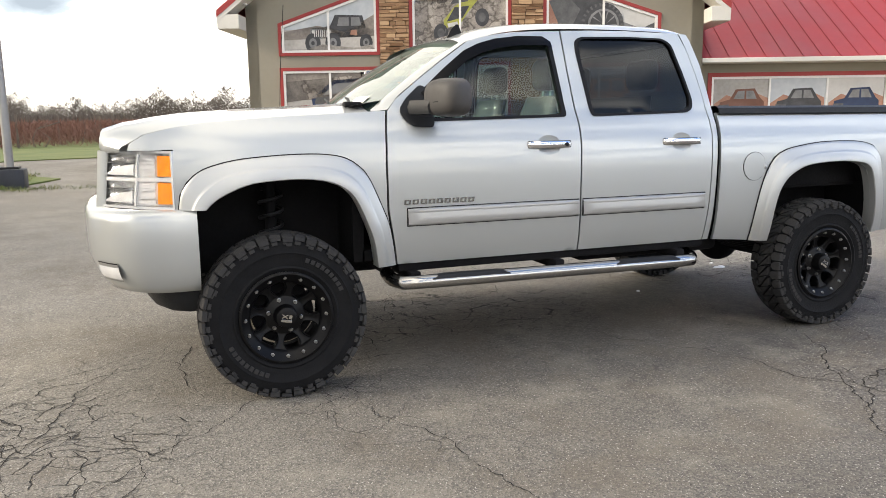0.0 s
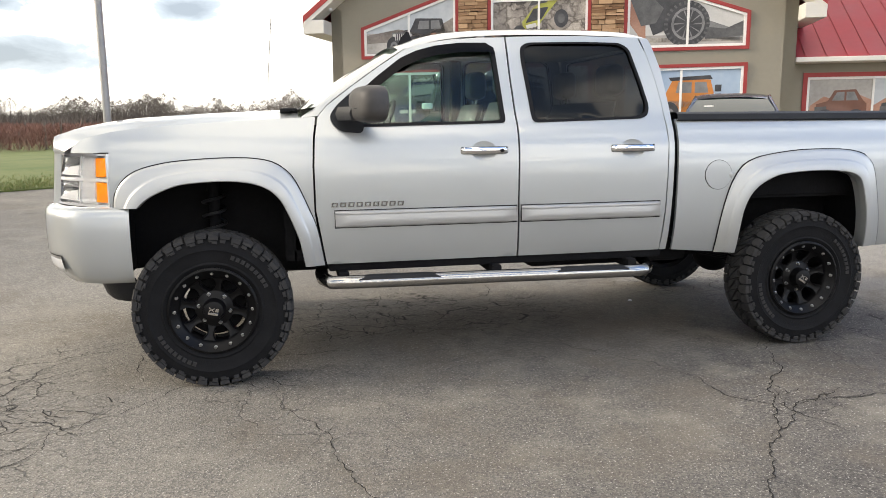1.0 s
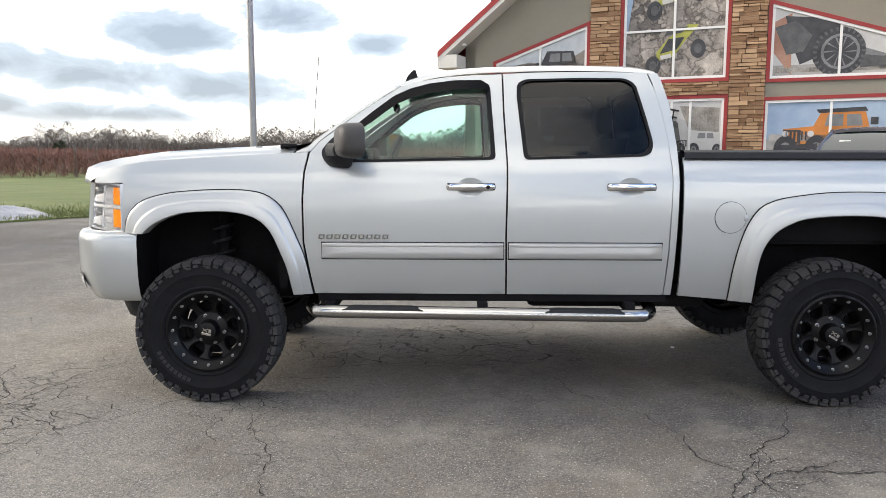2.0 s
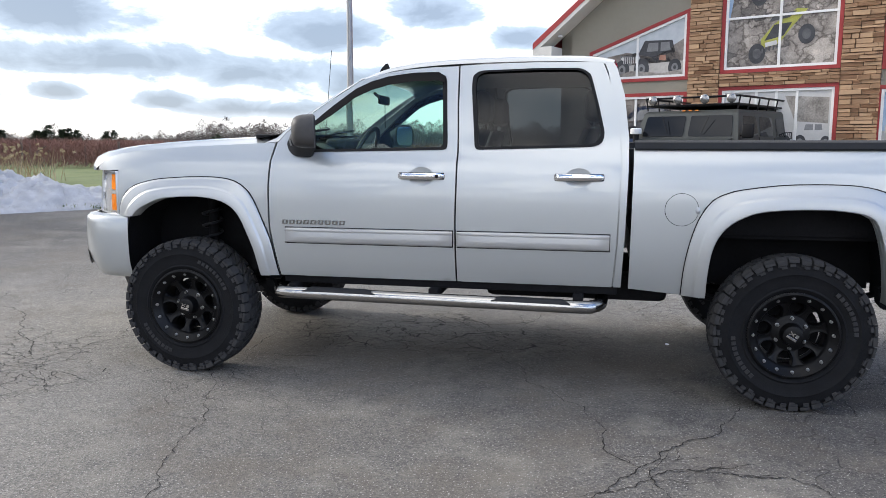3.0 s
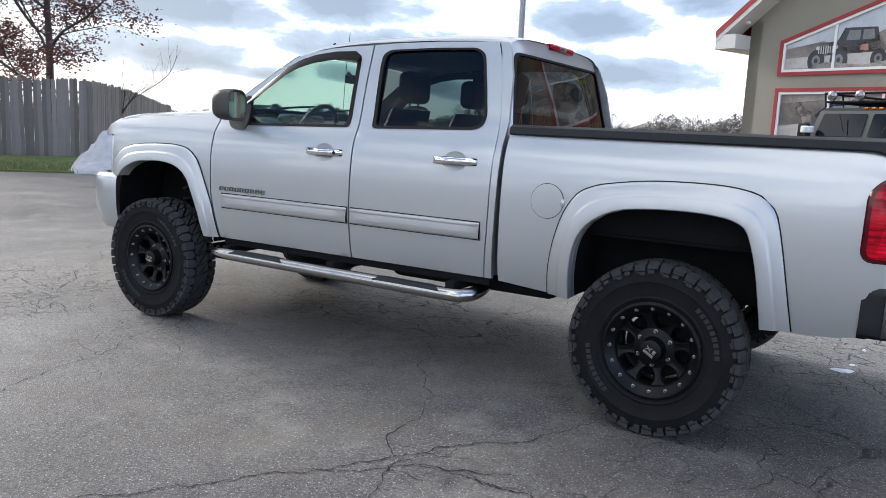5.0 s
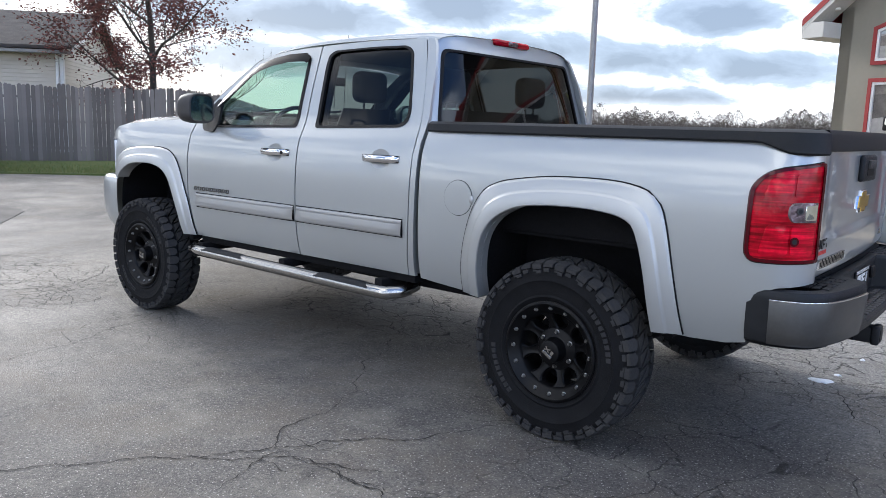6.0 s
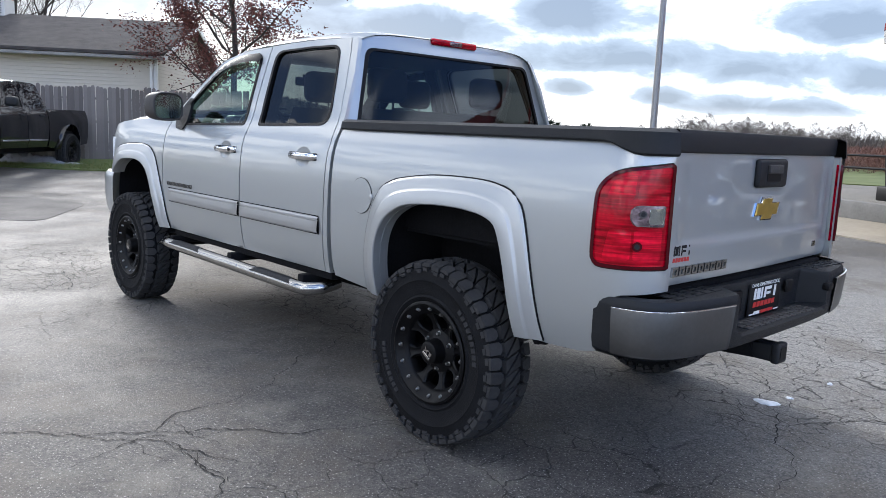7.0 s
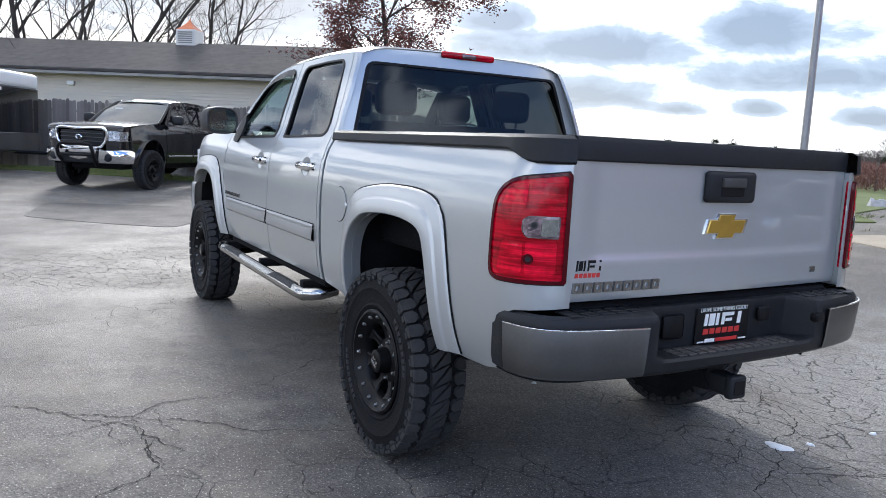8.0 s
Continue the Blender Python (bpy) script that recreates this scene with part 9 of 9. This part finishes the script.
for t in range(7):
    v = t / 6
    r = 0.54 * (1 - v) ** 1.5 + 0.015
    z = EH + HR + 0.60 + 0.44 * v
    rings.append([(6.66 + r * math.cos(a), HW / 2 + r * math.sin(a), z) for a in [math.pi / 4 + math.pi / 2 * k for k in range(4)]])
part("copper_cap", loft(rings, closed=True, cap=True), COPPER, cu, "flared copper cupola roof", smooth=15)


# ---------------------------------------------------------------- trees, vineyard, snow
def branch_data(seed, height, radius, levels, spread=0.75, lean_up=0.35, kids=(3, 5), sides=5, trunk_frac=0.35, tips=None, thin=0.55, droop=0.0, wig=0.16):
    """Vertices and faces of a bare tree: tapered limbs that fork again and again. tips gathers the ends."""
    q = random.Random(seed)
    V, F = [], []

    def limb(p, d, length, r, level):
        n = 5 if level < 2 else 3
        k = sides if level < 1 else 4 if level < 2 else 3
        pts, dirs = [p.copy()], [d.copy()]
        for i in range(n):
            d = (d + Vector((q.gauss(0, wig), q.gauss(0, wig), q.gauss(0, wig * 0.6) + (0.05 if level else 0.0) - droop * level * 0.05))).normalized()
            p = p + d * (length / n)
            pts.append(p.copy()); dirs.append(d.copy())
        base = len(V)
        for i, (c, dd) in enumerate(zip(pts, dirs)):
            a = dd.orthogonal().normalized(); bb = dd.cross(a)
            rr = r * (1 - (1 - thin) * i / n) if level < levels else r * (1 - 0.85 * i / n)
            for j in range(k):
                t = 2 * math.pi * j / k
                V.append(tuple(c + (a * math.cos(t) + bb * math.sin(t)) * rr))
        for i in range(n):
            for j in range(k):
                F.append((base + i * k + j, base + i * k + (j + 1) % k, base + (i + 1) * k + (j + 1) % k, base + (i + 1) * k + j))
        if level >= levels:
            if tips is not None:
                tips.extend((pts[i], dirs[i]) for i in (1, 2, n))
            return
        if tips is not None and level >= levels - 1:
            tips.extend((pts[i], dirs[i]) for i in range(2, n + 1))
        m = q.randint(*kids) + (2 if level == 0 else 0)
        for c in range(m):
            f = trunk_frac + (1 - trunk_frac) * (c + q.random()) / m if level == 0 else 0.25 + 0.75 * (c + q.random()) / m
            i = min(n - 1, int(f * n))
            o = pts[i].lerp(pts[i + 1], f * n - i)
            az = q.uniform(0, 2 * math.pi) + c * 2.4
            side = (dirs[i].orthogonal().normalized())
            side = Matrix.Rotation(az, 3, dirs[i]) @ side
            nd = (dirs[i] * (1 - spread) + side * spread + Vector((0, 0, lean_up * (0.6 if level else 1.0)))).normalized()
            limb(o, nd, length * q.uniform(0.42, 0.66) * (1.0 - 0.35 * (f if level == 0 else 0.2)), r * 0.5 * (1.15 - 0.5 * f), level + 1)
        limb(pts[-1], dirs[-1], length * 0.5, r * thin, level + 1)
    limb(Vector((0, 0, -0.1)), Vector((q.gauss(0, 0.02), q.gauss(0, 0.02), 1)).normalized(), height * 0.55, radius, 0)
    return V, F


def from_data(name, V, F, smooth=False):
    me = bpy.data.meshes.new(name)
    me.from_pydata(V, [], F)
    if smooth:
        me.polygons.foreach_set("use_smooth", [True] * len(me.polygons))
    me.update()
    return me


def leaf_data(tips, seed, n, size, spread):
    q = random.Random(seed)
    V, F = [], []
    for _ in range(n):
        p, d = q.choice(tips)
        c = p + Vector((q.gauss(0, spread), q.gauss(0, spread), q.gauss(0, spread) - 0.04))
        a = Vector((q.gauss(0, 1), q.gauss(0, 1), q.gauss(0, 0.6) - 0.3)).normalized()
        b = a.orthogonal().normalized()
        b = Matrix.Rotation(q.uniform(0, 6.28), 3, a) @ b
        s = size * q.uniform(0.6, 1.3)
        k = len(V)
        nrm = a.cross(b) * s * 0.18
        V += [tuple(c), tuple(c + a * s * 0.45 + b * s * 0.32 + nrm), tuple(c + a * s), tuple(c + a * s * 0.45 - b * s * 0.32 + nrm)]
        F += [(k, k + 1, k + 2), (k, k + 2, k + 3)]
    return V, F


# the oak that keeps its russet leaves
oz = rise(-15.3, 8.0)
oak = thing("oak_tree", "young oak tree with sparse russet leaves behind the fence", "tree", Matrix.Translation((-15.3, 8.0, oz)) @ Matrix.Diagonal((1.22, 1.22, 1.0, 1)))
tips = []
V, F = branch_data(21, 9.2, 0.098, 4, spread=0.68, lean_up=0.20, kids=(3, 5), trunk_frac=0.22, tips=tips, wig=0.12, droop=0.6)
part("trunk", from_data("oak", V, F, True), BARK, oak)
low = [t for t in tips if t[0].z > 1.5]
V, F = leaf_data([p for i, p in enumerate(low) if (i // 7) % 5 < 2], 4, 21000, 0.076, 0.14)
part("crown", from_data("oak_leaves", V, F), OAKLEAF, oak, "russet dry oak leaves")

# tall bare trees behind the house
BARE = []
for sd in (31, 32, 33):
    V, F = branch_data(sd, 15.5, 0.15, 5, spread=0.60, lean_up=0.36, kids=(3, 5), trunk_frac=0.22, wig=0.14)
    BARE.append(from_data("bare_tree", V, F, True))
for k, (x, y) in enumerate(((-37, -0.2), (-35.0, 1.8), (-38.5, 2.6), (-36.0, 4.2), (-35.5, 5.8), (-41, -2.5), (-33.5, -1.4), (-40, 7.5))):
    t = thing("bare_tree", "tall leafless tree behind the house", "tree", Matrix.Translation((x, y, 0.0)) @ Matrix.Rotation(k * 1.7, 4, "Z") @ Matrix.Scale((1.0, 0.85, 1.1, 0.92)[k % 4], 4), group="bare trees behind the house")
    part("trunk", BARE[k % 3], BARK, t)
# a thin bare sapling beside the oak
V, F = branch_data(77, 4.2, 0.03, 3, spread=0.5, lean_up=0.4, kids=(3, 5))
t = thing("bare_sapling", "thin leafless sapling beside the fence", "tree", Matrix.Translation((-15.9, 10.2, 0.36)))
part("trunk", from_data("sapling", V, F, True), BARK, t)


# far woods: round bare crowns of fine twigs along the horizon
def wood_kind(seed):
    """One distant leafless tree: a stem and a haze of rising twigs that fills a rounded crown."""
    q = random.Random(seed)
    V, F = [], []
    h, w, low = q.uniform(7.5, 10.0), q.uniform(2.4, 3.8), q.uniform(0.12, 0.26)

    def stick(p, d, r):
        a = q.uniform(0, 6.28)
        sd = Vector((math.cos(a), math.sin(a), 0)) * r
        k = len(V)
        V.extend((tuple(p - sd), tuple(p + sd), tuple(p + d)))
        F.append((k, k + 1, k + 2))
    for k in range(3):
        stick(Vector((0, 0, -0.2)), Vector((q.gauss(0, 0.3), q.gauss(0, 0.3), h * 0.8)), 0.13)
    for k in range(26):
        z = h * q.uniform(low * 0.6, 0.75)
        a = q.uniform(0, 6.28)
        stick(Vector((0, 0, z)), Vector((math.cos(a) * w * 0.8, math.sin(a) * w * 0.8, q.uniform(0.10, 0.26) * h)), 0.06)
    for k in range(540):
        f = q.random()
        r = w * math.sin(math.pi * min(1, f * 0.9 + 0.12)) ** 0.6 * q.random() ** 0.45
        a = q.uniform(0, 6.28)
        p = Vector((r * math.cos(a), r * math.sin(a), h * (low + (0.98 - low) * f)))
        d = Vector((q.gauss(0, 0.5) + math.cos(a) * 0.35, q.gauss(0, 0.5) + math.sin(a) * 0.35, q.uniform(0.0, 0.95)))
        stick(p, d * q.uniform(0.5, 1.1), q.uniform(0.045, 0.10))
    return np.array(V), np.array(F)


def far_woods():
    q = random.Random(9)
    kinds = [wood_kind(100 + sd) for sd in range(12)]
    VV, FF, n = [], [], 0
    for r0, step in ((250, 0.42), (272, 0.40), (300, 0.40), (325, 0.42)):
        az = -92.0
        # the sparser ring past 14 degrees is unseen, added to darken the reflected horizon
        while az < 268:
            a = radians(az + q.uniform(-0.2, 0.2)); r = r0 + q.uniform(-12, 12)
            v, f = kinds[q.randrange(12)]
            s = q.uniform(0.62, 1.0) * (1.0 + 0.14 * math.sin(az * 0.42) + 0.1 * math.sin(az * 1.3 + 1)) * (1.3 if q.random() < 0.06 else 1.0) * (0.58 + 0.40 * smooth01(-35, -27, az) + 0.16 * smooth01(-15, -7, az))
            t = q.uniform(0, 6.28)
            c, sn = math.cos(t) * s, math.sin(t) * s
            w = np.stack([v[:, 0] * c - v[:, 1] * sn, v[:, 0] * sn + v[:, 1] * c, v[:, 2] * s], 1) + np.array([r * math.sin(a), r * math.cos(a), 0])
            VV.append(w); FF.append(f + n); n += len(v)
            az += step * q.uniform(0.5, 1.5) * (0.62 if az < -31 else 1.0) * (1 if az < 14 else 5.0)
    me = bpy.data.meshes.new("far_woods")
    V = np.concatenate(VV); F = np.concatenate(FF)
    me.from_pydata(V.tolist(), [], F.tolist())
    return me


tagged(part("far_woods", far_woods(), TWIG), "grey-brown leafless woods along the horizon", "woods", kind="stuff")


def brush(seed, n, spot, size, lean=0.35):
    """Loose upright blades; spot(q) gives a foot point and a height."""
    q = random.Random(seed)
    V, F = [], []
    for _ in range(n):
        p, h, w = spot(q)
        a = q.uniform(0, 6.28)
        d = Vector((q.gauss(0, lean), q.gauss(0, lean), 1)).normalized() * h
        side = Vector((math.cos(a), math.sin(a), 0)) * w
        k = len(V)
        bend = Vector((q.gauss(0, 0.12), q.gauss(0, 0.12), 0)) * h
        V += [tuple(p - side), tuple(p + side), tuple(p + d * 0.55 + bend + side * 0.7), tuple(p + d * 0.55 + bend - side * 0.7), tuple(p + d)]
        F += [(k, k + 1, k + 2, k + 3), (k + 3, k + 2, k + 4)]
    return V, F


def under(q):
    a, r = radians(q.uniform(-87, 14)), q.uniform(235, 300)
    return Vector((r * math.sin(a), r * math.cos(a), 0)), q.uniform(1.8, 4.0) * (1.0 + 0.6 * smooth01(radians(-35), radians(-27), a)), q.uniform(0.06, 0.24)


V, F = brush(14, 60000, under, 1, 0.5)
tagged(part("far_undergrowth", from_data("under", V, F), TWIG), "brown undergrowth at the foot of the far woods", "undergrowth", kind="stuff")


def vine_line(x):
    return 40.6 + 0.16 * (x + 3.4) + 0.9 * math.sin(x * 0.05)


def canes(q):
    row = int(abs(q.gauss(0, 1)) * 5) if q.random() < 0.75 else q.randrange(30)
    x = q.uniform(-95, 26)
    y = vine_line(x) + row * 2.7 + q.gauss(0, 0.18)
    z0 = q.uniform(0.0, 1.3) if q.random() < 0.8 else q.uniform(0.9, 1.3)
    tall = 1.0 + 0.27 * smooth01(-14, -34, x)
    return Vector((x, y, rise(x, y) + z0 * tall)), tall * q.uniform(0.25, 0.7) * (1 if z0 < 1.0 else 0.6), q.uniform(0.009, 0.022)


V, F = brush(15, 200000, canes, 1, 0.9)
tagged(part("vineyard", from_data("vines", V, F), VINE), "reddish-brown leafless vineyard rows on trellises", "vineyard", kind="stuff")
q = random.Random(16)
b = bmesh.new()
for row in range(7):
    x = -95.0
    while x < 26:
        y = vine_line(x) + row * 2.7
        z = rise(x, y)
        loft([[(x + dx + q.uniform(-.01, .01), y + dy, zz) for dx, dy in ((-0.05, -0.05), (0.05, -0.05), (0.05, 0.05), (-0.05, 0.05))] for zz in (z - 0.1, z + q.uniform(1.5, 1.75))], b, closed=True, cap=True)
        tube([(x + 1.2, y, z), (x + 1.3 + q.uniform(-0.3, 0.3), y, z + 0.5), (x + 1.0 + q.uniform(-0.5, 0.5), y, z + 1.0), (x + 1.6 + q.uniform(-0.5, 0.5), y, z + 1.35)], 0.035, 4, b)
        x += q.uniform(4.2, 6.4)
tagged(part("trellis_posts", b, VINEPOST), "weathered vineyard trellis posts and vine trunks", "posts", kind="stuff")


# evergreen shrubs and dry seed heads at the field's edge
def evergreen(x, y, h, seed):
    q = random.Random(seed)
    lobes = [(q.uniform(-0.36, 0.36) * h, q.uniform(-0.3, 0.3) * h, q.uniform(0.6, 1.02)) for _ in range(5)]
    V, F = [], []
    for _ in range(2600):
        v = q.random()
        a = q.uniform(0, 6.28)
        ox, oy, hh = lobes[q.randrange(len(lobes))]
        r = (1 - v) ** 0.75 * h * 0.44 * q.uniform(0.3, 1.1) * (1 + 0.25 * math.sin(v * 19 + ox * 7)) + 0.05
        c = Vector((ox + r * math.cos(a), oy + r * math.sin(a), v * h * hh))
        d = Vector((math.cos(a), math.sin(a), q.uniform(-0.2, 0.7))).normalized() * h * 0.16
        s = Vector((-math.sin(a), math.cos(a), 0)) * h * 0.045
        k = len(V)
        V += [tuple(c - s), tuple(c + s), tuple(c + d)]
        F.append((k, k + 1, k + 2))
    t = thing("evergreen_shrub", "dark evergreen shrub beyond the vineyard", "shrub", Matrix.Translation((x, y, 0)), group="evergreen shrubs beyond the vineyard")
    part("trunk", tube([(0, 0, -0.1), (0, 0, h * 0.6)], h * 0.03, 6), BARK, t)
    part("crown", from_data("needles", V, F), EVERGREEN, t)


for k, (az, h) in enumerate(((-39.8, 5.0), (-38.0, 4.6), (-35.4, 4.0), (-42.2, 4.5), (-28.5, 3.4))):
    evergreen(3 + 150 * math.sin(radians(az)), -5 + 150 * math.cos(radians(az)), h, 60 + k)


def seedheads(q):
    x, y = -15.1 + q.gauss(0, 0.55), 15.0 + q.gauss(0, 0.5)
    return Vector((x, y, rise(x, y))), q.uniform(0.5, 1.15), q.uniform(0.006, 0.014)


V, F = brush(18, 150, seedheads, 1, 0.18)
q = random.Random(19)
for _ in range(48):
    x, y = -15.1 + q.gauss(0, 0.6), 15.0 + q.gauss(0, 0.6)
    c = Vector((x, y, rise(x, y) + q.uniform(0.75, 1.2)))
    for _ in range(5):
        a = Vector((q.gauss(0, 1), q.gauss(0, 1), q.gauss(0, 1))).normalized() * 0.08
        b_ = a.orthogonal().normalized() * 0.045
        k = len(V)
        V += [tuple(c - b_), tuple(c + b_), tuple(c + a)]
        F.append((k, k + 1, k + 2))
tagged(part("dry_weeds", from_data("weeds", V, F), REED), "straw-coloured dry weeds with fluffy seed heads", "weeds", kind="stuff")


def lawn_blade(q):
    x = q.uniform(-17, -2.9)
    d = abs(q.gauss(0, 1.0))
    y = x + 14.3 + d * 1.41 + q.gauss(0, 0.08)
    return Vector((x, y, rise(x, y) + 0.02)), q.uniform(0.03, 0.09) * (1.5 if d < 0.15 else 1), q.uniform(0.004, 0.009)


V, F = brush(22, 26000, lawn_blade, 1, 0.4)
tagged(part("grass_blades", from_data("blades", V, F), BLADE), "short green and straw-coloured grass at the lawn's edge", "grass", kind="stuff")
# small grass tuft on the asphalt by the lamp post
V, F = brush(23, 500, lambda q: (Vector((-3.1 + q.gauss(0, 0.7), 10.95 + q.gauss(0, 0.25), rise(-3.1, 10.95))), q.uniform(0.04, 0.12), 0.006), 1, 0.5)
tagged(part("grass_tuft", from_data("tuft", V, F), BLADE), "dry grass tufts round the lamp post's base", "grass", kind="stuff")


# ploughed-up snow
def snow_heap(name, pts, half, height, seed, label):
    """A lumpy heap along a line of points."""
    q = random.Random(seed)
    P = curve_pts([(x, y, 0) for x, y in pts], 0.04)
    b = bmesh.new()
    rows, n = [], 64
    off = Vector((q.uniform(0, 50), q.uniform(0, 50), 0))
    for i, p in enumerate(P):
        d = (P[min(i + 1, len(P) - 1)] - P[max(i - 1, 0)]).normalized()
        nrm = Vector((-d.y, d.x, 0))
        t = i / (len(P) - 1)
        env = min(1, t * 7) ** 0.6 * min(1, (1 - t) * 1.7) ** 0.85
        row = []
        for j in range(n + 1):
            v = -1 + 2 * j / n
            c = p + nrm * v * half * (0.75 + 0.35 * env)
            prof = max(0.0, 1 - abs(v) ** 1.7)
            z = height * env * prof * (0.72 + 0.5 * noise.noise((c + off) * 0.9) + 0.28 * noise.noise((c + off) * 2.3)) + prof * env * (0.16 * noise.noise((c + off) * 2.6) + 0.20 * abs(noise.noise((c + off) * 4.3)) + 0.13 * abs(noise.noise((c + off) * 9.0)) + 0.07 * abs(noise.noise((c + off) * 19.0)))
            wob = Vector((noise.noise((c + off) * 4 + Vector((9, 0, 0))), noise.noise((c + off) * 4 + Vector((0, 9, 0))), 0)) * 0.09
            c = c + wob
            row.append(b.verts.new((c.x, c.y, rise(c.x, c.y) + max(-0.02, z) + (0.02 if 0 < j < n else -0.03))))
        rows.append(row)
    for a, c in zip(rows, rows[1:]):
        for j in range(n):
            b.faces.new((a[j], a[j + 1], c[j + 1], c[j]))
    me = mesh_of(b, name, 45)
    return tagged(part(name, me, SNOW), label, "snow")


snow_heap("snow_bank", [(-10.3, 5.2), (-9.9, 5.65), (-9.4, 6.1), (-8.4, 7.1), (-7.2, 8.35), (-6.5, 9.1)], 1.0, 0.78, 3, "heap of ploughed old snow on the lawn's edge")
snow_heap("snow_patch", [(-14.6, 1.4), (-13.9, 2.1), (-13.2, 2.8)], 0.4, 0.12, 5, "thin remnant of snow on the grass")
snow_heap("snow_patch", [(-5.25, 17.4), (-4.9, 17.65), (-4.55, 17.8)], 0.13, 0.15, 8, "small remnant of snow behind the lamp post")


# ---------------------------------------------------------------- fence pickets, pillar stones
def picket_mesh(h, w, t):
    b = bmesh.new()
    pts = [(-w / 2, 0), (w / 2, 0), (w / 2, h - 0.035), (w / 2 - 0.024, h), (-w / 2 + 0.024, h), (-w / 2, h - 0.035)]
    A = [b.verts.new((x, -t / 2, z)) for x, z in pts]
    B = [b.verts.new((x, t / 2, z)) for x, z in pts]
    b.faces.new(A); b.faces.new(B[::-1])
    for i in range(6):
        b.faces.new((A[i], B[i], B[(i + 1) % 6], A[(i + 1) % 6]))
    bmesh.ops.recalc_face_normals(b, faces=b.faces)
    return mesh_of(b, "picket", 10)


fence = thing("wooden_fence", "weathered grey dog-eared picket fence along the lawn", "fence")
q = random.Random(40)
PICKETS = [picket_mesh(1.88 + d, w, 0.02) for d, w in ((-0.03, 0.094), (0.0, 0.096), (0.03, 0.093))]
for (x0, y0), (x1, y1), side in (((-12.85, 7.45), (-21.2, -8.3), 1), ((-12.85, 7.45), (-24.5, 19.6), -1)):
    d = Vector((x1 - x0, y1 - y0, 0)); L = d.length; d.normalize()
    rot = math.atan2(d.y, d.x)
    for z in (0.35, 1.0, 1.6):
        pts = [Vector((x0, y0, 0)) + d * (L * k / 12) for k in range(13)]
        back = Vector((-d.y, d.x, 0)) * (-0.035 * side)
        part("fence_rail", tube([(p.x + back.x, p.y + back.y, rise(p.x, p.y) + z) for p in pts], 0.03, 4), FENCEWOOD, fence)
    n = int(L / 0.0985)
    for k in range(n):
        p = Vector((x0, y0, 0)) + d * (0.0985 * k + 0.05)
        me = q.choice(PICKETS)
        part("picket", me, FENCEWOOD, fence, m=Matrix.Translation((p.x, p.y, rise(p.x, p.y) + q.uniform(0.0, 0.03))) @ Matrix.Rotation(rot + q.gauss(0, 0.035), 4, "Z") @ Matrix.Rotation(q.gauss(0, 0.006), 4, "Y"))
    for k in range(int(L / 2.4) + 1):
        p = Vector((x0, y0, 0)) + d * min(L, 2.4 * k)
        back = Vector((-d.y, d.x, 0)) * (-0.10 * side)
        part("fence_post", box(-0.045, 0.045, -0.045, 0.045, -0.1, 1.75), FENCEWOOD, fence, m=Matrix.Translation((p.x + back.x, p.y + back.y, rise(p.x, p.y))) @ Matrix.Rotation(rot, 4, "Z"))


def stone_mesh(seed, w, h):
    qq = random.Random(seed)
    b = box(-w / 2, w / 2, -0.5, 0.0, -h / 2, h / 2, min(h, w) * 0.10, 1)
    for v in b.verts:
        v.co.x += qq.uniform(-0.006, 0.006); v.co.z += qq.uniform(-0.005, 0.005)
        if v.co.y < -0.3:
            v.co.y += qq.uniform(-0.10, 0.10)
    return mesh_of(b, "stone", 20)


STONES = {}
for wk in (0.14, 0.22, 0.30, 0.38):
    for hk in (0.055, 0.075, 0.10):
        STONES[wk, hk] = [stone_mesh(int(wk * 1000 + hk * 7000) + j, wk - 0.010, hk - 0.008) for j in range(2)]
q = random.Random(50)
stone_wall = thing("stone_facing", "stacked tan and rust ledge-stone pillars round the entrance", "stone facing", FACADE)
REGIONS = [(-0.625, 0.02, 0.3, 6.3), (2.26, 2.94, 0.3, 6.3), (0.02, 2.26, 2.665, 2.935)]
rest = bmesh.new()
for s0, s1, z0, z1 in REGIONS:
    part("stone_backing", box(s0 - 0.003, s1 + 0.003, WALL_N - 0.03, WALL_N + 0.06, z0, min(z1, rake_z((s0 + s1) / 2) - 0.3)), MORTAR, stone_wall)
    z = z0
    while z < z1 - 0.03:
        h = q.choice((0.055, 0.075, 0.075, 0.10))
        if z + h > z1:
            h = 0.055
        if z + h > z1 + 0.02:
            break
        s = s0
        while s < s1 - 0.03:
            w = q.choice((0.14, 0.22, 0.30, 0.38))
            fit = min(w, s1 - s)
            me = q.choice(STONES[w, h])
            depth = q.uniform(0.07, 0.13)
            m = Matrix.Translation((s + fit / 2, WALL_N - 0.02, z + h / 2)) @ Matrix.Diagonal((fit / w, depth, 1, 1))
            if 1.95 < z < 4.75:
                part("stone", me, STONE, stone_wall, m=m)
            else:
                t = bmesh.new(); t.from_mesh(me)
                merge(rest, t, m)
            s += fit
        z += h
tagged(part("stone_course", rest, STONE, stone_wall), kind="stuff")
